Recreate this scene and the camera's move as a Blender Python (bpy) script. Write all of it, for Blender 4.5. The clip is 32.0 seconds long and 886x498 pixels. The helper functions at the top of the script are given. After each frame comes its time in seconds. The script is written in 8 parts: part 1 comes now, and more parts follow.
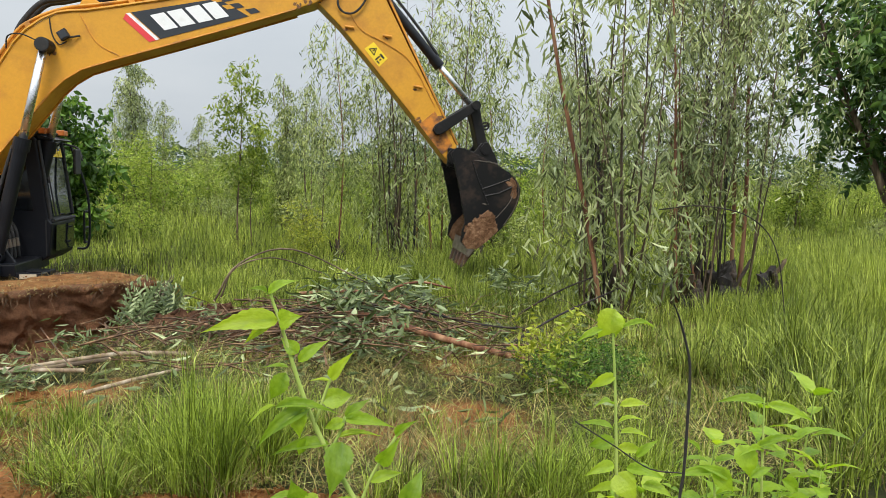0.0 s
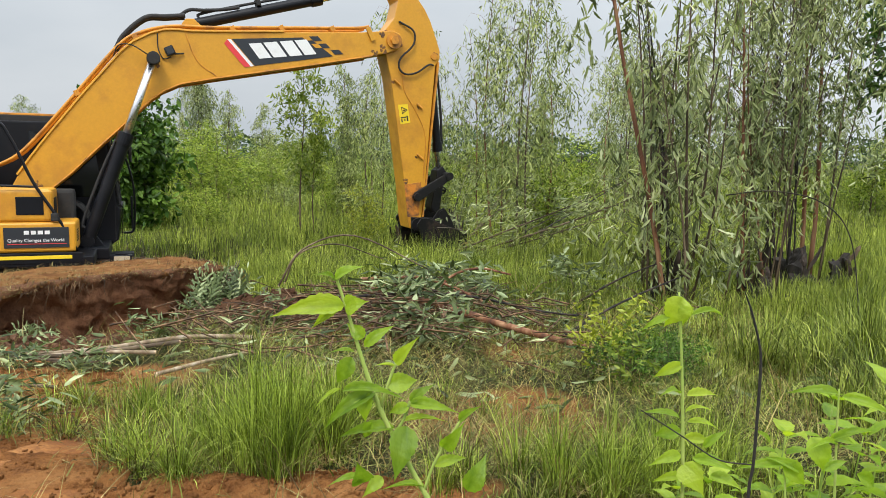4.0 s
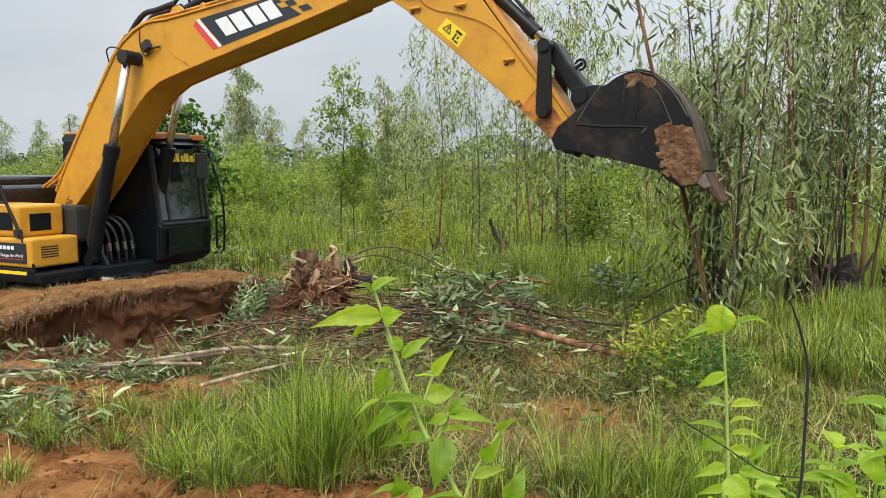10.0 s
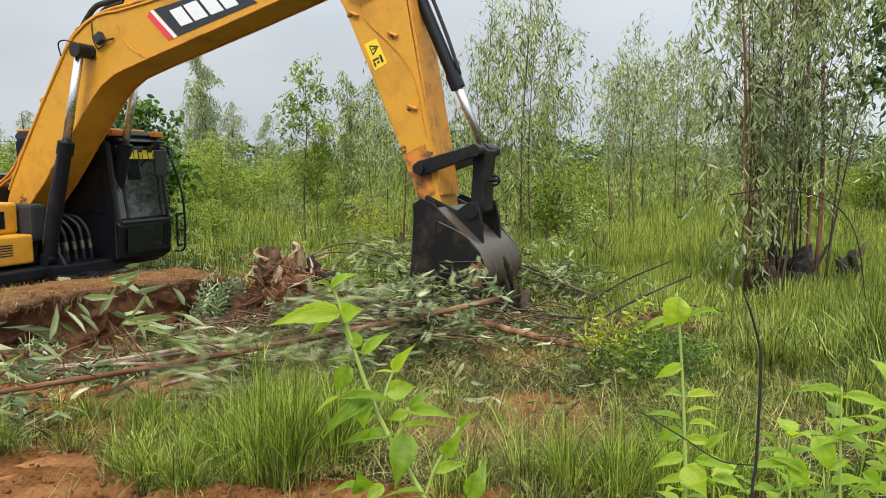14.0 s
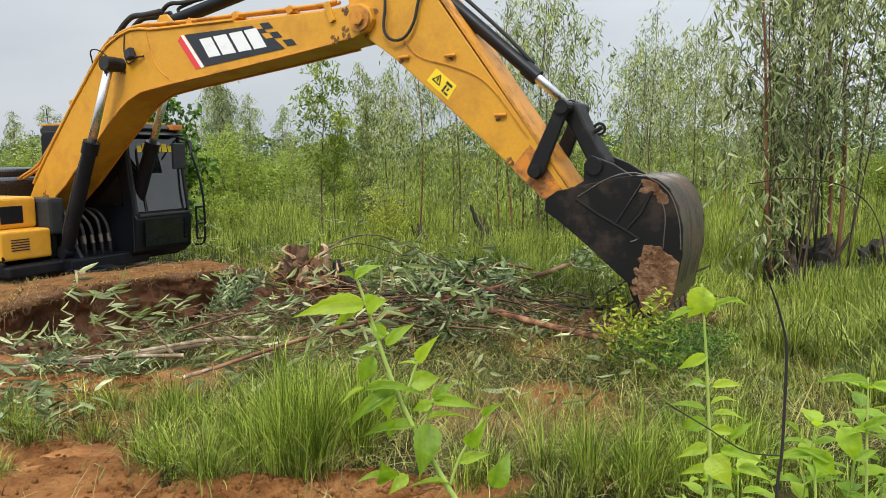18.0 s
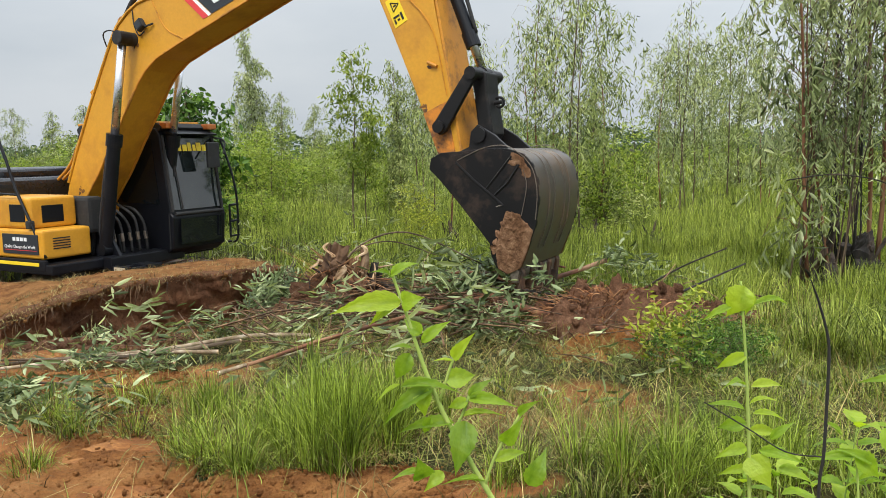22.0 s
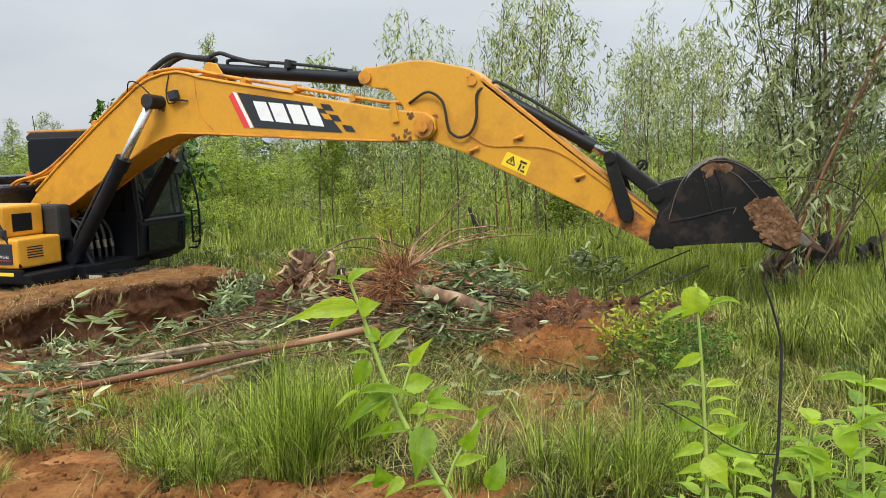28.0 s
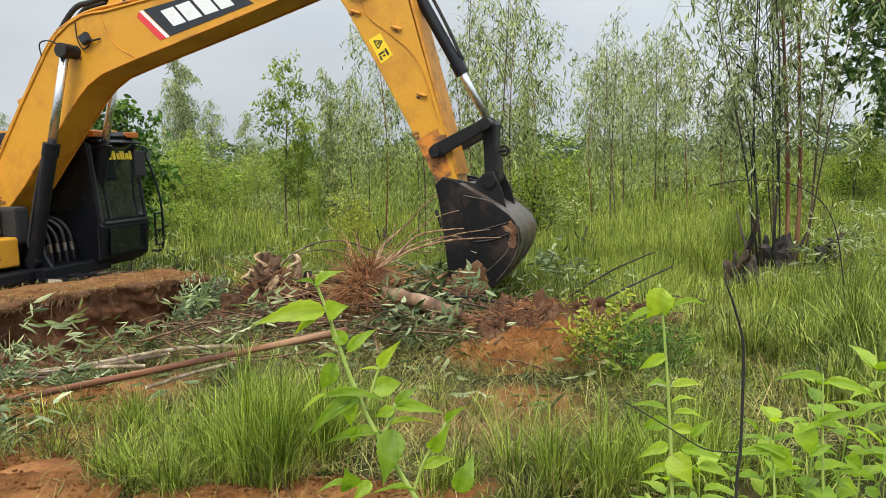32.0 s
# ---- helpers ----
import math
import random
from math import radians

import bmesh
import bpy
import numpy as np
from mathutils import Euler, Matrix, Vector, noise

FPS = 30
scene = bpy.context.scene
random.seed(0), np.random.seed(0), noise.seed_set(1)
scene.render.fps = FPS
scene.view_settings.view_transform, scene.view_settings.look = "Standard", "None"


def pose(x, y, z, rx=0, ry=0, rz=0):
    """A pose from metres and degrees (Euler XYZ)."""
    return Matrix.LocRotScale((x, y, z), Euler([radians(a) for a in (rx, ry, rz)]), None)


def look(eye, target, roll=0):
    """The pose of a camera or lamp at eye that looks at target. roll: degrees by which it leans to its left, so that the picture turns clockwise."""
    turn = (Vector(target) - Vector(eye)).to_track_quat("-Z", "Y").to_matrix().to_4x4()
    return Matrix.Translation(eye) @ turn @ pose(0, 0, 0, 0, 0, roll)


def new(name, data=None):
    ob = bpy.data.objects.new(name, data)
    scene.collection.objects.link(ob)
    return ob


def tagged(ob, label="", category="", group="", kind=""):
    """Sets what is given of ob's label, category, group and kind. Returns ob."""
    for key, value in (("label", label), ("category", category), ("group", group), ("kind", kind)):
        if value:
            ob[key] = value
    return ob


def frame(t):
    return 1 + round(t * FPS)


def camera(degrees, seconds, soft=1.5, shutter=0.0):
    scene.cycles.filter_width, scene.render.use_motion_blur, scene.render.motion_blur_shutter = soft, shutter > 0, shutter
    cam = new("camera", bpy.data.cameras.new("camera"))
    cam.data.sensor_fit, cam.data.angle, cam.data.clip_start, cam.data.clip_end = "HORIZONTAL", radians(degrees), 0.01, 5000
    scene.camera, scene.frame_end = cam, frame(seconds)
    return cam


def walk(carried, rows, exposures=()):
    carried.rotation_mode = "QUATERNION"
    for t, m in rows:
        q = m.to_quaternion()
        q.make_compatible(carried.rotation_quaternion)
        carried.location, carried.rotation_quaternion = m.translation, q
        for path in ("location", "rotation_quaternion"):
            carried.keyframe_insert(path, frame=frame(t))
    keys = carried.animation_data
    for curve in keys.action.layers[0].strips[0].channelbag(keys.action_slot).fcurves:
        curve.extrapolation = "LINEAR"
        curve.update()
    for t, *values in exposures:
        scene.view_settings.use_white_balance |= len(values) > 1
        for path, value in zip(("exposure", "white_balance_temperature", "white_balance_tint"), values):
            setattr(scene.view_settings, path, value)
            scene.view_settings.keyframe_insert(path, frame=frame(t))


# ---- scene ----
# ---- the camera, held by hand at one spot ----
cam = camera(60.0, 32.0, 0.5, 0.3)
PATH = [
    (0.0, pose(0.003, 0, 1.6, 84.22, -1.47, -7.50)),
    (0.5, pose(-0.001, 0, 1.6, 84.07, -1.51, -6.84)),
    (1.0, pose(-0.004, 0, 1.6, 83.83, -1.40, -6.38)),
    (1.5, pose(-0.006, 0, 1.6, 83.55, -1.28, -5.51)),
    (2.0, pose(-0.008, 0, 1.6, 83.35, -1.30, -4.99)),
    (2.5, pose(-0.008, 0, 1.6, 83.18, -1.20, -4.50)),
    (3.0, pose(-0.009, 0, 1.6, 83.11, -1.11, -3.95)),
    (3.5, pose(-0.009, 0, 1.6, 83.09, -1.10, -3.50)),
    (5.5, pose(-0.009, 0, 1.6, 83.19, -0.67, -2.12)),
    (6.0, pose(-0.008, 0, 1.6, 83.16, -0.50, -1.81)),
    (6.5, pose(-0.006, 0, 1.6, 83.28, -0.43, -1.48)),
    (7.0, pose(-0.004, 0, 1.6, 83.38, -0.30, -1.06)),
    (7.5, pose(-0.004, 0, 1.6, 83.54, -0.20, -0.70)),
    (8.0, pose(-0.005, 0, 1.6, 83.62, -0.10, -0.38)),
    (8.5, pose(-0.004, 0, 1.6, 83.62, -0.14, -0.13)),
    (9.0, pose(-0.003, 0, 1.6, 83.65, 0.01, -0.00)),
    (9.5, pose(-0.001, 0, 1.6, 83.75, 0.06, -0.06)),
    (10.0, pose(0.001, 0, 1.6, 83.86, -0.11, -0.14)),
    (10.5, pose(0.002, 0, 1.6, 83.85, -0.04, -0.29)),
    (11.0, pose(0.005, 0, 1.6, 83.78, -0.06, -0.53)),
    (11.5, pose(0.009, 0, 1.6, 83.76, -0.09, -0.84)),
    (12.0, pose(0.013, 0, 1.6, 83.76, -0.09, -1.30)),
    (12.5, pose(0.015, 0, 1.6, 83.75, -0.04, -1.72)),
    (13.0, pose(0.016, 0, 1.6, 83.67, 0.03, -2.13)),
    (13.5, pose(0.016, 0, 1.6, 83.58, -0.06, -2.54)),
    (14.0, pose(0.016, 0, 1.6, 83.53, 0.20, -2.78)),
    (14.5, pose(0.012, 0, 1.6, 83.42, -0.04, -3.10)),
    (16.5, pose(0.007, 0, 1.6, 83.30, 0.21, -2.72)),
    (17.0, pose(0.002, 0, 1.6, 83.16, 0.32, -2.39)),
    (17.5, pose(0.000, 0, 1.6, 82.99, 0.37, -2.04)),
    (18.0, pose(0.000, 0, 1.6, 82.88, 0.64, -1.61)),
    (18.5, pose(-0.001, 0, 1.6, 82.82, 0.70, -1.17)),
    (19.0, pose(-0.004, 0, 1.6, 82.81, 0.69, -0.77)),
    (19.5, pose(-0.007, 0, 1.6, 82.79, 0.81, -0.48)),
    (20.0, pose(-0.009, 0, 1.6, 82.78, 0.77, -0.31)),
    (20.5, pose(-0.011, 0, 1.6, 82.79, 0.78, -0.14)),
    (21.0, pose(-0.012, 0, 1.6, 82.75, 0.84, 0.09)),
    (21.5, pose(-0.012, 0, 1.6, 82.74, 0.89, 0.41)),
    (22.0, pose(-0.013, 0, 1.6, 82.73, 0.92, 0.62)),
    (22.5, pose(-0.012, 0, 1.6, 82.77, 0.87, 0.74)),
    (23.0, pose(-0.012, 0, 1.6, 82.79, 0.91, 0.94)),
    (23.5, pose(-0.012, 0, 1.6, 82.79, 0.85, 1.12)),
    (24.0, pose(-0.011, 0, 1.6, 82.80, 0.88, 1.36)),
    (24.5, pose(-0.006, 0, 1.6, 82.89, 1.09, 1.59)),
    (26.5, pose(0.001, 0, 1.6, 83.15, 1.43, 1.73)),
    (27.0, pose(0.007, 0, 1.6, 83.07, 1.25, 0.08)),
    (27.5, pose(0.012, 0, 1.6, 83.02, 1.27, -1.13)),
    (28.0, pose(0.015, 0, 1.6, 83.05, 1.27, -1.72)),
    (28.5, pose(0.017, 0, 1.6, 83.13, 1.15, -2.48)),
    (29.0, pose(0.018, 0, 1.6, 83.18, 1.14, -2.79)),
    (29.5, pose(0.018, 0, 1.6, 83.16, 1.13, -3.24)),
    (30.0, pose(0.017, 0, 1.6, 83.19, 1.04, -3.70)),
    (30.5, pose(0.016, 0, 1.6, 83.14, 1.12, -4.04)),
    (31.0, pose(0.015, 0, 1.6, 83.13, 1.11, -4.21)),
    (31.5, pose(0.014, 0, 1.6, 83.20, 1.12, -4.15)),
    (32.0, pose(0.014, 0, 1.6, 83.18, 1.14, -4.18)),
]
walk(cam, PATH)


# ---- sky and light: an overcast, bright day ----
world = bpy.data.worlds.new("sky")
scene.world = world
world.use_nodes = True
wn, wl = world.node_tree.nodes, world.node_tree.links
wn.clear()
w_out = wn.new("ShaderNodeOutputWorld")
w_bg = wn.new("ShaderNodeBackground")
w_sky = wn.new("ShaderNodeTexSky")
w_sky.sky_type, w_sky.sun_disc = "NISHITA", False
w_sky.sun_elevation, w_sky.sun_rotation = radians(58), radians(200)
w_sky.air_density, w_sky.dust_density = 1.5, 4.0
w_cloud = wn.new("ShaderNodeTexNoise")
w_cloud.inputs["Scale"].default_value, w_cloud.inputs["Detail"].default_value = 2.2, 6.0
w_map = wn.new("ShaderNodeMapping")
w_map.inputs["Scale"].default_value = (1.0, 1.0, 3.0)
w_co = wn.new("ShaderNodeTexCoord")
w_ramp = wn.new("ShaderNodeValToRGB")
w_ramp.color_ramp.elements[0].position, w_ramp.color_ramp.elements[0].color = 0.3, (4.9, 5.42, 6.0, 1)
w_ramp.color_ramp.elements[1].position, w_ramp.color_ramp.elements[1].color = 0.72, (6.6, 6.95, 7.3, 1)
w_mix = wn.new("ShaderNodeMix")
w_mix.data_type = "RGBA"
w_mix.inputs["Factor"].default_value = 0.9
wl.new(w_co.outputs["Generated"], w_map.inputs["Vector"])
wl.new(w_map.outputs["Vector"], w_cloud.inputs["Vector"])
wl.new(w_cloud.outputs["Fac"], w_ramp.inputs["Fac"])
wl.new(w_sky.outputs["Color"], w_mix.inputs["A"])
wl.new(w_ramp.outputs["Color"], w_mix.inputs["B"])
w_sep = wn.new("ShaderNodeSeparateXYZ")
w_rise = wn.new("ShaderNodeMapRange")
w_rise.interpolation_type = "SMOOTHSTEP"
for key, value in (("From Min", 0.12), ("From Max", 0.95), ("To Min", 1.0), ("To Max", 3.3)):
    w_rise.inputs[key].default_value = value
w_mul = wn.new("ShaderNodeVectorMath")
w_mul.operation = "SCALE"
wl.new(w_co.outputs["Generated"], w_sep.inputs[0])
wl.new(w_sep.outputs["Z"], w_rise.inputs["Value"])
wl.new(w_mix.outputs["Result"], w_mul.inputs[0])
w_side = wn.new("ShaderNodeMapRange")
w_side.interpolation_type = "SMOOTHSTEP"
for key, value in (("From Min", 0.05), ("From Max", 0.6), ("To Min", 1.0), ("To Max", 1.2)):
    w_side.inputs[key].default_value = value
w_both = wn.new("ShaderNodeMath")
w_both.operation = "MULTIPLY"
wl.new(w_sep.outputs["X"], w_side.inputs["Value"])
wl.new(w_rise.outputs["Result"], w_both.inputs[0])
wl.new(w_side.outputs["Result"], w_both.inputs[1])
wl.new(w_both.outputs[0], w_mul.inputs["Scale"])
wl.new(w_mul.outputs[0], w_bg.inputs["Color"])
w_bg.inputs["Strength"].default_value = 0.1
wl.new(w_bg.outputs["Background"], w_out.inputs["Surface"])
sun = new("sun", bpy.data.lights.new("sun", "SUN"))
sun.data.energy, sun.data.angle, sun.data.color = 2.0, radians(18), (1.0, 0.95, 0.87)
sun.matrix_world = look((-6, -14, 30), (0, 8, 0))
scene.view_settings.exposure = 0.18

# ---- materials ----


def material(name):
    m = bpy.data.materials.new(name)
    m.use_nodes = True
    nt = m.node_tree
    return m, nt, nt.nodes["Principled BSDF"]


def noise_node(nt, scale, detail=4.0, rough=0.6, space="Object"):
    co, n = nt.nodes.new("ShaderNodeTexCoord"), nt.nodes.new("ShaderNodeTexNoise")
    n.inputs["Scale"].default_value, n.inputs["Detail"].default_value, n.inputs["Roughness"].default_value = scale, detail, rough
    nt.links.new(co.outputs[space], n.inputs["Vector"])
    return n.outputs["Fac"]


def ramp(nt, fac, stops):
    r = nt.nodes.new("ShaderNodeValToRGB")
    e = r.color_ramp.elements
    while len(e) < len(stops):
        e.new(0.5)
    for k, (p, c) in zip(e, stops):
        k.position, k.color = p, (*c, 1)
    nt.links.new(fac, r.inputs["Fac"])
    return r.outputs["Color"]


def mixed(nt, fac, a, b, blend="MIX"):
    m = nt.nodes.new("ShaderNodeMix")
    m.data_type, m.blend_type = "RGBA", blend
    for sock, v in ((m.inputs["Factor"], fac), (m.inputs["A"], a), (m.inputs["B"], b)):
        if isinstance(v, (int, float)):
            sock.default_value = v
        elif isinstance(v, tuple):
            sock.default_value = (*v, 1)
        else:
            nt.links.new(v, sock)
    return m.outputs["Result"]


def bumped(nt, bs, height, strength, distance):
    b = nt.nodes.new("ShaderNodeBump")
    b.inputs["Strength"].default_value, b.inputs["Distance"].default_value = strength, distance
    nt.links.new(height, b.inputs["Height"])
    nt.links.new(b.outputs["Normal"], bs.inputs["Normal"])


def painted(name, col, worn, rough=0.45, metal=0.0, scale=6.0, lo=0.55, hi=0.75, bump=0.15, spec=0.5):
    """Paint or plain metal with patches of wear and a fine grain."""
    m, nt, bs = material(name)
    big, fine = noise_node(nt, scale, 6.0, 0.65), noise_node(nt, scale * 14, 3.0)
    fac = ramp(nt, big, ((lo, (0, 0, 0)), (hi, (1, 1, 1))))
    base = mixed(nt, 0.25, col, ramp(nt, fine, ((0.3, tuple(c * 0.72 for c in col)), (0.7, tuple(min(1, c * 1.12) for c in col)))))
    nt.links.new(mixed(nt, fac, base, worn), bs.inputs["Base Color"])
    rr = nt.nodes.new("ShaderNodeMapRange")
    rr.inputs["To Min"].default_value, rr.inputs["To Max"].default_value = rough - 0.1, min(1, rough + 0.25)
    nt.links.new(big, rr.inputs["Value"])
    nt.links.new(rr.outputs["Result"], bs.inputs["Roughness"])
    bs.inputs["Metallic"].default_value = metal
    bs.inputs["Specular IOR Level"].default_value = spec
    bumped(nt, bs, fine, bump, 0.004)
    return m


def foliage(name, dark, light, tip, gloss=0.45, through_light=0.3, patch=0.6, thin=0.5):
    """Leaves or blades: each one its own shade, with broad patches, letting some light through."""
    m, nt, bs = material(name)
    geo = nt.nodes.new("ShaderNodeNewGeometry")
    one = ramp(nt, geo.outputs["Random Per Island"], ((0.0, dark), (0.55, light), (0.9, tip), (1.0, tuple(min(1, c * 1.15) for c in tip))))
    wide = ramp(nt, noise_node(nt, patch, 4.0), ((0.36, (thin, thin * 1.1, thin)), (0.62, (1.1, 1.08, 1.04))))
    col = mixed(nt, 1.0, one, wide, "MULTIPLY")
    nt.links.new(col, bs.inputs["Base Color"])
    bs.inputs["Roughness"].default_value, bs.inputs["Specular IOR Level"].default_value = gloss, 0.2
    tr, mx = nt.nodes.new("ShaderNodeBsdfTranslucent"), nt.nodes.new("ShaderNodeMixShader")
    nt.links.new(mixed(nt, 1.0, col, (1.25, 1.3, 0.6), "MULTIPLY"), tr.inputs["Color"])
    mx.inputs[0].default_value = through_light
    nt.links.new(bs.outputs[0], mx.inputs[1])
    nt.links.new(tr.outputs[0], mx.inputs[2])
    nt.links.new(mx.outputs[0], nt.nodes["Material Output"].inputs["Surface"])
    return m


def earth(name, dark, mid, light, scale, bump=0.7, fibre=None):
    m, nt, bs = material(name)
    n1, n2, n3 = noise_node(nt, scale, 8.0, 0.7), noise_node(nt, scale * 9, 6.0, 0.7), noise_node(nt, scale * 0.25, 3.0)
    c = ramp(nt, n1, ((0.32, dark), (0.5, mid), (0.7, light)))
    c = mixed(nt, ramp(nt, n2, ((0.3, (0.6, 0.6, 0.6)), (0.52, (0.0, 0.0, 0.0)))), c, tuple(k * 0.45 for k in dark))
    c = mixed(nt, ramp(nt, n3, ((0.4, (0.0, 0.0, 0.0)), (0.7, (0.5, 0.5, 0.5)))), c, fibre or light)
    nt.links.new(c, bs.inputs["Base Color"])
    bs.inputs["Roughness"].default_value, bs.inputs["Specular IOR Level"].default_value = 0.92, 0.1
    bumped(nt, bs, noise_node(nt, scale * 16, 8.0, 0.75), bump, 0.03)
    return m


def bark(name, a, b, c, scale=9.0):
    m, nt, bs = material(name)
    co, mp, n = nt.nodes.new("ShaderNodeTexCoord"), nt.nodes.new("ShaderNodeMapping"), nt.nodes.new("ShaderNodeTexNoise")
    mp.inputs["Scale"].default_value = (1, 1, 0.12)
    n.inputs["Scale"].default_value, n.inputs["Detail"].default_value = scale, 7.0
    nt.links.new(co.outputs["Object"], mp.inputs["Vector"])
    nt.links.new(mp.outputs["Vector"], n.inputs["Vector"])
    nt.links.new(ramp(nt, n.outputs["Fac"], ((0.3, a), (0.5, b), (0.68, c))), bs.inputs["Base Color"])
    bs.inputs["Roughness"].default_value = 0.85
    bumped(nt, bs, n.outputs["Fac"], 0.6, 0.02)
    return m


YELLOW = painted("yellow_paint", (0.63, 0.305, 0.022), (0.40, 0.165, 0.02), 0.36, 0.0, 2.2, 0.5, 0.8, 0.1)
YELLOW_TRIM = painted("yellow_worn_paint", (0.60, 0.25, 0.02), (0.12, 0.055, 0.03), 0.5, 0.0, 5.0, 0.5, 0.75)
BLACK = painted("black_paint", (0.006, 0.007, 0.01), (0.013, 0.0135, 0.015), 0.36, 0.0, 4.0, 0.55, 0.75, 0.12, 0.25)
GLOSS = painted("glossy_black_plastic", (0.009, 0.01, 0.013), (0.02, 0.02, 0.021), 0.2, 0.0, 3.0, 0.6, 0.85, 0.05, 0.5)
CAP = painted("dull_red_cap", (0.16, 0.035, 0.02), (0.08, 0.03, 0.02), 0.55, 0.0, 8.0)
DECAL = painted("dark_decal", (0.022, 0.027, 0.034), (0.03, 0.032, 0.036), 0.35, 0.0, 8.0, bump=0.02)
RED = painted("red_decal", (0.72, 0.05, 0.055), (0.6, 0.07, 0.06), 0.4, 0.0, 8.0, bump=0.02)
WHITE = painted("white_decal", (0.82, 0.83, 0.83), (0.7, 0.7, 0.68), 0.4, 0.0, 8.0, bump=0.02)
STICKER = painted("yellow_sticker", (0.86, 0.62, 0.02), (0.75, 0.52, 0.04), 0.4, 0.0, 9.0, bump=0.02)
CHROME = painted("chromed_rod", (0.68, 0.68, 0.70), (0.5, 0.5, 0.5), 0.22, 1.0, 9.0, bump=0.02)
RUBBER = painted("black_rubber", (0.02, 0.02, 0.02), (0.05, 0.042, 0.035), 0.75, 0.0, 9.0)
STEEL = painted("worn_black_steel", (0.008, 0.0075, 0.008), (0.03, 0.024, 0.02), 0.42, 0.0, 5.5, 0.56, 0.74, 0.15, 0.3)
CHEEK = painted("scratched_black_plate", (0.006, 0.0055, 0.006), (0.05, 0.032, 0.023), 0.42, 0.0, 4.2, 0.52, 0.74, 0.3, 0.28)
WORN_BACK = painted("soil_polished_steel", (0.105, 0.09, 0.075), (0.16, 0.11, 0.07), 0.32, 0.5, 3.2, 0.42, 0.68)
BRIGHT_STEEL = painted("scoured_steel", (0.27, 0.23, 0.19), (0.10, 0.07, 0.05), 0.38, 0.75, 6.0, 0.45, 0.7)
MUD = earth("bucket_mud", (0.09, 0.042, 0.022), (0.20, 0.105, 0.055), (0.37, 0.22, 0.13), 14.0)
TRACK_STEEL = painted("track_steel", (0.06, 0.045, 0.035), (0.16, 0.08, 0.045), 0.7, 0.4, 6.0, 0.4, 0.6)
ORANGE = painted("orange_lamp", (0.5, 0.15, 0.03), (0.5, 0.14, 0.03), 0.35, 0.0, 8.0)
SOIL = earth("red_soil", (0.11, 0.04, 0.013), (0.29, 0.12, 0.037), (0.45, 0.215, 0.077), 4.0, 1.0)
# darkened below the soil's own brown, for shade under the overhanging brink
BANK = earth("shaded_cut_soil", (0.06, 0.027, 0.015), (0.14, 0.066, 0.036), (0.26, 0.128, 0.066), 3.6, 1.0)
HUMUS = earth("leaf_litter_soil", (0.045, 0.022, 0.012), (0.10, 0.05, 0.028), (0.20, 0.105, 0.055), 6.0, 1.0)
TURNED = earth("turned_soil", (0.06, 0.027, 0.016), (0.15, 0.074, 0.041), (0.31, 0.165, 0.095), 7.0, 1.0)
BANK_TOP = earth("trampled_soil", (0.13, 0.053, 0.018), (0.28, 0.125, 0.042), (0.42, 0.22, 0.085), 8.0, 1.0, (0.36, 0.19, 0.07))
GRASS = foliage("grass", (0.035, 0.045, 0.009), (0.205, 0.255, 0.037), (0.48, 0.50, 0.15), 0.4, 0.14, 3.0, 0.42)
LUSH_GRASS = foliage("lush_grass", (0.025, 0.036, 0.006), (0.19, 0.255, 0.031), (0.46, 0.53, 0.12), 0.4, 0.15, 3.0, 0.42)
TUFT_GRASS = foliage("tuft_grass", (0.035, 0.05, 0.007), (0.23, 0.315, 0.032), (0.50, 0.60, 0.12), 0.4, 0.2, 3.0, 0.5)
FIELD_GRASS = foliage("field_grass", (0.035, 0.05, 0.008), (0.26, 0.335, 0.045), (0.52, 0.58, 0.135), 0.5, 0.2, 0.9)
STRAW = foliage("straw", (0.05, 0.03, 0.011), (0.26, 0.185, 0.062), (0.54, 0.45, 0.20), 0.6, 0.1, 2.6, 0.34)
GUM_LEAF = foliage("gum_leaf", (0.06, 0.08, 0.027), (0.33, 0.39, 0.15), (0.58, 0.62, 0.30), 0.4, 0.38)
BOUGH_LEAF = foliage("felled_gum_leaf", (0.045, 0.065, 0.027), (0.19, 0.24, 0.10), (0.47, 0.52, 0.29), 0.38, 0.15, 0.9, 0.6)
GUM_LEAF_PALE = foliage("pale_gum_leaf", (0.065, 0.083, 0.036), (0.38, 0.43, 0.215), (0.64, 0.68, 0.43), 0.38, 0.37)
YOUNG_LEAF = foliage("young_gum_leaf", (0.11, 0.165, 0.018), (0.26, 0.35, 0.045), (0.44, 0.50, 0.11), 0.42, 0.3)
BROAD_LEAF = foliage("broad_leaf", (0.03, 0.07, 0.014), (0.095, 0.19, 0.03), (0.2, 0.33, 0.06), 0.36, 0.28)
DARK_LEAF = foliage("dark_leaf", (0.03, 0.07, 0.02), (0.072, 0.14, 0.033), (0.135, 0.22, 0.055), 0.4, 0.25)
BUSH_LEAF = foliage("bush_leaf", (0.05, 0.085, 0.01), (0.31, 0.43, 0.058), (0.54, 0.61, 0.12), 0.5, 0.32)
YELLOW_LEAF = foliage("yellowish_leaf", (0.22, 0.26, 0.02), (0.46, 0.50, 0.06), (0.66, 0.66, 0.14), 0.45, 0.3)
STEM = bark("weed_stem", (0.20, 0.29, 0.05), (0.31, 0.41, 0.08), (0.40, 0.46, 0.12), 20)
RED_BARK = bark("red_brown_bark", (0.045, 0.018, 0.009), (0.17, 0.066, 0.029), (0.36, 0.20, 0.105), 13)
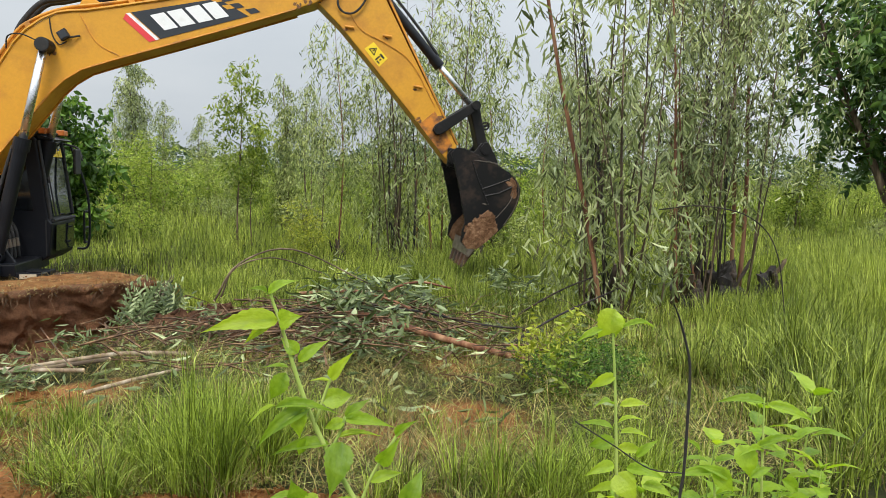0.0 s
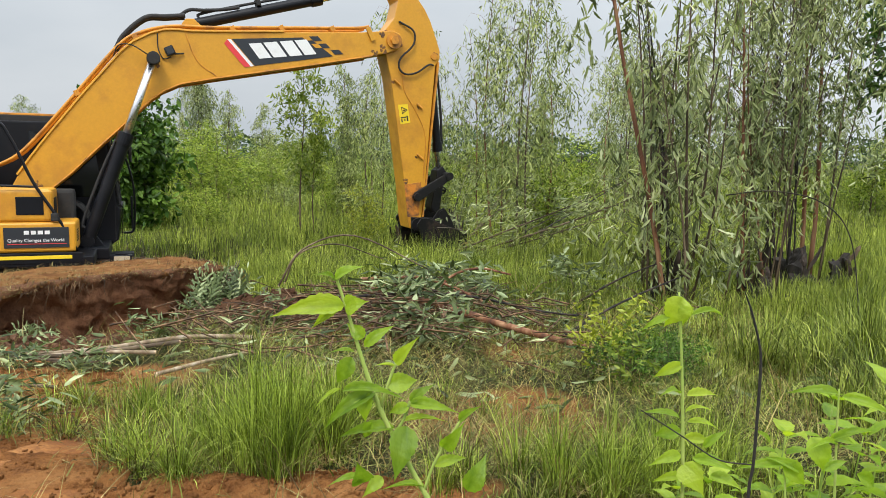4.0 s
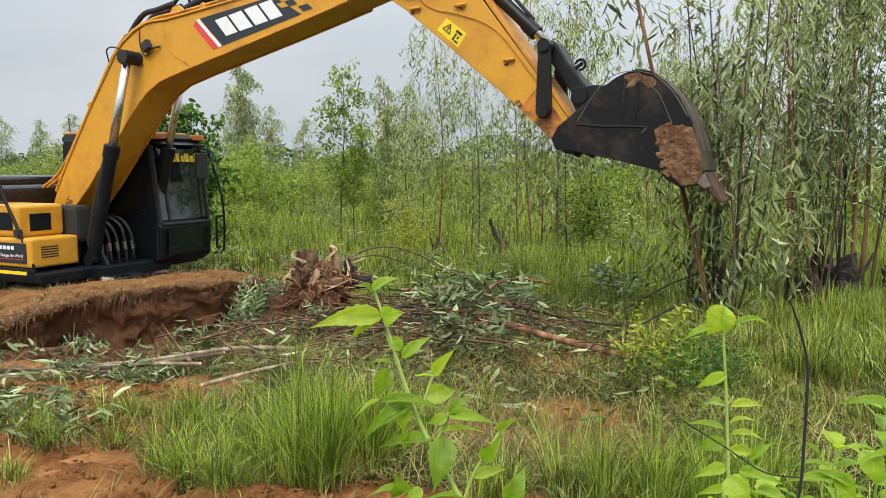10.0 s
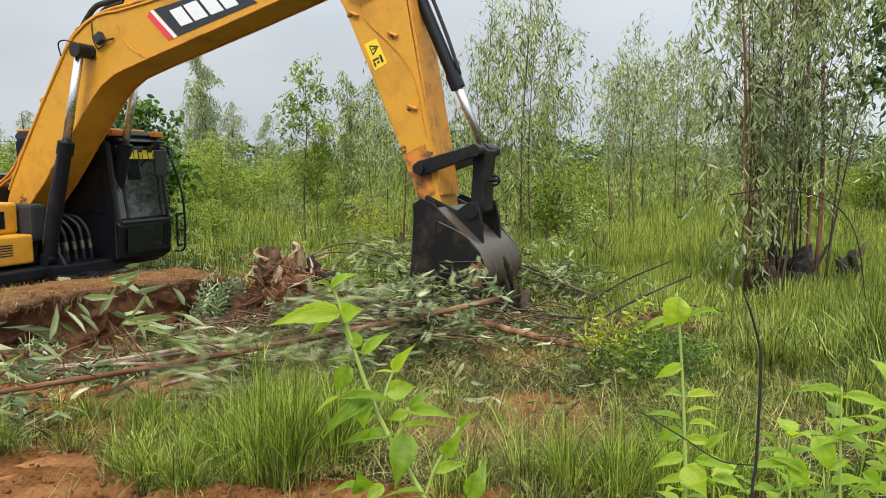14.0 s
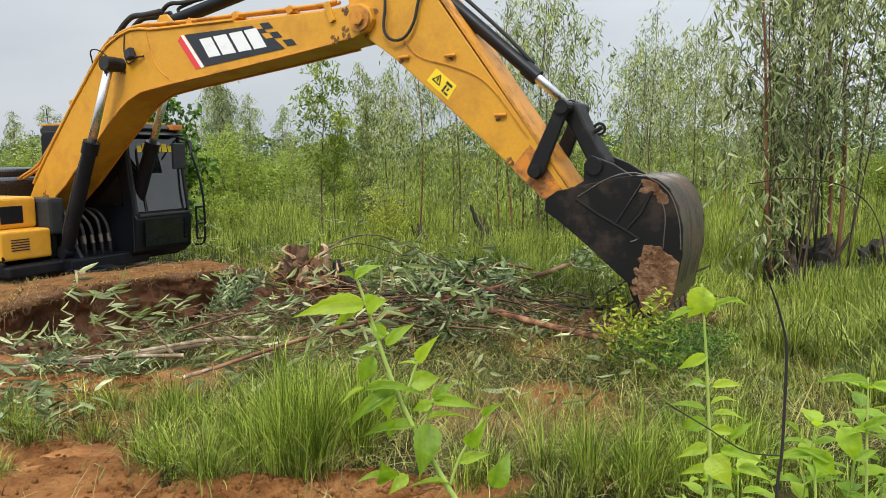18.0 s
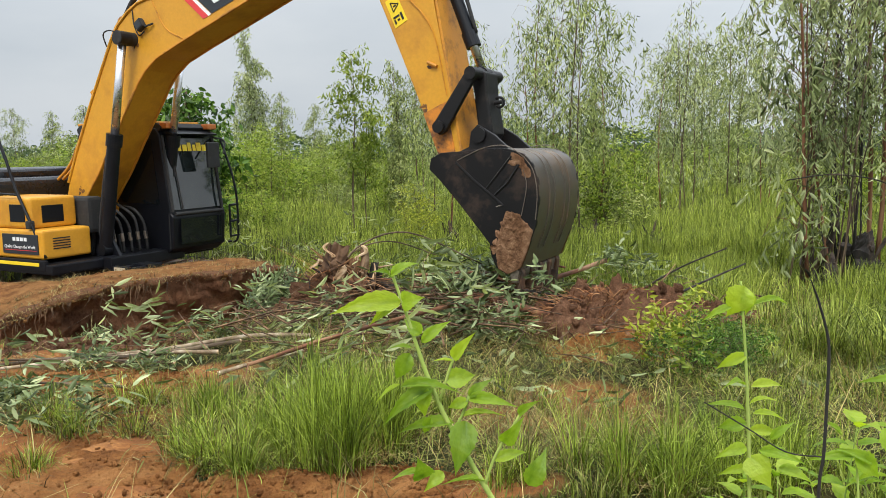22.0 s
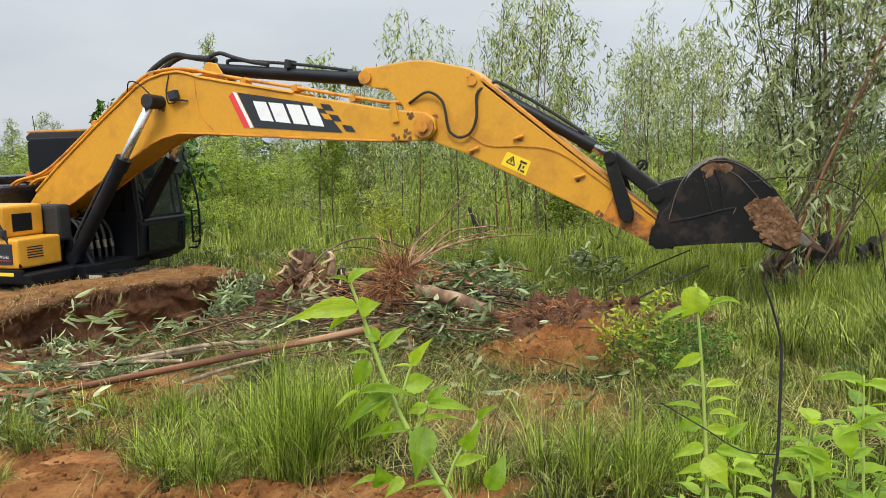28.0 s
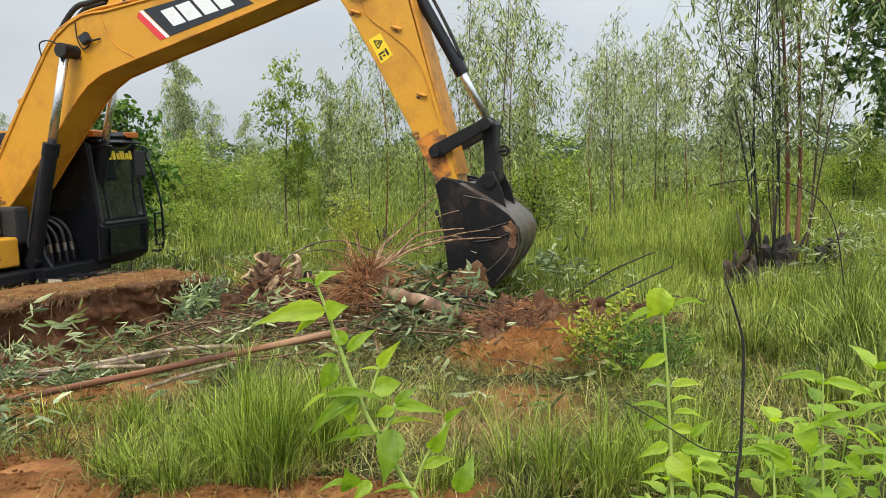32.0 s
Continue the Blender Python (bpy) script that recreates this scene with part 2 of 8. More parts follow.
TWIG = bark("brown_twig_bark", (0.028, 0.016, 0.008), (0.095, 0.05, 0.022), (0.25, 0.145, 0.07), 14)
GREY_BARK = bark("grey_brown_bark", (0.03, 0.02, 0.012), (0.095, 0.064, 0.038), (0.24, 0.175, 0.11))
PALE_BARK = bark("pale_stripped_bark", (0.13, 0.085, 0.05), (0.30, 0.22, 0.14), (0.52, 0.44, 0.33))
BURNT = bark("burnt_bark", (0.008, 0.007, 0.006), (0.022, 0.018, 0.015), (0.075, 0.05, 0.036))
WOOD = bark("splintered_wood", (0.33, 0.20, 0.10), (0.55, 0.38, 0.22), (0.68, 0.54, 0.36), 14)
ROOT = bark("root_bark", (0.025, 0.011, 0.005), (0.095, 0.042, 0.017), (0.27, 0.135, 0.055), 14)
HAIR = foliage("root_hair", (0.14, 0.055, 0.025), (0.34, 0.14, 0.055), (0.5, 0.26, 0.13), 0.8, 0.0, 2.0)
gm, gnt, gbs = material("dark_glass")
gbs.inputs["Base Color"].default_value, gbs.inputs["Roughness"].default_value = (0.008, 0.010, 0.012, 1), 0.08
gbs.inputs["Specular IOR Level"].default_value = 0.4
GLASS = gm
gm, gnt, gbs = material("dusty_windscreen")
gnt.links.new(ramp(gnt, noise_node(gnt, 3.0, 4.0), ((0.4, (0.01, 0.014, 0.014)), (0.62, (0.022, 0.028, 0.028)))), gbs.inputs["Base Color"])
gbs.inputs["Roughness"].default_value, gbs.inputs["Specular IOR Level"].default_value = 0.04, 1.0
SCREEN = gm


# ---- building helpers ----


def link_mesh(name, me, mat, parent=None, label=""):
    ob = new(name, me)
    if mat is not None and not me.materials:
        me.materials.append(mat)
    if parent is not None:
        ob.parent = parent
    if label:
        ob["label"] = label
    return ob


def part(name, bm, mat, parent=None, label="", smooth=False):
    """One mesh object from a bmesh, under a thing or a part."""
    me = bpy.data.meshes.new(name)
    bm.normal_update()
    bm.to_mesh(me)
    bm.free()
    if smooth:
        me.polygons.foreach_set("use_smooth", [True] * len(me.polygons))
    return link_mesh(name, me, mat, parent, label)


def thing(name, label, category, at=(0, 0, 0), turn=0.0, group="", kind=""):
    ob = new(name)
    ob.matrix_basis = pose(*at, 0, 0, turn)
    return tagged(ob, label, category, group, kind)


def bevelled(bm, width, segments=2):
    if width > 0:
        bmesh.ops.bevel(bm, geom=list(bm.edges), offset=width, segments=segments, affect="EDGES", clamp_overlap=True, profile=0.6)
    return bm


def box(x0, x1, y0, y1, z0, z1, bevel=0.01, segments=2):
    bm = bmesh.new()
    bmesh.ops.create_cube(bm, size=1)
    for v in bm.verts:
        v.co = Vector(((x0 + x1) / 2 + v.co.x * (x1 - x0), (y0 + y1) / 2 + v.co.y * (y1 - y0), (z0 + z1) / 2 + v.co.z * (z1 - z0)))
    return bevelled(bm, bevel, segments)


def plate(outline, y0, y1, bevel=0.012, segments=2):
    """A flat outline in x and z, given thickness along y."""
    bm = bmesh.new()
    a = [bm.verts.new((x, y0, z)) for x, z in outline]
    b = [bm.verts.new((x, y1, z)) for x, z in outline]
    bm.faces.new(a)
    bm.faces.new(b[::-1])
    for i in range(len(a)):
        j = (i + 1) % len(a)
        bm.faces.new((a[j], a[i], b[i], b[j]))
    bmesh.ops.recalc_face_normals(bm, faces=list(bm.faces))
    return bevelled(bm, bevel, segments)


def merged(*bms):
    out = bms[0]
    for other in bms[1:]:
        me = bpy.data.meshes.new("join")
        other.to_mesh(me)
        other.free()
        out.from_mesh(me)
        bpy.data.meshes.remove(me)
    return out


def rod(p, q, r, r2=None, sides=14, cap=True, bm=None):
    """A round bar from p to q."""
    bm = bm or bmesh.new()
    p, q = Vector(p), Vector(q)
    d = q - p
    m = Matrix.Translation((p + q) / 2) @ d.to_track_quat("Z", "Y").to_matrix().to_4x4()
    bmesh.ops.create_cone(bm, cap_ends=cap, segments=sides, radius1=r, radius2=r if r2 is None else r2, depth=d.length, matrix=m)
    return bm


def tube(points, radii, sides=8, bm=None, wobble=0.0):
    """A bent tube through the points, with a radius at each."""
    bm = bm or bmesh.new()
    pts = [Vector(p) for p in points]
    rr = radii if isinstance(radii, (list, tuple)) else [radii] * len(pts)
    rings, side = [], Vector((0.31, 0.17, 0.93))
    for i, p in enumerate(pts):
        d = (pts[min(i + 1, len(pts) - 1)] - pts[max(i - 1, 0)]).normalized()
        s = side - d * side.dot(d)
        if s.length < 1e-3:
            s = d.orthogonal()
        s.normalize()
        side = s
        u = d.cross(s)
        rings.append([bm.verts.new(p + (s * math.cos(k) + u * math.sin(k)) * rr[i] * (1 + wobble * random.uniform(-1, 1)))
                      for k in (2 * math.pi * j / sides for j in range(sides))])
    for a, b in zip(rings, rings[1:]):
        for j in range(sides):
            k = (j + 1) % sides
            bm.faces.new((a[j], a[k], b[k], b[j]))
    bm.faces.new(rings[0][::-1])
    bm.faces.new(rings[-1])
    return bm


def smooth_line(points, steps=6):
    """A Catmull-Rom line through the points."""
    p = [Vector(q) for q in points]
    p = [p[0] * 2 - p[1]] + p + [p[-1] * 2 - p[-2]]
    out = []
    for i in range(1, len(p) - 2):
        for s in range(steps):
            t = s / steps
            a, b, c, d = p[i - 1:i + 3]
            out.append(0.5 * ((2 * b) + (c - a) * t + (2 * a - 5 * b + 4 * c - d) * t * t + (3 * b - a - 3 * c + d) * t ** 3))
    out.append(p[-2])
    return out


def np_mesh(name, verts, quads):
    """A mesh from arrays of places and of four-cornered faces."""
    me = bpy.data.meshes.new(name)
    verts, quads = np.asarray(verts, np.float32), np.asarray(quads, np.int32)
    me.vertices.add(len(verts))
    me.vertices.foreach_set("co", verts.ravel())
    me.loops.add(quads.size)
    me.loops.foreach_set("vertex_index", quads.ravel())
    me.polygons.add(len(quads))
    me.polygons.foreach_set("loop_start", np.arange(0, quads.size, 4, dtype=np.int32))
    me.update(calc_edges=True)
    return me


rng = np.random.default_rng(7)


def unit(v):
    return v / np.maximum(np.linalg.norm(v, axis=-1, keepdims=True), 1e-9)


def leaf_mesh(name, at, way, length, width, plain=False):
    """Narrow pointed leaves, each of two halves folded at the midrib (plain: one kite). at, way: arrays of places and of directions."""
    n = len(at)
    way = unit(way)
    side = unit(np.cross(way, rng.normal(size=(n, 3))))
    up = np.cross(side, way)
    L, Wd = np.asarray(length).reshape(-1, 1) * np.ones((n, 1)), np.asarray(width).reshape(-1, 1) * np.ones((n, 1))
    tip = at + way * L - up * L * 0.10
    if plain:
        mid = at + way * L * 0.45 + up * Wd * 0.25
        v = np.stack([at, mid + side * Wd * 0.5 - up * Wd * 0.2, tip, mid - side * Wd * 0.5 - up * Wd * 0.2], 1).reshape(-1, 3)
        return np_mesh(name, v, np.arange(4 * n).reshape(-1, 4))
    low, high = at + way * L * 0.28 + up * Wd * 0.12, at + way * L * 0.66 + up * Wd * 0.05
    v = np.stack([at, low + side * Wd * 0.46, high + side * Wd * 0.38, tip, high - side * Wd * 0.38, low - side * Wd * 0.46], 1).reshape(-1, 3)
    i = np.arange(n)[:, None] * 6
    return np_mesh(name, v, np.concatenate([i + [0, 1, 2, 3], i + [0, 3, 4, 5]], 1).reshape(-1, 4))


# ---- the lie of the land ----


def smoothstep(a, b, x):
    t = np.clip((np.asarray(x, float) - a) / (b - a), 0, 1)
    return t * t * (3 - 2 * t)


def land(x, y):
    """The height of the ground."""
    x, y = np.asarray(x, float), np.asarray(y, float)
    z = -0.04 * smoothstep(3.6, 8.5, y) - 0.08 * smoothstep(10, 14, y)
    z = z + 0.05 * np.sin(x * 1.1 + 0.6) * np.sin(y * 0.9) + 0.03 * np.sin(x * 2.7 + y * 1.9) + 0.02 * np.sin(x * 5.3 - y * 4.1)
    z = z + 0.04 * np.exp(-((x + 2.6) ** 2 / 1.6 + (y - 3.6) ** 2 / 0.35)) + 0.03 * np.exp(-((x + 0.5) ** 2 / 0.5 + (y - 3.55) ** 2 / 0.1))
    pit = np.exp(-(((x + 4.95) / 2.3) ** 4 + ((y - 10.9) / 1.9) ** 4))
    z = z * (1 - pit) + (-0.95) * pit
    z = z - 0.42 * np.exp(-((x + 3.2) / 1.5) ** 4 - ((y - 7.5) / 0.75) ** 4)
    far = smoothstep(60, 400, y)
    return z + far * (2.2 + 1.5 * np.sin(x * 0.012))


def land1(x, y):
    return float(land(x, y))


def bare(x, y):
    """How bare of grass the ground is, 0 to 1."""
    x, y = np.asarray(x, float), np.asarray(y, float)
    k = np.sin(x * 3.1 + 1.3 * np.sin(y * 2.3)) * np.sin(y * 3.7 + 0.8 * np.sin(x * 1.9))
    s = np.exp(-((x + 2.45) / 1.05) ** 4 - ((y - 3.6) / 0.5) ** 4)
    s = np.maximum(s, np.exp(-((x + 0.5) / 0.9) ** 4 - ((y - 3.42) / 0.16) ** 4))
    s = np.maximum(s, 0.95 * np.exp(-((x + 2.7) / 1.15) ** 4 - ((y - 5.2) / 0.4) ** 4))
    s = np.maximum(s, 0.72 * np.exp(-((x - 0.65) / 0.7) ** 4 - ((y - 4.7) / 0.55) ** 4))
    s = np.maximum(s, 0.62 * np.exp(-((x + 2.7) / 1.25) ** 4 - ((y - 4.75) / 0.95) ** 4))
    s = np.maximum(s, np.exp(-((x + 3.9) / 1.5) ** 4 - ((y - 6.95) / 1.1) ** 4))
    s = np.maximum(s, np.exp(-((x + 4.9) / 2.4) ** 4 - ((y - 8.4) / 2.0) ** 4))
    s = np.maximum(s, 0.7 * np.exp(-((x + 0.9) / 1.2) ** 4 - ((y - 7.4) / 0.8) ** 4))
    s = np.maximum(s, 0.35 * np.exp(-((x - 1.4) / 1.2) ** 4 - ((y - 6.8) / 0.8) ** 4))
    return np.clip(s + 0.3 * k * (s > 0.08), 0, 1)


def trampled(x, y):
    """Where the grass is cut short and pressed down, 0 to 1."""
    return np.exp(-((x + 0.8) / 3.1) ** 6 - ((y - 6.5) / 2.1) ** 6)


gx = np.sinh(np.linspace(-6.2, 6.2, 330)) * 1.9
gy = np.concatenate([-np.sinh(np.linspace(4.5, 0.05, 40)) * 1.2 + 2.0, 2.0 + np.sinh(np.linspace(0.0, 6.6, 330)) * 1.8])
GX, GY = np.meshgrid(gx, gy)
GZ = land(GX, GY)
near = np.exp(-((GX / 9) ** 2 + ((GY - 6) / 8) ** 2))
lump = np.vectorize(lambda a, b: noise.fractal(Vector((a * 2.2, b * 2.2, 0.3)), 0.9, 2.0, 4))
GZ = GZ + np.where(near > 0.05, lump(GX, GY) * 0.035 * near * (0.4 + 1.3 * bare(GX, GY)), 0)
ni, nj = GX.shape
idx = np.arange(ni * nj).reshape(ni, nj)
gme = np_mesh("ground", np.stack([GX, GY, GZ], -1).reshape(-1, 3),
              np.stack([idx[:-1, :-1], idx[:-1, 1:], idx[1:, 1:], idx[1:, :-1]], -1).reshape(-1, 4))
gme.polygons.foreach_set("use_smooth", [True] * len(gme.polygons))
bare_attr = gme.attributes.new("bare", "FLOAT", "POINT")
bare_attr.data.foreach_set("value", bare(GX, GY).astype(np.float32).ravel())
m_ground, gnt2, gb2 = material("field_ground")
at_node = gnt2.nodes.new("ShaderNodeAttribute")
at_node.attribute_name = "bare"
n_a, n_b, n_c = noise_node(gnt2, 2.2, 8.0, 0.7), noise_node(gnt2, 24.0, 6.0, 0.7), noise_node(gnt2, 0.35, 4.0)
soil_c = ramp(gnt2, n_a, ((0.3, (0.13, 0.046, 0.014)), (0.5, (0.26, 0.106, 0.032)), (0.7, (0.38, 0.18, 0.062))))
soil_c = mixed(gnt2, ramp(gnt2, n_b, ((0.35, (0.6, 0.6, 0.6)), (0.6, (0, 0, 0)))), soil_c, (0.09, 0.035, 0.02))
# turf kept near black: the shade between grass blades is in its colour
shaded_turf_c = ramp(gnt2, n_c, ((0.3, (0.018, 0.022, 0.006)), (0.5, (0.036, 0.042, 0.01)), (0.7, (0.065, 0.07, 0.016))))
# shade in the pits too: darkest where the bump noise is low
shaded_turf_c = mixed(gnt2, ramp(gnt2, n_b, ((0.4, (0.65, 0.65, 0.65)), (0.62, (0, 0, 0)))), shaded_turf_c, (0.016, 0.016, 0.008))
shaded_turf_c = mixed(gnt2, ramp(gnt2, n_a, ((0.5, (0, 0, 0)), (0.72, (0.55, 0.55, 0.55)))), shaded_turf_c, (0.12, 0.068, 0.03))
add = gnt2.nodes.new("ShaderNodeMath")
add.operation = "MULTIPLY_ADD"
gnt2.links.new(n_a, add.inputs[0])
add.inputs[1].default_value = 0.5
gnt2.links.new(at_node.outputs["Fac"], add.inputs[2])
gnt2.links.new(mixed(gnt2, ramp(gnt2, add.outputs[0], ((0.42, (0, 0, 0)), (0.75, (1, 1, 1)))), shaded_turf_c, soil_c), gb2.inputs["Base Color"])
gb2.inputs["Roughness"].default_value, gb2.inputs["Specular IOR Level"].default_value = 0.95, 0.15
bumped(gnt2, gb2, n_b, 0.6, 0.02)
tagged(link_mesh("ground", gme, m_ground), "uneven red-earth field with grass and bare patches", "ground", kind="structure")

# ---- the cut bank of soil beside the machine ----
bank_edge = smooth_line([(-6.6, 7.3, -0.12), (-5.2, 7.1, -0.08), (-4.4, 7.0, 0.06), (-4.05, 7.05, 0.18), (-3.74, 7.1, 0.27), (-3.42, 7.48, 0.31), (-2.98, 7.9, 0.33), (-2.4, 8.2, 0.345), (-1.96, 8.6, 0.32), (-1.98, 9.4, 0.12), (-2.1, 10.2, -0.1)], 26)


crust, brink = [], []


def build_bank():
    prof = [(-2.5, -0.9), (-1.95, -0.5), (-1.5, -0.1), (-1.0, 0.0), (-0.5, 0.01), (-0.2, 0.0), (0.0, -0.01), (0.0, -0.05)]
    nf = 30
    verts, rows = [], []
    for i, p in enumerate(bank_edge):
        a, b = bank_edge[max(i - 1, 0)], bank_edge[min(i + 1, len(bank_edge) - 1)]
        d = (b - a).normalized()
        out = Vector((d.y, -d.x, 0))
        inward = (out + Vector((0.3, -1, 0))).normalized()
        row = []
        for o, h in prof:
            q = p + inward * o
            q.z = p.z + h + (max(0.0, 0.31 - p.z) if p.y < 8.65 else 0.0) * min(1.0, max(0.0, -o - 0.1)) if o > -2.4 else -0.95
            row.append(q)
        toe = land1(p.x, p.y) - 0.16
        for k in range(1, nf + 1):
            t = k / nf
            q = p + out * (-0.03 - 0.08 * math.sin(t * 2.6) + 0.30 * t ** 5)
            q.z = (p.z - 0.06) * (1 - t) + toe * t
            row.append(q)
        for k, q in enumerate(row):
            face = k >= 6
            nz = noise.fractal(q * 1.7, 0.8, 2.0, 6) + 0.5 * noise.fractal(q * 7.0, 0.7, 2.0, 4)
            cut = noise.noise(Vector((q.x * 3.1, q.y * 3.1, q.z * 0.8)))
            q += out * (nz * 0.10 + min(0, cut) * 0.12 if k > 8 else nz * 0.06)
            q.z += noise.fractal(q * 3 + Vector((9, 3, 1)), 0.8, 2.0, 5) * (0.022 if not face else 0.045)
        rows.append(row)
        verts += [tuple(q) for q in row]
    n = len(rows[0])
    quads = [(i * n + k, (i + 1) * n + k, (i + 1) * n + k + 1, i * n + k + 1) for i in range(len(rows) - 1) for k in range(n - 1)]
    crust.extend(v for i, v in enumerate(verts) if 3 <= i % n <= 7)
    brink.extend(verts[7::n])
    me = np_mesh("soil_bank", verts, quads)
    # the face's colour holds the overhang's shade; the top's is the lit tone
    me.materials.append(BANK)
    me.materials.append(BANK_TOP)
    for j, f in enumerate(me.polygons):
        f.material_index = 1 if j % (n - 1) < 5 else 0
    return tagged(link_mesh("soil_bank", me, None), "cut bank of red-brown soil with a shade-darkened face and a trampled top", "soil bank", kind="structure")


build_bank()

# ---- the excavator ----
PIVOT = (-4.947, 10.747, -0.95)
FOOT, BOOM_LENGTH, STICK_LENGTH = Vector((-0.179, 0, 1.833)), 5.7, 2.844
BOOM_PIN, STICK_CYL_BASE, STICK_CYL_END = Vector((2.371, 0, 1.035)), Vector((3.06, 0, 1.31)), Vector((-0.88, 0, 0.215))
BUCKET_CYL_BASE, IDLER_PIN, IDLER, LINK, EAR = Vector((0.28, 0, 0.67)), Vector((2.42, 0, 0.066)), 0.63, 0.615, 0.463
BOOM_CYL_BASE = Vector((0.63, 0, 1.33))

excavator = thing("excavator", "yellow and black tracked excavator working in a dug pit", "excavator", PIVOT)


def own_mesh(name, bm, mat, label="", smooth=False):
    """A moving part of the machine."""
    return part(name, bm, mat, excavator, label, smooth)


# boom: a bent box girder
boom_outline = [(-0.14, -0.02), (0.0, -0.14), (0.2, -0.05), (0.75, 0.1), (1.25, 0.28), (1.81, 0.47), (2.1, 0.57), (2.3, 0.612), (2.55, 0.615), (3.0, 0.51),
                (3.5, 0.38), (4.4, 0.15), (5.3, -0.07), (5.55, -0.13), (5.72, -0.14), (5.83, -0.06), (5.84, 0.06), (5.75, 0.15), (5.56, 0.21), (5.3, 0.295),
                (4.2, 0.72), (3.3, 1.07), (3.0, 1.19), (2.85, 1.27), (2.7, 1.33), (2.5, 1.355), (2.25, 1.34), (2.05, 1.28), (1.29, 0.93), (0.56, 0.56), (0.15, 0.33), (-0.1, 0.14)]
boom = own_mesh("boom", plate(boom_outline, -0.31, 0.21, 0.014), YELLOW, "yellow bent box-section boom, scuffed")
part("flange", merged(tube([(x, -0.315, z + 0.012) for x, z in boom_outline[20:31]], 0.018, 6), tube([(x, 0.215, z + 0.012) for x, z in boom_outline[20:31]], 0.018, 6)), YELLOW, boom)
part("lower_flange", merged(tube([(x, -0.315, z - 0.006) for x, z in boom_outline[2:13]], 0.016, 6), tube([(x, 0.215, z - 0.006) for x, z in boom_outline[2:13]], 0.016, 6)), YELLOW_TRIM, boom)
for s, half in ((-1, 0.31), (1, 0.21)):
    part("tip_boss", merged(rod((5.7, s * (half - 0.01), 0), (5.7, s * (half + 0.04), 0), 0.118, sides=28), rod((5.7, s * (half + 0.04), 0), (5.7, s * (half + 0.075), 0), 0.066, sides=6)), YELLOW_TRIM, boom)
    part("cylinder_pin", bevelled(rod((2.371, s * (half - 0.01), 1.035), (2.371, s * 0.57, 1.035), 0.085, sides=20), 0.012), RUBBER, boom, "black greasy pin end")
    part("weld_seam", tube(smooth_line([(3.05, s * (half + 0.003), 0.52), (2.9, s * (half + 0.003), 0.8), (2.92, s * (half + 0.003), 1.2)], 4), 0.008, 5), YELLOW_TRIM, boom)
part("foot_boss", rod((0, -0.37, 0), (0, 0.37, 0), 0.14, sides=24), YELLOW_TRIM, boom)
part("cylinder_bracket", merged(plate([(2.88, 1.2), (3.26, 1.08), (3.14, 1.36), (3.04, 1.4), (2.96, 1.36)], -0.12, -0.08), plate([(2.88, 1.2), (3.26, 1.08), (3.14, 1.36), (3.04, 1.4), (2.96, 1.36)], 0.08, 0.12)), YELLOW, boom)
part("step_bracket", box(5.36, 5.43, -0.345, -0.31, 0.12, 0.33, 0.006), YELLOW, boom)
# decal on both flanks: dark band, red and white slants, a row of checks, pale blocks for the maker's mark
for s, half in ((-1, 0.31), (1, 0.21)):
    y0, y1 = (s * (half + 0.002), s * (half + 0.006))
    part("decal_band", plate([(3.47, 0.905), (4.50, 0.525), (4.72, 0.145), (3.60, 0.45)][:: s], y0, y1, 0), DECAL, boom, "dark grey decal band")
    part("decal_red", plate([(3.345, 0.885), (3.41, 0.925), (3.545, 0.46), (3.46, 0.485)][:: s], y0, y1, 0), RED, boom, "red slanted decal stripe")
    part("decal_white", plate([(3.41, 0.925), (3.455, 0.908), (3.59, 0.452), (3.545, 0.46)][:: s], y0, y1, 0), WHITE, boom, "white slanted decal stripe")
    for cx, cz in ((4.585, 0.47), (4.655, 0.33), (4.80, 0.175)):
        part("decal_check", plate([(cx - 0.075, cz + 0.065), (cx + 0.045, cz + 0.022), (cx + 0.08, cz - 0.06), (cx - 0.04, cz - 0.02)][:: s], y0, y1, 0), DECAL, boom)
    for cx, cz in ((4.45, 0.52), (4.54, 0.37)):
        part("decal_gap", plate([(cx - 0.045, cz + 0.055), (cx + 0.05, cz + 0.018), (cx + 0.085, cz - 0.055), (cx - 0.01, cz - 0.02)][:: s], s * (half + 0.006), s * (half + 0.008), 0), YELLOW, boom)

    def slanted(u0, u1, w0, w1):
        """A block of the maker's mark, in the slanted frame of the band."""
        def at(u, w):
            return (3.655 + 0.80 * u + 0.05 * (1 - w), 0.545 - 0.25 * u + 0.215 * w - 0.03 * (1 - w))
        return plate([at(u0, w0), at(u1, w0), at(u1, w1), at(u0, w1)], s * (half + 0.006), s * (half + 0.009), 0)
    for u0, u1 in ((0.0, 0.21), (0.25, 0.48), (0.53, 0.75), (0.79, 1.0)):
        part("mark_block", slanted(u0, u1, 0.0, 1.0), WHITE, boom, "plain white block of the maker's mark")
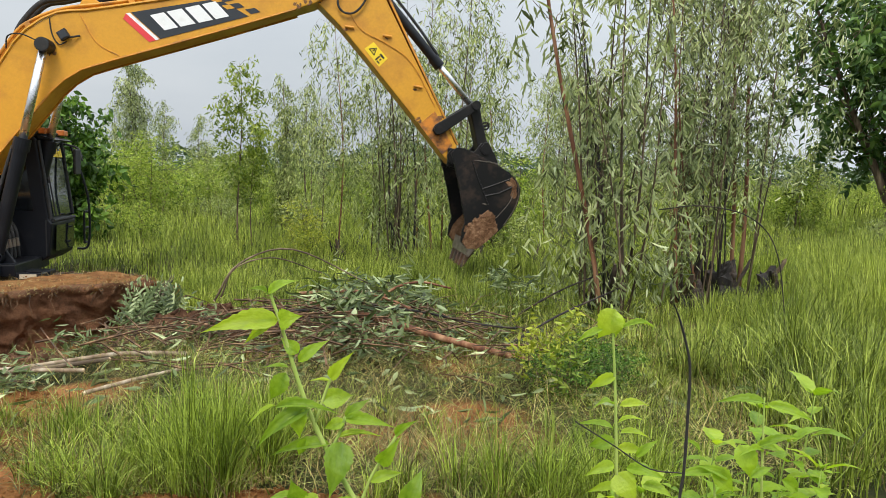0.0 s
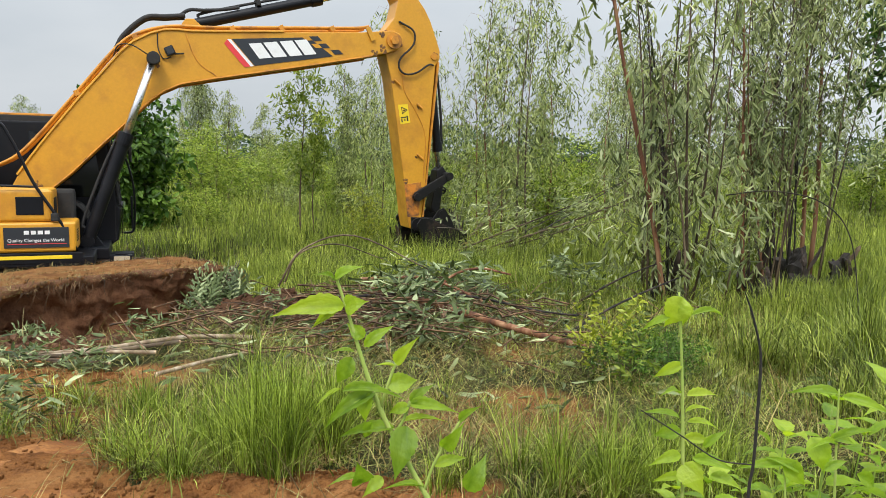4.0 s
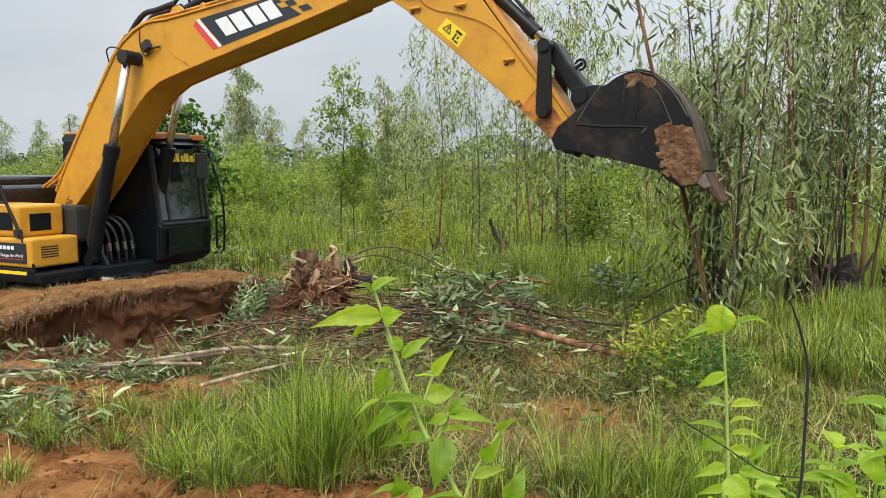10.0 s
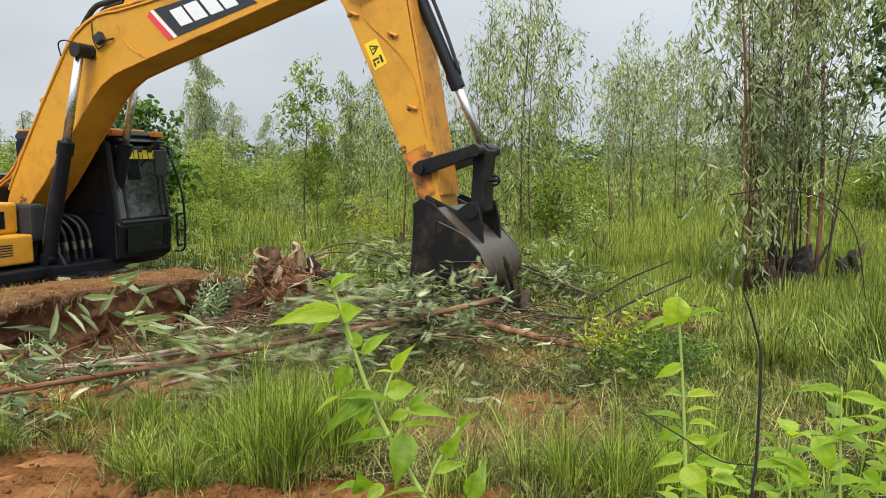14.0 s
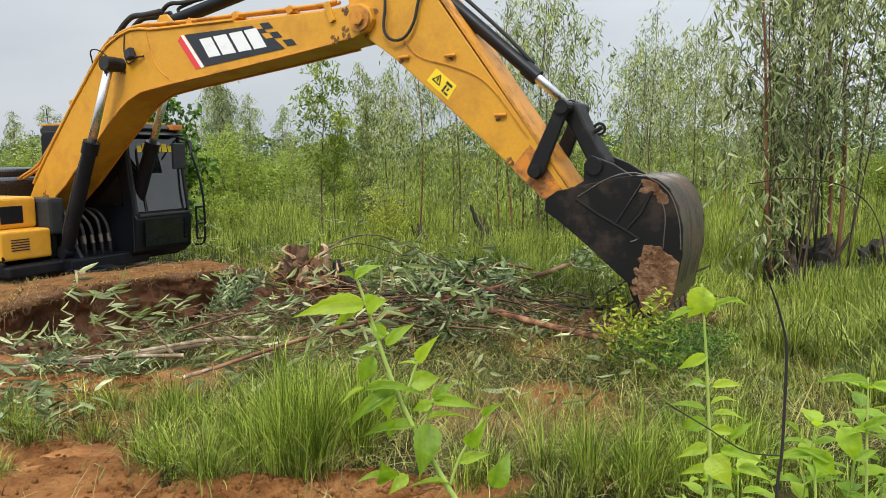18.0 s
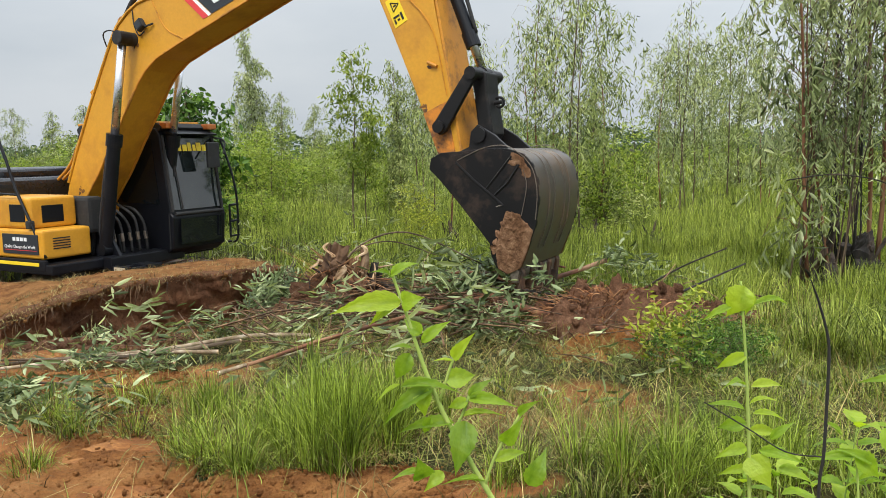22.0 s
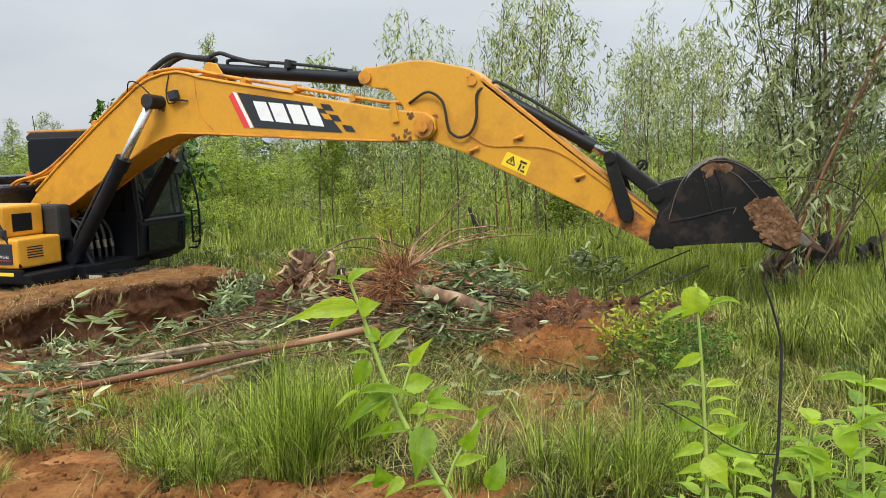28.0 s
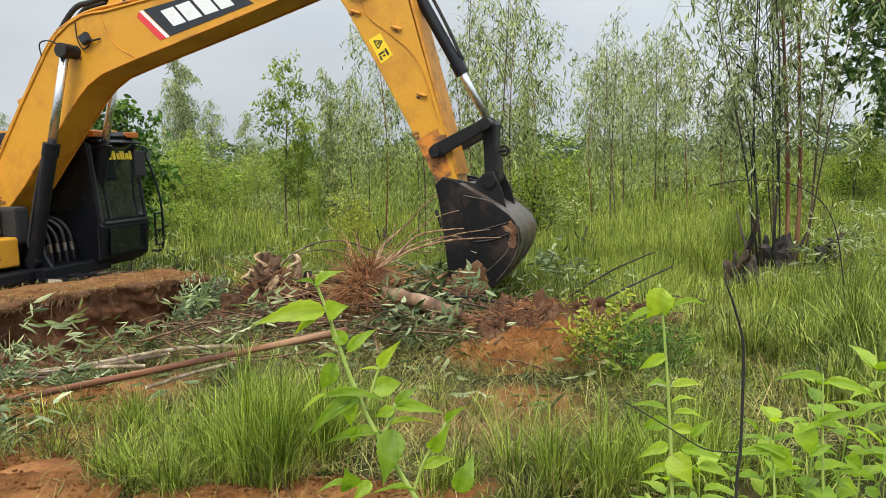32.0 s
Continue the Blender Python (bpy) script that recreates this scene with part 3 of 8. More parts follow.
# pipes and hoses along the boom
for y in (-0.24, -0.16, 0.08, 0.15):
    path = [(-0.55, y, 0.2), (-0.3, y, 0.52), (0.2, y, 0.56), (0.56, y, 0.68), (1.29, y, 1.02), (2.05, y, 1.38), (2.4, y, 1.43), (2.8, y, 1.36), (3.3, y, 1.15), (4.2, y, 0.8), (5.2, y, 0.41), (5.45, y * 0.9, 0.34)]
    part("oil_pipe", tube(smooth_line(path, 5), 0.021, 8), YELLOW_TRIM, boom, "", True)
for x, z in ((1.29, 1.0), (2.3, 1.39), (3.55, 1.02), (4.2, 0.78), (4.9, 0.5)):
    part("pipe_clamp", box(x - 0.035, x + 0.035, -0.28, -0.12, z - 0.03, z + 0.05, 0.006), YELLOW_TRIM, boom)
for y in (-0.1, 0.06):
    part("hose", tube(smooth_line([(2.0, y, 1.36), (2.2, y, 1.5), (2.55, y, 1.6), (2.8, y, 1.52), (3.05, y, 1.44)], 8), 0.035, 10), RUBBER, boom, "thick black hydraulic hose", True)
part("cable", tube(smooth_line([(1.93, -0.32, 1.27), (2.05, -0.4, 1.36), (2.2, -0.42, 1.3), (2.33, -0.4, 1.12)], 6), 0.009, 6), RUBBER, boom, "", True)
part("lamp_cable", tube(smooth_line([(2.58, -0.315, 1.33), (2.5, -0.325, 1.15), (2.5, -0.33, 1.0), (2.6, -0.33, 0.98)], 6), 0.008, 6), RUBBER, boom, "", True)
lamp = part("work_lamp", merged(box(2.56, 2.68, -0.40, -0.33, 1.0, 1.12, 0.01), rod((2.66, -0.36, 1.0), (2.78, -0.33, 0.96), 0.012)), RUBBER, boom, "small square work lamp")
part("lens", box(2.575, 2.665, -0.407, -0.40, 1.015, 1.105, 0.002), DECAL, lamp)

# stick
stick_outline = [(-0.95, 0.13), (-1.0, 0.22), (-0.95, 0.32), (-0.82, 0.38), (-0.67, 0.48), (-0.45, 0.61), (-0.27, 0.68), (0.0, 0.74), (0.2, 0.78), (0.34, 0.76), (0.42, 0.68),
                 (1.3, 0.475), (2.18, 0.28), (2.69, 0.15), (2.9, 0.1), (2.94, 0.0), (2.9, -0.09), (2.72, -0.1), (2.1, -0.08), (1.2, -0.075), (0.52, -0.08), (0.13, -0.12), (-0.1, -0.14), (-0.2, -0.05), (-0.35, 0.1), (-0.6, 0.2), (-0.78, 0.14)]
stick = own_mesh("stick", plate(stick_outline, -0.235, 0.235, 0.014), YELLOW, "yellow box-section stick, scratched and oil-stained")
part("top_plate", plate([(0.36, 0.72), (2.75, 0.145), (2.76, 0.165), (0.38, 0.745)], -0.25, 0.25, 0), YELLOW_TRIM, stick)
part("warning_sticker", plate([(0.955, -0.02), (0.965, 0.135), (1.25, 0.145), (1.262, -0.02)], -0.239, -0.236, 0), STICKER, stick, "yellow warning sticker with a triangle and a figure")
part("warning_triangle", merged(rod((1.0, -0.241, 0.03), (1.1, -0.241, 0.03), 0.006, sides=4), rod((1.1, -0.241, 0.03), (1.05, -0.241, 0.115), 0.006, sides=4), rod((1.05, -0.241, 0.115), (1.0, -0.241, 0.03), 0.006, sides=4), box(1.042, 1.058, -0.242, -0.239, 0.045, 0.085, 0)), RUBBER, stick)
part("warning_bars", merged(box(1.14, 1.22, -0.242, -0.239, 0.09, 0.115, 0), box(1.15, 1.17, -0.242, -0.239, 0.0, 0.08, 0), box(1.18, 1.23, -0.242, -0.239, 0.0, 0.02, 0), box(1.19, 1.21, -0.242, -0.239, 0.04, 0.07, 0)), RUBBER, stick)
for x, z in ((1.02, 0.32), (1.80, 0.22), (0.62, -0.0)):
    part("lug", rod((x - 0.045, -0.26, z - 0.035), (x + 0.04, -0.26, z + 0.045), 0.017, sides=8), YELLOW_TRIM, stick)
part("stick_hose", tube(smooth_line([(-0.29, -0.25, 0.16), (-0.13, -0.29, 0.36), (0.05, -0.29, 0.35), (0.16, -0.29, 0.24), (0.21, -0.29, 0.16), (0.3, -0.3, 0.07), (0.42, -0.29, 0.06), (0.51, -0.28, 0.16), (0.5, -0.28, 0.34), (0.4, -0.27, 0.56), (0.43, -0.2, 0.68)], 6), 0.015, 10), RUBBER, stick, "looped black hydraulic hose", True)
for s in (-1, 1):
    part("end_boss", rod((-0.9, s * 0.2, 0.215), (-0.9, s * 0.27, 0.215), 0.075, sides=20), YELLOW_TRIM, stick)
    part("cylinder_boss", rod((0.28, s * 0.2, 0.67), (0.28, s * 0.26, 0.67), 0.055, sides=18), YELLOW_TRIM, stick)
part("grease_line", tube(smooth_line([(0.45, -0.243, 0.13), (0.75, -0.246, 0.11), (1.1, -0.246, 0.26), (1.5, -0.246, 0.36), (2.15, -0.244, 0.24)], 6), 0.006, 5), YELLOW_TRIM, stick)
part("wear_plate", plate([(2.2, -0.085), (2.2, 0.2), (2.72, 0.09), (2.72, -0.1)], -0.243, -0.236, 0.001), painted("rubbed_paint", (0.62, 0.22, 0.02), (0.11, 0.05, 0.03), 0.55, 0.0, 7.0, 0.4, 0.62), stick)

def smears(parent, y, spots, seed, mat, label):
    """Flat stains with ragged outlines, close to a flank."""
    bm, rnd = bmesh.new(), random.Random(seed)
    for x, z, r in spots:
        for _ in range(7):
            bmesh.ops.create_icosphere(bm, subdivisions=2, radius=r * rnd.uniform(0.3, 0.8), matrix=Matrix.Translation((x + rnd.gauss(0, r * 0.7), y, z + rnd.gauss(0, r * 0.7))) @ Matrix.Diagonal((rnd.uniform(0.6, 1.5), 0.0035 / r, rnd.uniform(0.6, 1.4), 1)))
    for v in bm.verts:
        v.co += Vector((0.018, 0, 0.018)) * noise.noise(v.co * 40)
    part("stain", bm, mat, parent, label)["kind"] = "stuff"


GREASE = painted("old_grease", (0.22, 0.09, 0.02), (0.07, 0.035, 0.018), 0.5, 0.0, 9.0, 0.45, 0.65)
smears(stick, -0.236, ((-0.02, 0.1, 0.05), (0.06, 0.02, 0.04), (-0.1, -0.02, 0.05), (0.1, -0.08, 0.035), (0.24, 0.7, 0.02), (0.6, -0.06, 0.02)), 4, GREASE, "brown grease stains")
smears(stick, -0.236, ((2.3, 0.2, 0.03), (2.45, 0.0, 0.05), (2.6, 0.06, 0.05), (2.15, -0.05, 0.03), (1.8, 0.18, 0.014), (1.03, 0.3, 0.012)), 5, GREASE, "brown grease stains")
smears(boom, -0.312, ((5.5, -0.06, 0.04), (5.35, -0.05, 0.03), (2.37, 0.95, 0.03), (0.3, 0.1, 0.04), (5.58, 0.16, 0.03)), 6, GREASE, "brown grease stains")

# bucket: two shaped cheeks, a curved shell between them, lip, teeth, ears
cheek = [(-0.12, 0.02), (-0.06, -0.07), (0.12, -0.06), (0.45, -0.07), (0.9, -0.1), (1.0, -0.17), (1.14, -0.22), (1.24, -0.17), (1.29, -0.02), (1.2, 0.18), (1.1, 0.38), (0.96, 0.56), (0.82, 0.68), (0.67, 0.75), (0.54, 0.75), (0.38, 0.66), (0.24, 0.52), (0.06, 0.3), (-0.08, 0.14)]
HALF = 0.56
back = smooth_line([(-0.02, 0, 0.2), (0.2, 0, 0.46), (0.38, 0, 0.655), (0.54, 0, 0.745), (0.67, 0, 0.745), (0.82, 0, 0.675), (0.96, 0, 0.555), (1.1, 0, 0.375), (1.2, 0, 0.175), (1.29, 0, -0.03)], 5)
shell = bmesh.new()
for off in (0.0, 0.028):
    ring = [[shell.verts.new((p.x - off * 0.5, y, p.z - off * 0.8)) for y in np.linspace(-HALF - 0.012, HALF + 0.012, 7)] for p in back]
    for a, b in zip(ring, ring[1:]):
        for k in range(6):
            shell.faces.new((a[k], a[k + 1], b[k + 1], b[k]) if off else (a[k + 1], a[k], b[k], b[k + 1]))
bucket = own_mesh("bucket", shell, WORN_BACK, "black digging bucket with a soil-polished back and muddy lip", True)
for s in (-1, 1):
    part("cheek", plate(cheek, s * HALF - 0.018, s * HALF + 0.018, 0.006), CHEEK, bucket, "black scratched cheek plate")
for y in (-0.30, -0.16, 0.14, 0.28):
    strip = bmesh.new()
    ring = [[strip.verts.new((p.x + dx, y + dy, p.z + dz)) for dx, dy, dz in ((0, -0.012, 0), (0.008, -0.009, 0.009), (0.008, 0.009, 0.009), (0, 0.012, 0))] for p in back[8:42]]
    for a, b in zip(ring, ring[1:]):
        for k in range(3):
            strip.faces.new((a[k + 1], a[k], b[k], b[k + 1]))
    part("wear_strip", strip, WORN_BACK, bucket, "dark worn strip")
part("lip", plate([(1.15, -0.1), (1.3, -0.06), (1.37, -0.16), (1.33, -0.19)], -HALF - 0.012, HALF + 0.012, 0.006), BRIGHT_STEEL, bucket)
for y in (-0.48, -0.24, 0.0, 0.24, 0.48):
    part("tooth", plate([(1.24, -0.03), (1.33, -0.06), (1.5, -0.27), (1.49, -0.29), (1.3, -0.17)], y - 0.045, y + 0.045, 0.012), TRACK_STEEL, bucket, "worn steel tooth")
for s in (-1, 1):
    y = s * (HALF + 0.006)
    cutter = part("side_cutter", plate([(0.80, 0.25), (0.9, 0.05), (1.0, -0.1), (1.14, -0.2), (1.25, -0.16), (1.29, -0.02), (1.2, 0.18), (1.12, 0.32), (0.9, 0.31)], y - 0.026, y + 0.026, 0.008), MUD, bucket, "side cutter caked with red mud")
    caked = bmesh.new()
    mrnd = random.Random(31)
    for _ in range(150):
        px_, pz_ = mrnd.uniform(0.86, 1.26), mrnd.uniform(-0.13, 0.3)
        if pz_ > 0.32 - 2.0 * max(0, px_ - 1.1) or px_ < 1.0 - 0.5 * pz_ - 0.1:
            continue
        r = mrnd.uniform(0.012, 0.04)
        bmesh.ops.create_icosphere(caked, subdivisions=2, radius=r, matrix=Matrix.Translation((px_, y + s * 0.020, pz_)) @ Matrix.Diagonal((1, 0.3, mrnd.uniform(0.6, 1.3), 1)))
    for v in caked.verts:
        v.co += Vector((0, s, 0)) * 0.02 * noise.noise(v.co * 30) + Vector((0.01, 0, 0.01)) * noise.noise(v.co * 22)
    part("caked_mud", caked, MUD, cutter)["kind"] = "stuff"
    part("cheek_plate", plate([(0.02, 0.19), (0.3, 0.21), (0.6, 0.25), (0.58, 0.62), (0.5, 0.70), (0.36, 0.62), (0.18, 0.44)], y + s * 0.008 - 0.006, y + s * 0.008 + 0.006, 0.003), CHEEK, bucket)
    for line in ([(0.1, 0.19), (0.35, 0.21), (0.61, 0.25), (0.74, 0.26)], [(0.51, 0.24), (0.49, 0.45), (0.47, 0.65)], [(0.61, 0.25), (0.62, 0.45), (0.58, 0.65)]):
        part("cheek_rib", tube([(a_, y + s * 0.012, b_) for a_, b_ in line], 0.012, 6), STEEL, bucket)
    for line in ([(0.1, 0.215), (0.2, 0.47), (0.3, 0.62), (0.41, 0.70), (0.56, 0.73)], [(0.505, 0.26), (0.485, 0.45), (0.465, 0.64)], [(0.64, 0.65), (0.78, 0.56), (0.94, 0.33)], [(0.56, 0.735), (0.72, 0.71), (0.9, 0.59), (1.06, 0.41)], [(0.70, 0.20), (0.735, 0.26)]):
        part("scratch", tube(smooth_line([(a_, y + s * 0.0165, b_) for a_, b_ in line], 4), 0.0045, 5), BRIGHT_STEEL, bucket, "bare metal rubbed along an edge")
    rust = bmesh.new()
    for px_, pz_, r in ((0.48, 0.66, 0.03), (0.52, 0.67, 0.04), (0.57, 0.68, 0.04), (0.61, 0.67, 0.035), (0.66, 0.66, 0.035), (0.7, 0.64, 0.03), (0.53, 0.62, 0.03), (0.50, 0.60, 0.02)):
        bmesh.ops.create_icosphere(rust, subdivisions=2, radius=r, matrix=Matrix.Translation((px_, y + s * 0.012, pz_)) @ Matrix.Diagonal((1.2, 0.2, 1, 1)))
    for v in rust.verts:
        v.co += Vector((0.02, 0, 0.02)) * noise.noise(v.co * 25)
    part("dried_mud", rust, MUD, bucket, "smears of dried red mud")["kind"] = "stuff"
    part("ear", plate([(-0.14, -0.05), (0.1, -0.12), (0.34, 0.35), (0.36, 0.6), (0.12, 0.58), (-0.09, 0.52), (-0.09, 0.42), (0.0, 0.3)], s * 0.28 - 0.025, s * 0.28 + 0.025, 0.008), STEEL, bucket)
    part("pin_cap", rod((0, s * 0.3, 0), (0, s * 0.36, 0), 0.10, sides=24), STEEL, bucket)
    part("link_cap", rod((0, s * 0.28, EAR), (0, s * 0.335, EAR), 0.075, sides=20), STEEL, bucket)

# idler, link and the five cylinders
arm_shape = [(-0.07, -0.04), (0.0, -0.08), (0.63, -0.06), (0.69, 0.0), (0.63, 0.06), (0.0, 0.08), (-0.07, 0.04)]
idler = own_mesh("idler_arm", plate(arm_shape, -0.315, -0.255, 0.012), STEEL, "black steel idler arm")
part("twin_arm", plate(arm_shape, 0.255, 0.315, 0.012), STEEL, idler)
part("pin", rod((0, -0.36, 0), (0, 0.36, 0), 0.062, sides=18), STEEL, idler)
part("pin", rod((0.63, -0.34, 0), (0.63, 0.34, 0), 0.062, sides=18), STEEL, idler)
link = own_mesh("bucket_link", merged(plate([(-0.08, 0.0), (0, -0.085), (0.2, -0.07), (0.615, -0.08), (0.70, 0.0), (0.615, 0.08), (0.2, 0.07), (0, 0.085)], -0.15, 0.15, 0.02), rod((0.3, 0.0, 0.07), (0.3, 0.0, 0.16), 0.02)), STEEL, "black cast bucket link")
part("lift_eye", tube([(0.3 + 0.05 * math.cos(a), 0, 0.13 + 0.05 * math.sin(a)) for a in np.linspace(-0.8, 3.9, 12)], 0.014, 7), STEEL, link)


def cylinder(name, length, r, rod_r, label, rod_length):
    b = bevelled(rod((0.05, 0, 0), (length, 0, 0), r, sides=20), 0.006)
    barrel = own_mesh(name, merged(b, rod((0, -r * 0.9, 0), (0, r * 0.9, 0), r * 1.05, sides=18), rod((length - 0.14, 0, 0), (length + 0.02, 0, 0), r * 1.2, sides=20)), BLACK, label)
    part("port_pipe", tube(smooth_line([(0.15, 0, r), (0.25, 0, r + 0.05), (length * 0.6, 0, r + 0.045), (length - 0.1, 0, r + 0.01)], 5), 0.02, 8), RUBBER, barrel, "", True)
    shaft = own_mesh(name + "_rod", rod((-rod_length, 0, 0), (-0.03, 0, 0), rod_r, sides=20), CHROME, "bright chromed piston rod", True)
    part("rod_eye", rod((0, -r, 0), (0, r, 0), rod_r * 1.7, sides=18), STEEL, shaft)
    return barrel, shaft


lift = [cylinder("lift_cylinder", 1.52, 0.085, 0.052, "black hydraulic lift cylinder", 1.4) for _ in range(2)]
crowd = cylinder("stick_cylinder", 1.95, 0.078, 0.05, "black hydraulic stick cylinder", 1.4)
curl = cylinder("bucket_cylinder", 1.48, 0.066, 0.044, "black hydraulic bucket cylinder", 1.0)
part("hose_elbow", tube(smooth_line([(-0.15, -0.03, 0.12), (0.05, -0.03, 0.2), (0.25, -0.03, 0.16), (0.5, -0.03, 0.12), (0.75, -0.03, 0.1)], 6), 0.026, 8), RUBBER, crowd[0], "", True)
part("cylinder_clamp", box(1.0, 1.06, -0.1, 0.1, 0.07, 0.17, 0.008), RUBBER, crowd[0])

# house, to the machine's right: boxes; behind: hood and counterweight
Z = 0.95
house = own_mesh("house_deck", merged(box(-2.3, 0.75, -1.34, 1.34, Z + 0.16, Z + 0.29, 0.02), box(0.6, 0.9, -0.62, 0.62, Z + 0.14, Z + 0.3, 0.02)), BLACK, "black steel slewing deck")
part("turntable", rod((0, 0, Z - 0.05), (0, 0, Z + 0.17), 0.62, sides=40), RUBBER, house)
toolbox = part("tool_box", box(-0.62, 0.55, -1.31, -0.62, Z + 0.34, Z + 0.71, 0.045, 4), YELLOW, house, "yellow rounded tool box")
part("side_panel", box(-0.24, 0.47, -1.322, -1.308, Z + 0.40, Z + 0.65, 0.004), DECAL, toolbox, "black panel with pale lettering")
part("panel_mark", merged(*[box(-0.02 + 0.075 * i, 0.035 + 0.075 * i, -1.326, -1.321, Z + 0.565, Z + 0.61, 0) for i in range(4)]), WHITE, toolbox, "pale blocks of the maker's mark")
def lettering(text, size, m, mat, parent, label):
    """Raised words in the built-in font, as a mesh."""
    cu = bpy.data.curves.new("words", "FONT")
    cu.body, cu.size, cu.extrude = text, size, 0.001
    tmp = bpy.data.objects.new("words", cu)
    scene.collection.objects.link(tmp)
    bpy.context.view_layer.update()
    me = bpy.data.meshes.new_from_object(tmp.evaluated_get(bpy.context.evaluated_depsgraph_get()))
    bpy.data.objects.remove(tmp)
    ob = link_mesh("lettering", me, mat, parent, label)
    me.materials.clear()
    me.materials.append(mat)
    ob.matrix_basis = m
    return ob


lettering("Quality Changes the World", 0.055, Matrix.Translation((-0.2, -1.324, Z + 0.475)) @ Matrix.Rotation(radians(90), 4, "X"), WHITE, toolbox, "small white slogan lettering")
part("panel_line", box(-0.2, 0.44, -1.3255, -1.3225, Z + 0.445, Z + 0.452, 0), RED, toolbox)
for k in range(5):
    part("vent_slot", box(0.548, 0.556, -1.17, -0.93, Z + 0.46 + 0.032 * k, Z + 0.475 + 0.032 * k, 0), RUBBER, toolbox)
part("skirt", box(-2.2, 0.62, -1.345, -1.30, Z + 0.2, Z + 0.34, 0.012), BLACK, house)
part("yellow_strip", box(-0.9, 0.5, -1.352, -1.343, Z + 0.262, Z + 0.305, 0.003), STICKER, house, "yellow reflective strip")
tank = part("fuel_tank", box(-1.25, 0.30, -1.28, -0.62, Z + 0.71, Z + 1.11, 0.06, 4), YELLOW, house, "yellow fuel tank with a black hatch")
part("hatch", box(-0.1, 0.2, -1.288, -1.275, Z + 0.8, Z + 1.02, 0.006), BLACK, tank)
part("front_hatch", box(0.297, 0.308, -1.12, -0.82, Z + 0.78, Z + 1.0, 0.01), BLACK, tank)
part("valve_bank", merged(box(-0.1, 0.5, -0.6, -0.36, Z + 0.6, Z + 1.08, 0.05), rod((0.3, -0.45, Z + 0.3), (0.4, -0.45, Z + 0.75), 0.05), rod((0.5, -0.3, Z + 0.3), (0.52, -0.3, Z + 0.6), 0.03), rod((0.62, -0.2, Z + 0.3), (0.6, -0.22, Z + 0.55), 0.03)), RUBBER, house, "cluster of black valves and fittings")
for k in range(5):
    y = -0.36 + 0.13 * k
    hose = part("hydraulic_hose", tube(smooth_line([(0.2, y + 0.04, Z + 0.95 - 0.06 * (k % 3)), (0.5 + 0.05 * (k % 2), y - 0.03 * (k % 3), Z + 0.86 - 0.05 * (k % 2)), (0.64, y, Z + 0.66), (0.66, y + 0.02, Z + 0.3)], 6), 0.02, 8), RUBBER, house, "", True)
    part("hose_fitting", rod((0.652, y + 0.012, Z + 0.46), (0.645, y + 0.005, Z + 0.57), 0.027), BRIGHT_STEEL, hose, "grey steel crimp fitting")
for s in (-1, 1):
    part("boom_bracket", plate([(-0.4, Z + 0.28), (0.85, Z + 0.28), (0.7, Z + 0.5), (0.05, Z + 1.0), (-0.18, Z + 1.08), (-0.35, Z + 0.95)], s * 0.405 - 0.025, s * 0.405 + 0.025, 0.01), BLACK, house)
part("inner_cover", box(0.2, 0.5, 0.36, 0.4, Z + 0.4, Z + 0.72, 0.01), YELLOW, house)
part("engine_hood", box(-2.25, -0.55, -1.2, 1.3, Z + 0.29, Z + 1.34, 0.13, 5), GLOSS, house, "glossy black engine hood")
for x in (-1.75, -1.05):
    part("hood_hump", box(x - 0.3, x + 0.3, -0.95, 0.6, Z + 1.28, Z + 1.46, 0.08, 4), GLOSS, house)
    part("hood_catch", box(x - 0.05, x + 0.05, -0.98, -0.9, Z + 1.44, Z + 1.5, 0.015), RUBBER, house)
part("filler_cap", merged(bevelled(rod((-0.77, -0.95, Z + 1.1), (-0.77, -0.95, Z + 1.2), 0.075, sides=18), 0.012), bevelled(rod((-0.77, -0.95, Z + 1.2), (-0.77, -0.95, Z + 1.25), 0.05, sides=14), 0.01)), CAP, house, "dull red filler cap")
part("hood_edge", box(-2.2, -0.6, -1.22, 1.2, Z + 1.08, Z + 1.13, 0.015), CHROME, house)
part("counterweight", box(-2.95, -2.2, -1.38, 1.38, Z + 0.22, Z + 1.25, 0.16, 5), YELLOW, house, "yellow cast counterweight")
part("exhaust", merged(rod((-1.7, -0.6, Z + 1.35), (-1.7, -0.6, Z + 1.62), 0.06), rod((-1.7, -0.6, Z + 1.6), (-1.78, -0.6, Z + 1.7), 0.055)), RUBBER, house)
part("beacon", bevelled(rod((-0.62, 0.1, Z + 1.36), (-0.62, 0.1, Z + 1.5), 0.05, 0.04), 0.01), ORANGE, house, "orange beacon")
part("handrail", tube(smooth_line([(0.55, -1.28, Z + 0.36), (0.36, -1.3, Z + 0.75), (0.1, -1.3, Z + 1.2), (-0.12, -1.3, Z + 1.72), (-0.3, -1.3, Z + 1.93), (-0.9, -1.3, Z + 2.0), (-1.0, -1.3, Z + 1.9), (-1.0, -1.3, Z + 1.15)], 6), 0.019, 8), BLACK, house, "thin black handrail", True)
part("handrail_joint", box(0.28, 0.36, -1.34, -1.26, Z + 0.72, Z + 0.82, 0.015), RUBBER, house)
part("handrail_bar", rod((0.14, -1.3, Z + 1.14), (-1.0, -1.3, Z + 1.18), 0.014), BLACK, house)
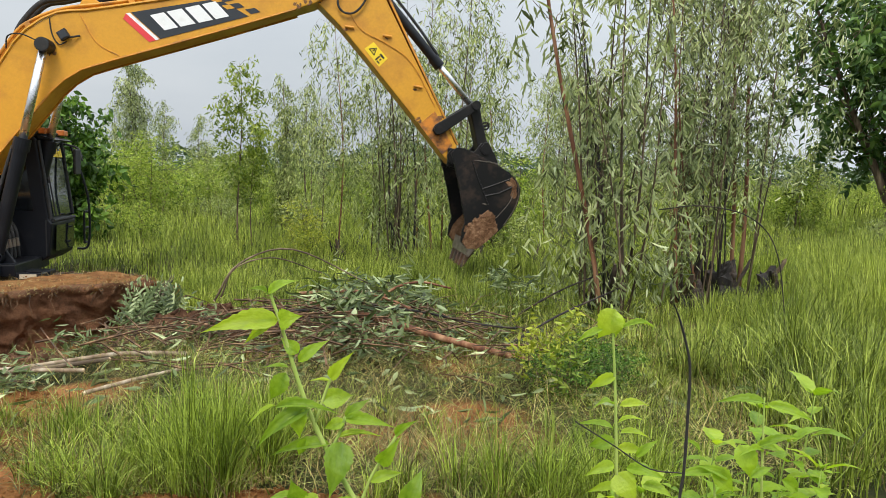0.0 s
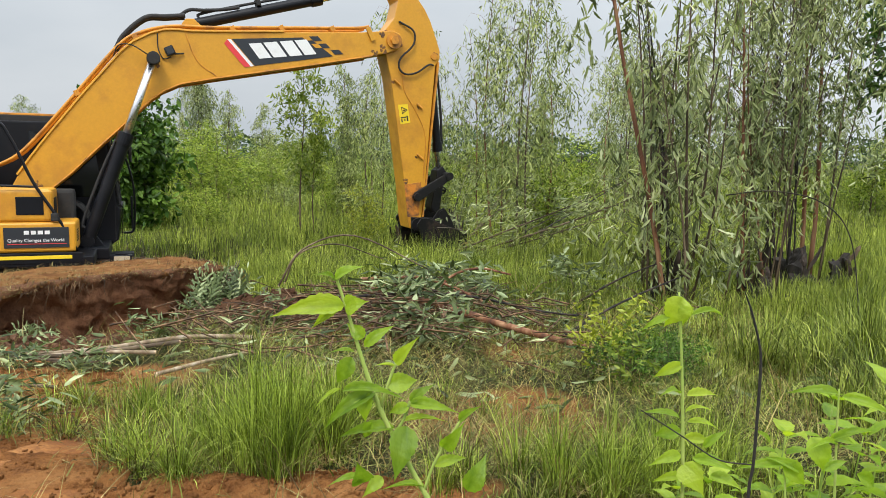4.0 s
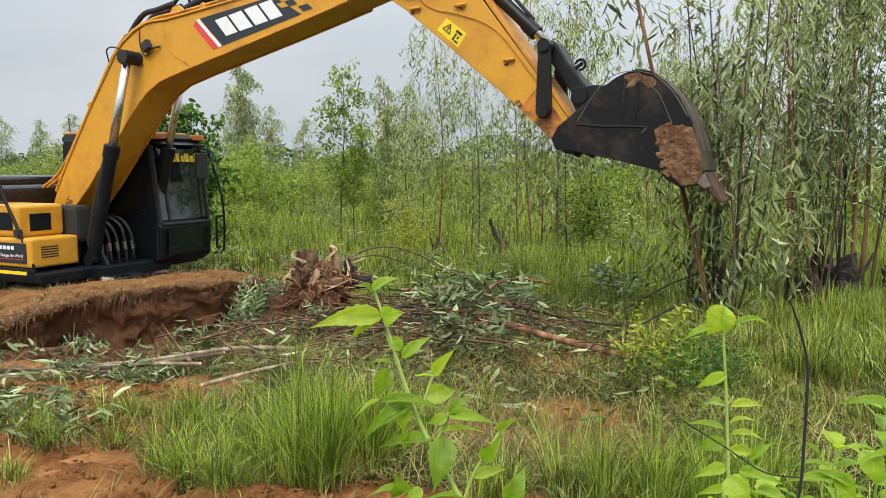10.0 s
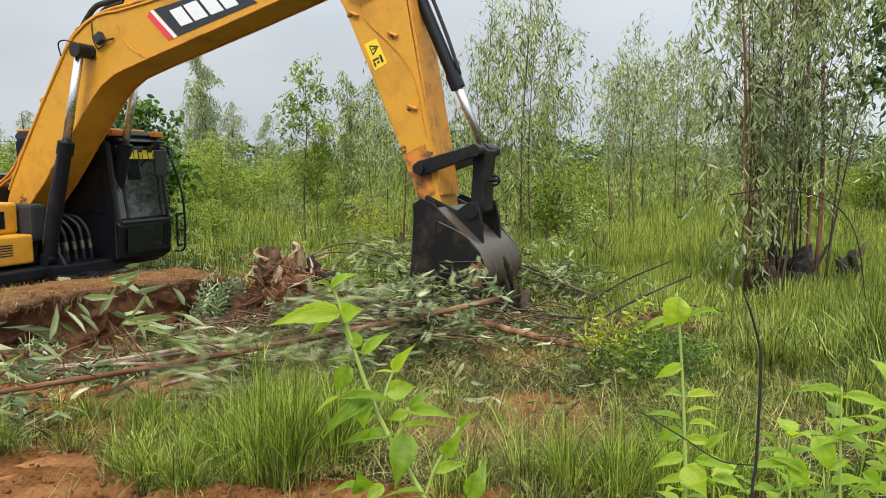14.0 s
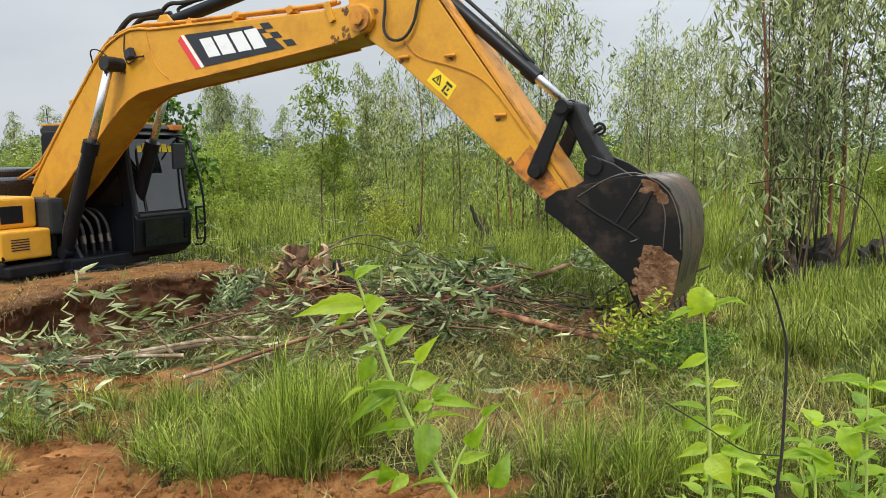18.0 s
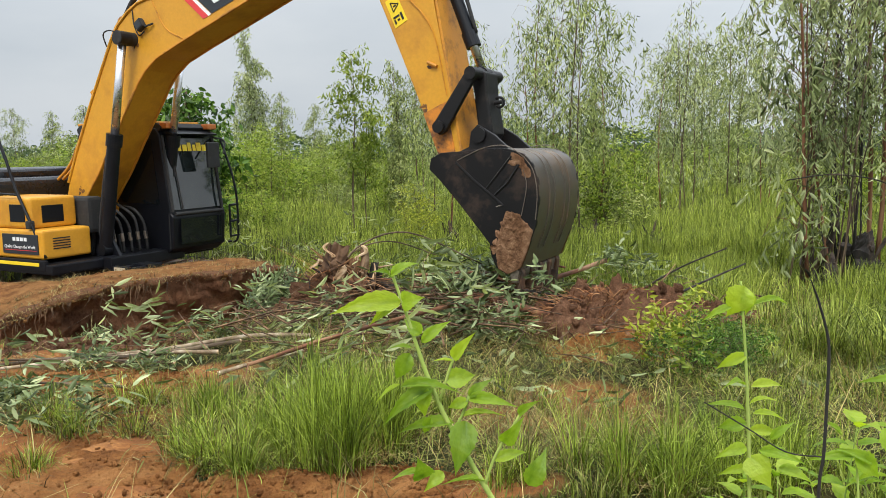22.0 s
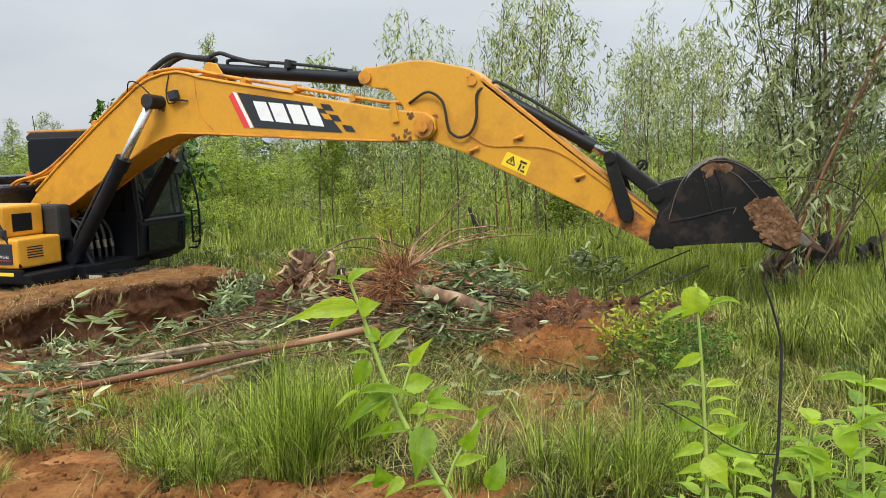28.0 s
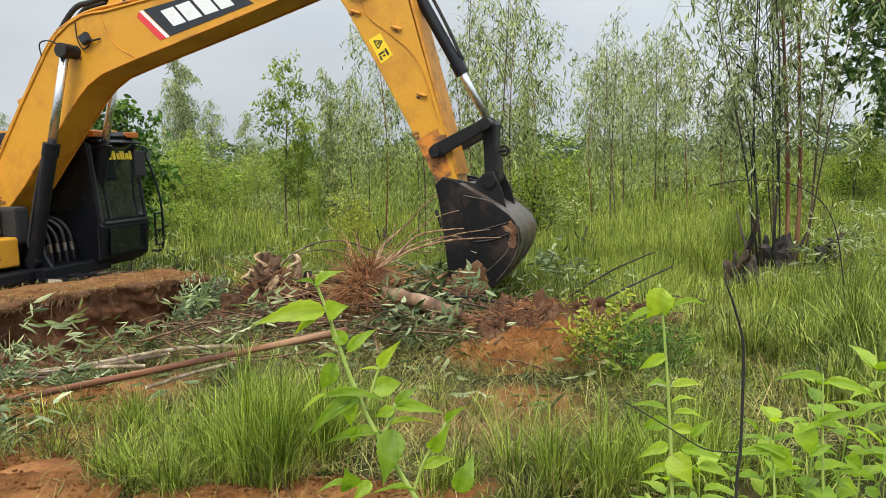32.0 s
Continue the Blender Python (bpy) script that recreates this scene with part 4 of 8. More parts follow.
part("front_step", merged(box(0.55, 1.2, -0.3, -0.05, Z + 0.13, Z + 0.18, 0.01), box(0.9, 1.2, -0.62, -0.55, Z + 0.1, Z + 0.19, 0.01), box(0.9, 0.96, -0.6, -0.1, Z + 0.11, Z + 0.17, 0.01), box(1.12, 1.18, -0.6, -0.1, Z + 0.11, Z + 0.17, 0.01)), BLACK, house)
part("step_tag", box(0.95, 1.15, -0.626, -0.62, Z + 0.12, Z + 0.18, 0.002), painted("pale_tag", (0.5, 0.42, 0.3), (0.35, 0.28, 0.2), 0.6), house)

# cab, to the machine's left
cab_side = [(-0.85, Z + 0.22), (0.85, Z + 0.2), (1.0, Z + 0.3), (1.04, Z + 0.75), (1.0, Z + 0.8), (0.86, Z + 1.9), (0.78, Z + 1.98), (-0.8, Z + 1.98), (-0.85, Z + 1.9)]
Y0, Y1 = 0.32, 1.33
cab = own_mesh("cab", plate(cab_side, Y0, Y1, 0.03, 3), BLACK, "black operator's cab with a mesh-guarded front")
part("roof", plate([(-0.86, Z + 1.94), (0.84, Z + 1.94), (0.9, Z + 1.99), (0.82, Z + 2.05), (-0.8, Z + 2.06), (-0.88, Z + 2.0)], Y0 + 0.02, Y1 - 0.02, 0.015), RUBBER, cab, "dusty dark roof cap")
part("roof_panel", box(-0.86, 0.62, Y0 + 0.03, Y1 - 0.03, Z + 2.05, Z + 2.085, 0.012), YELLOW_TRIM, cab, "faded orange roof panel")
for y in (Y0 + 0.12, Y1 - 0.12):
    part("roof_lamp", box(0.84, 0.97, y - 0.09, y + 0.09, Z + 1.97, Z + 2.05, 0.012), ORANGE, cab, "orange roof lamp")
part("visor", plate([(0.85, Z + 1.9), (1.03, Z + 1.88), (1.04, Z + 1.9), (0.85, Z + 1.96)], Y0 + 0.08, Y1 - 0.08, 0.004), BLACK, cab)
part("windscreen", plate([(1.002, Z + 0.84), (0.875, Z + 1.86), (0.882, Z + 1.865), (1.012, Z + 0.845)], Y0 + 0.04, Y1 - 0.06, 0), SCREEN, cab, "dark tinted windscreen reflecting trees")
for k, (a, b) in enumerate(((0.1, 0.2), (0.22, 0.29), (0.32, 0.42), (0.44, 0.52), (0.55, 0.62), (0.64, 0.75), (0.77, 0.86), (0.88, 0.95))):
    y = Y0 + 0.1
    part("screen_writing", plate([(0.912, Z + 1.66), (0.900 - 0.008 * (k % 2), Z + 1.75 + 0.03 * (k % 2)), (0.905 - 0.008 * (k % 2), Z + 1.75 + 0.03 * (k % 2)), (0.917, Z + 1.66)], y + a * 0.82, y + b * 0.82, 0), STICKER, cab)
part("lower_screen", plate([(1.042, Z + 0.36), (1.056, Z + 0.72), (1.062, Z + 0.72), (1.048, Z + 0.36)], Y0 + 0.12, Y1 - 0.12, 0), GLASS, cab, "dark lower front pane")
part("screen_frame", merged(rod((1.02, Y0 + 0.025, Z + 0.82), (0.885, Y0 + 0.025, Z + 1.88), 0.022), rod((1.02, Y1 - 0.05, Z + 0.82), (0.885, Y1 - 0.05, Z + 1.88), 0.022), rod((1.035, Y0 + 0.05, Z + 0.79), (1.035, Y1 - 0.05, Z + 0.79), 0.025)), RUBBER, cab)
part("side_window", plate([(-0.1, Z + 0.95), (0.8, Z + 0.92), (0.7, Z + 1.82), (-0.1, Z + 1.84)], Y0 - 0.006, Y0 + 0.002, 0), GLASS, cab, "dark side pane")
part("rear_window", box(-0.858, -0.85, Y0 + 0.14, Y1 - 0.14, Z + 1.1, Z + 1.75, 0), GLASS, cab)
part("wiper", merged(rod((1.03, Y0 + 0.2, Z + 0.85), (0.93, Y0 + 0.16, Z + 1.6), 0.01), rod((0.96, Y0 + 0.15, Z + 1.3), (0.91, Y0 + 0.17, Z + 1.7), 0.012)), RUBBER, cab)
mirror = part("mirror", box(1.16, 1.2, Y1 - 0.46, Y1 - 0.22, Z + 1.42, Z + 1.78, 0.03, 3), RUBBER, cab, "black rectangular mirror")
part("mirror_glass", box(1.155, 1.162, Y1 - 0.44, Y1 - 0.24, Z + 1.45, Z + 1.75, 0.003), GLASS, mirror)
part("mirror_arm", tube(smooth_line([(0.9, Y1 - 0.05, Z + 1.86), (1.1, Y1 - 0.02, Z + 1.8), (1.2, Y1 - 0.15, Z + 1.62)], 5), 0.014, 7), RUBBER, cab)
part("front_guard", merged(*[rod((1.18, Y1 - 0.5 + 0.62, z), (1.18, Y1 - 0.06, z), 0.016) for z in (Z + 0.4, Z + 0.62, Z + 0.86)], tube(smooth_line([(1.05, Y1 + 0.02, Z + 0.3), (1.2, Y1 + 0.06, Z + 0.36), (1.22, Y1 + 0.06, Z + 0.9), (1.16, Y1 + 0.05, Z + 1.3), (0.98, Y1 + 0.02, Z + 1.85)], 6), 0.017, 8), tube([(1.18, Y1 - 0.06, Z + 0.4), (1.18, Y1 - 0.06, Z + 0.86)], 0.016, 8)), BLACK, cab, "black tubular hand guard")
part("door_handle", box(0.2, 0.34, Y1, Y1 + 0.03, Z + 0.8, Z + 0.84, 0.006), RUBBER, cab)
part("seam", box(0.955, 0.97, Y0 - 0.004, Y0 + 0.01, Z + 0.3, Z + 0.8, 0.002), RUBBER, cab)
part("yellow_tag", box(-0.862, -0.856, Y0 + 0.04, Y0 + 0.12, Z + 1.28, Z + 1.5, 0), STICKER, cab, "small yellow sticker")
part("aerial", rod((-0.75, Y0 + 0.08, Z + 2.0), (-0.78, Y0 + 0.08, Z + 2.3), 0.006, sides=6), RUBBER, cab)

# undercarriage
TURN = pose(0, 0, 0, 0, 0, -12)
under = own_mesh("undercarriage", merged(box(-1.1, 1.1, -0.85, 0.85, 0.42, 0.86, 0.06), rod((0, 0, 0.8), (0, 0, 0.92), 0.7, sides=32)), TRACK_STEEL, "rusty steel undercarriage frame")
under.matrix_basis = TURN
loop = [(1.75 + 0.42 * math.cos(a), 0.45 + 0.42 * math.sin(a)) for a in np.linspace(-math.pi / 2, math.pi / 2, 10)]
loop += [(-1.75 + 0.42 * math.cos(a), 0.45 + 0.42 * math.sin(a)) for a in np.linspace(math.pi / 2, 1.5 * math.pi, 10)]
for s in (-1, 1):
    tr = own_mesh("track", plate(loop, s * 1.15 - 0.16, s * 1.15 + 0.16, 0.02), TRACK_STEEL, "steel crawler track clogged with soil")
    tr.matrix_basis = TURN
    shoe_me = None
    for i in range(40):
        t = i / 40 * (2 * 3.5 + 2 * math.pi * 0.44)
        if t < 3.5:
            x, z, a = 1.75 - t, 0.89, 0
        elif t < 3.5 + math.pi * 0.44:
            a = (t - 3.5) / 0.44
            x, z = -1.75 - 0.44 * math.sin(a), 0.45 + 0.44 * math.cos(a)
        elif t < 7 + math.pi * 0.44:
            x, z, a = -1.75 + t - 3.5 - math.pi * 0.44, 0.01, math.pi
        else:
            a = math.pi + (t - 7 - math.pi * 0.44) / 0.44
            x, z = 1.75 - 0.44 * math.sin(a), 0.45 + 0.44 * math.cos(a)
        if shoe_me is None:
            sh = part("shoe", merged(box(-0.085, 0.085, -0.3, 0.3, -0.012, 0.012, 0.004), box(-0.07, -0.055, -0.3, 0.3, 0.01, 0.035, 0)), TRACK_STEEL, tr)
            shoe_me = sh.data
        else:
            sh = link_mesh("shoe", shoe_me, None, tr)
        sh.matrix_basis = Matrix.Translation((x, s * 1.15, z)) @ Matrix.Rotation(-a, 4, "Y")


# ---- trees and shrubs ----


def grow(name, seed, stems, leaves, leaf_len, leaf_wid, crown_from=0.25, spread=0.24, droop=0.9, sides=6, limbs=26, tuft=0.10, strand=7, taper=0.86):
    """The meshes of a slender gum: stems is rows of x, y, lean x, lean y, height, radius. Returns the meshes of the trunks and, last, of the branches; and the crown's."""
    rnd = random.Random(seed)
    bm, at, way = bmesh.new(), [], []
    weights, trunks = [], []
    for x, y, lx, ly, h, r in stems:
        ph, am = rnd.uniform(0, 6), 0.016 * h
        line = [Vector((x + lx * h * t + am * math.sin(ph + 5 * t), y + ly * h * t + am * math.cos(ph * 2 + 4 * t), h * t - (0.15 if t == 0 else 0))) for t in np.linspace(0, 1, 9)]
        trunks.append(tube(line, [r * (1.15 if i == 0 else 1) * (1 - taper * i / 8) for i in range(9)], sides, None, 0.12))
        for k in range(limbs):
            t = crown_from + (1 - crown_from) * ((k + rnd.random()) / limbs)
            i = min(int(t * 8), 7)
            p = line[i].lerp(line[i + 1], t * 8 - i)
            az, ln = rnd.uniform(0, 6.283), h * spread * (0.35 + 0.75 * math.sin(math.pi * (0.18 + 0.8 * (t - crown_from) / (1 - crown_from + 1e-6)))) * rnd.uniform(0.6, 1.15)
            d = Vector((math.cos(az), math.sin(az), 0))
            q = [p, p + d * ln * 0.35 + Vector((0, 0, ln * 0.38)), p + d * ln * 0.72 + Vector((0, 0, ln * 0.5)), p + d * ln + Vector((0, 0, ln * (0.5 - 0.45 * droop)))]
            br = max(0.004, r * 0.26 * (1 - t * 0.6))
            tube(q, [br, br * 0.75, br * 0.5, br * 0.25], 4, bm)
            weights.append((q, ln))
    total = sum(w for _, w in weights)
    for q, ln in weights:
        for _ in range(max(1, round(leaves * ln / total / strand))):
            s = 0.2 + 0.82 * rnd.random() ** 0.75
            i = min(int(s * 3), 2)
            p = q[i].lerp(q[i + 1], min(1.0, s * 3 - i))
            p = p + Vector((rnd.gauss(0, 1), rnd.gauss(0, 1), rnd.gauss(0, 0.7))) * tuft * (0.4 + ln)
            run = Vector((rnd.gauss(0, 0.4), rnd.gauss(0, 0.4), -droop + rnd.gauss(0, 0.25))).normalized() * leaf_len * 0.33
            for k in range(max(2, int(strand * rnd.uniform(0.5, 1.5)))):
                p = p + run + Vector((rnd.gauss(0, 1), rnd.gauss(0, 1), rnd.gauss(0, 1))) * leaf_len * 0.16
                at.append(p)
                way.append((rnd.gauss(0, 0.6), rnd.gauss(0, 0.6), -droop * 0.9 + rnd.gauss(0, 0.4)))
    meshes = []
    for b in trunks + [bm]:
        me = bpy.data.meshes.new(name + "_wood")
        b.to_mesh(me)
        b.free()
        me.polygons.foreach_set("use_smooth", [True] * len(me.polygons))
        meshes.append(me)
    n = len(at)
    size = np.random.default_rng(seed).uniform(0.7, 1.25, n)
    return meshes, leaf_mesh(name + "_crown", np.array(at), np.array(way), leaf_len * size, leaf_wid * size, name.startswith(("shrub", "slim")))


def plant_tree(name, meshes, bark_m, leaf_m, x, y, turn, scale, label, category="tree", group="", z=None, tilt=(0, 0)):
    ob = thing(name, label, category, group=group)
    ob.matrix_basis = pose(x, y, land1(x, y) if z is None else z, tilt[0], tilt[1], turn) @ Matrix.Diagonal((scale, scale, scale, 1))
    woody(meshes[0], bark_m, ob, "trunk")
    dressed(link_mesh("crown", meshes[1], leaf_m, ob), leaf_m)["kind"] = "stuff"
    return ob


def woody(meshes, bark_m, ob, name):
    """Trunks, each a part, and the branches joined. Meshes are shared, so the bark goes on the object."""
    for me in meshes[:-1]:
        dressed(link_mesh(name, me, bark_m, ob), bark_m)
    dressed(link_mesh("branching", meshes[-1], bark_m, ob), bark_m)["kind"] = "stuff"


def dressed(ob, mat):
    ob.material_slots[0].link = "OBJECT"
    ob.material_slots[0].material = mat
    return ob


SLIM = [grow("slim_gum", 11, [(0, 0, 0.01, 0.0, 5.5, 0.04)], 4300, 0.135, 0.032, 0.30, 0.17, tuft=0.13),
        grow("slim_gum_b", 12, [(0, 0, -0.01, 0.01, 5.5, 0.042), (0.15, 0.1, 0.03, 0.0, 4.6, 0.03)], 4600, 0.135, 0.032, 0.28, 0.15, tuft=0.13),
        grow("slim_gum_c", 13, [(0, 0, 0.02, -0.01, 5.5, 0.042)], 4600, 0.14, 0.033, 0.2, 0.17, tuft=0.13)]
AIRY = grow("slim_airy_gum", 14, [(0, 0, 0.01, 0.0, 5.5, 0.032)], 2300, 0.16, 0.046, 0.36, 0.14, 0.7, tuft=0.1)
FULL = grow("slim_full_gum", 15, [(0, 0, 0.01, 0.0, 5.5, 0.05), (0.12, 0, 0.015, 0.01, 4.4, 0.03)], 8000, 0.13, 0.034, 0.12, 0.115, 1.0, limbs=34, tuft=0.12)
WEEPING = [grow("slim_weeping_gum", 21, [(0, 0, 0.0, 0, 6.5, 0.03), (0.2, 0.15, 0.06, 0.03, 5.8, 0.022)], 2900, 0.165, 0.032, 0.2, 0.16, 1.0, strand=12),
           grow("slim_weeping_gum_b", 22, [(0, 0, 0.03, 0, 6.5, 0.03), (0.25, -0.1, 0.08, -0.02, 5.0, 0.022), (-0.15, -0.1, -0.06, 0.02, 5.6, 0.022)], 3100, 0.165, 0.032, 0.2, 0.15, 1.0, strand=12),
           grow("slim_weeping_gum_c", 23, [(0, 0, -0.02, 0, 6.5, 0.032)], 2600, 0.17, 0.033, 0.24, 0.18, 1.0, strand=12)]
SHRUB = [grow("shrub", 31, [(0, 0, 0.1, 0, 1.3, 0.012), (0.1, 0, -0.2, 0.1, 1.2, 0.012), (0, 0.1, 0.0, -0.2, 1.1, 0.012), (-0.2, -0.1, -0.3, 0.1, 0.9, 0.01)], 2500, 0.075, 0.027, 0.1, 0.34, 0.1, 4, 14, 0.17),
         grow("shrub_b", 32, [(0, 0, 0.0, 0.1, 1.8, 0.014), (0.2, 0.1, 0.2, 0.1, 1.4, 0.012), (-0.2, 0.1, -0.2, -0.1, 1.3, 0.012)], 2700, 0.078, 0.028, 0.1, 0.3, 0.3, 4, 16, 0.17),
         grow("shrub_c", 33, [(0, 0, 0.2, 0, 0.9, 0.01), (0.3, 0.2, 0.2, 0.2, 0.8, 0.008), (-0.3, 0.1, -0.3, 0.1, 0.8, 0.008), (0.1, -0.3, 0.0, -0.3, 0.7, 0.008), (0.4, -0.2, 0.3, -0.1, 0.6, 0.008)], 2200, 0.072, 0.028, 0.05, 0.45, 0.0, 4, 12, 0.19)]
SEEDLING = [grow("seedling", 35, [(0, 0, 0.1, 0, 0.8, 0.006), (0.06, 0, -0.25, 0.1, 0.7, 0.005), (0, 0.06, 0.25, -0.2, 0.65, 0.005), (-0.05, -0.05, -0.1, -0.3, 0.55, 0.005)], 80, 0.105, 0.04, 0.15, 0.26, -0.2, 4, 7, 0.06),
            grow("seedling_b", 36, [(0, 0, 0.0, 0.1, 0.9, 0.006), (0.06, 0, 0.3, 0.1, 0.6, 0.005), (0, 0.06, -0.3, -0.1, 0.7, 0.005)], 75, 0.11, 0.042, 0.15, 0.28, -0.1, 4, 7, 0.06)]
ROUND = grow("round_tree", 41, [(0, 0, 0.02, 0, 3.0, 0.11), (0.1, 0, 0.17, 0.1, 2.8, 0.07), (-0.1, 0, -0.18, 0.1, 2.8, 0.07), (0, 0.1, 0.0, 0.2, 2.6, 0.06), (0, -0.1, 0.02, -0.2, 2.5, 0.06)], 7500, 0.16, 0.08, 0.08, 0.25, 0.55, 7, 20, 0.16)
BROAD = grow("broad_tree", 42, [(0, 0, 0.02, 0, 7.5, 0.2), (0.1, 0, 0.35, 0.1, 7.5, 0.12), (-0.1, 0, -0.38, 0.1, 7.0, 0.12), (0, 0.1, 0.1, 0.35, 7.0, 0.1), (0, -0.1, -0.1, -0.35, 6.5, 0.1)], 11000, 0.24, 0.12, 0.2, 0.3, 0.5, 7, 26, 0.13)

for k, (px, d, h, kind) in enumerate(((-354, 46, 8.9, 0), (-296, 56, 6.2, 1), (-375, 62, 6.0, 2), (-172, 15.3, 3.75, 0), (-150, 15.6, 2.6, 1), (-96, 22, 4.2, 2), (-60, 25, 4.3, 1), (-240, 60, 5.5, 2),
                                      (-700, 70, 6.0, 1), (-770, 60, 5.5, 2), (-640, 80, 7.0, 0), (390, 34, 6.0, 2), (440, 38, 7.0, 1), (505, 30, 6.4, 0), (250, 50, 7, 1), (800, 60, 7.0, 0), (900, 52, 6.5, 2))):
    mat = YOUNG_LEAF if k in (3, 4) else (GUM_LEAF if k % 3 else GUM_LEAF_PALE)
    plant_tree("gum_tree", FULL if k in (0, 5) else AIRY if k in (3, 4) else SLIM[kind], GREY_BARK, mat, px / 1357 * d, d, 57 * k, h / 5.5, "slender young gum tree with drooping grey-green leaves", group="gum trees in the field")
for k, (px, d, h, kind) in enumerate(((0, 14.5, 4.3, 2), (62, 13.6, 3.6, 0), (160, 15.5, 5.4, 1), (215, 14.2, 5.6, 0), (262, 15.5, 4.6, 2), (405, 18, 5.2, 1), (365, 21, 4.6, 2), (480, 24, 5.6, 2),
                                      (540, 21, 4.4, 0), (-30, 19, 3.6, 2), (612, 23, 4.7, 1), (640, 27, 5.2, 0))):
    plant_tree("gum_clump", WEEPING[kind], GREY_BARK if k % 2 else RED_BARK, (GUM_LEAF, GUM_LEAF, GUM_LEAF_PALE)[k % 3], px / 1357 * d, d, 83 * k, h / 6.5, "many-stemmed gum clump with hanging narrow leaves", group="gum clumps in the field")
srnd = random.Random(5)
for k in range(170):
    d = 15.5 + 50 * srnd.random() ** 1.6
    x = srnd.uniform(-0.72, 0.85) * d
    if abs(x + 4.9) < 3 and d < 15 or d < 19 and srnd.random() < 0.55:
        continue
    s = srnd.uniform(0.5, 1.0) * (1 + d / 50)
    plant_tree("shrub", SHRUB[k % 3], GREY_BARK, (BUSH_LEAF, YOUNG_LEAF, BUSH_LEAF, GUM_LEAF)[k % 4], x, d, srnd.uniform(0, 360), s, "leafy green shrub among tall grass", "shrub", "shrubs in the field")
plant_tree("shrub", SHRUB[1], GREY_BARK, YELLOW_LEAF, -0.66, 14.2, 20, 0.62, "small yellowish-green shrub in field grass", "shrub", "shrubs in the field")
plant_tree("round_tree", ROUND, GREY_BARK, BROAD_LEAF, -5.9, 17.0, 40, 1.06, "round dark-green broadleaf tree")
for x, y, k in ((13.0, 13.6, 0), (14.5, 15.2, 1), (16.5, 14.4, 2)):
    plant_tree("gum_tree", FULL, GREY_BARK, GUM_LEAF, x, y, 90 * k, 0.42 - 0.06 * k, "slender young gum tree at the field's edge", group="gum trees in the field")
plant_tree("broad_tree", BROAD, GREY_BARK, DARK_LEAF, 17.6, 22.5, 10, 1.2, "large spreading dark-leaved tree")

# far woods along the skyline
fn = 20000
fx = rng.uniform(-1.15, 1.25, fn)
fd = rng.choice([95, 130, 180, 260], fn) * rng.uniform(0.9, 1.1, fn)
fh = (1.8 + 3.6 * np.abs(np.sin(fx * 23)) * np.abs(np.sin(fx * 7.3 + 1)) + rng.uniform(0, 1.2, fn)) * (0.6 + fd / 240)
at = np.stack([fx * fd, fd, land(fx * fd, fd) + fh * rng.uniform(0, 1, fn) ** 0.8], -1)
far = link_mesh("far_woods", leaf_mesh("far_woods", at, rng.normal(size=(fn, 3)) * [1, 1, 0.6], rng.uniform(0.5, 1.2, fn) * fd / 130, rng.uniform(0.3, 0.7, fn) * fd / 130, True), foliage("far_leaf", (0.05, 0.09, 0.045), (0.09, 0.135, 0.07), (0.13, 0.18, 0.09), 0.7, 0.2, 0.03))
tagged(far, "distant dark-green woods along the skyline", "woods", kind="stuff")

# ---- the clumps that the bucket meets ----
STEMS = [grow("stem_a", 51, [(0, 0, 0, 0, 5.0, 0.026)], 220, 0.175, 0.036, 0.55, 0.13, 0.9, 8, 12, taper=0.55),
         grow("stem_b", 52, [(0, 0, 0.02, 0, 5.2, 0.026), (0.1, 0.06, 0.07, 0.01, 4.4, 0.02), (-0.05, 0.1, -0.05, 0.03, 4.8, 0.019)], 430, 0.165, 0.034, 0.1, 0.12, 1.0, 6, 20, 0.08, 9),
         grow("stem_c", 53, [(0, 0, 0, 0, 5.6, 0.027), (0.08, -0.05, 0.04, -0.02, 4.2, 0.019)], 400, 0.17, 0.034, 0.08, 0.13, 1.0, 6, 20, 0.08, 9),
         grow("stem_d", 54, [(0, 0, -0.03, 0.02, 4.6, 0.024), (0.06, 0.08, 0.07, 0.02, 3.2, 0.017)], 420, 0.165, 0.034, 0.05, 0.15, 1.0, 6, 20, 0.08, 9),
         grow("stem_e", 55, [(0, 0, 0.01, 0, 5.8, 0.018), (0.06, 0.05, 0.05, 0.02, 5.0, 0.012)], 1400, 0.118, 0.025, 0.26, 0.15, 1.0, 7, 26, 0.09, 10)]


def stem(name, kind, bark_m, x, y, tilt, turn, scale, label, group, leaf_m=None):
    return plant_tree(name, STEMS[kind], bark_m, leaf_m or GUM_LEAF_PALE, x, y, turn, scale, label, "tree", group, tilt=tilt)


LEAFY = "thin dark gum stem hung with pale grey-green leaves"
front_clump = [stem("gum_sapling", 0, RED_BARK, 2.66, 7.75, (0, -8.5), 0, 1.08, "tall gum stem with peeling red-brown bark", "front gum clump")]
for kind, dx, dy, ta, tb, turn, sc in ((1, 2.72, 7.92, 3, -4, 40, 0.8), (2, 2.86, 7.98, -4, 4, 120, 0.76), (3, 2.98, 7.8, -6, 10, 200, 0.9), (1, 3.02, 8.05, 4, 14, 280, 0.8), (3, 2.66, 8.02, 7, -6, 10, 0.85), (2, 2.85, 7.75, -8, 7, 75, 0.72)):
    front_clump.append(stem("gum_sapling", kind, GREY_BARK if kind != 2 else BURNT, dx, dy, (ta, tb), turn, sc, LEAFY, "front gum clump"))
side_clump = []
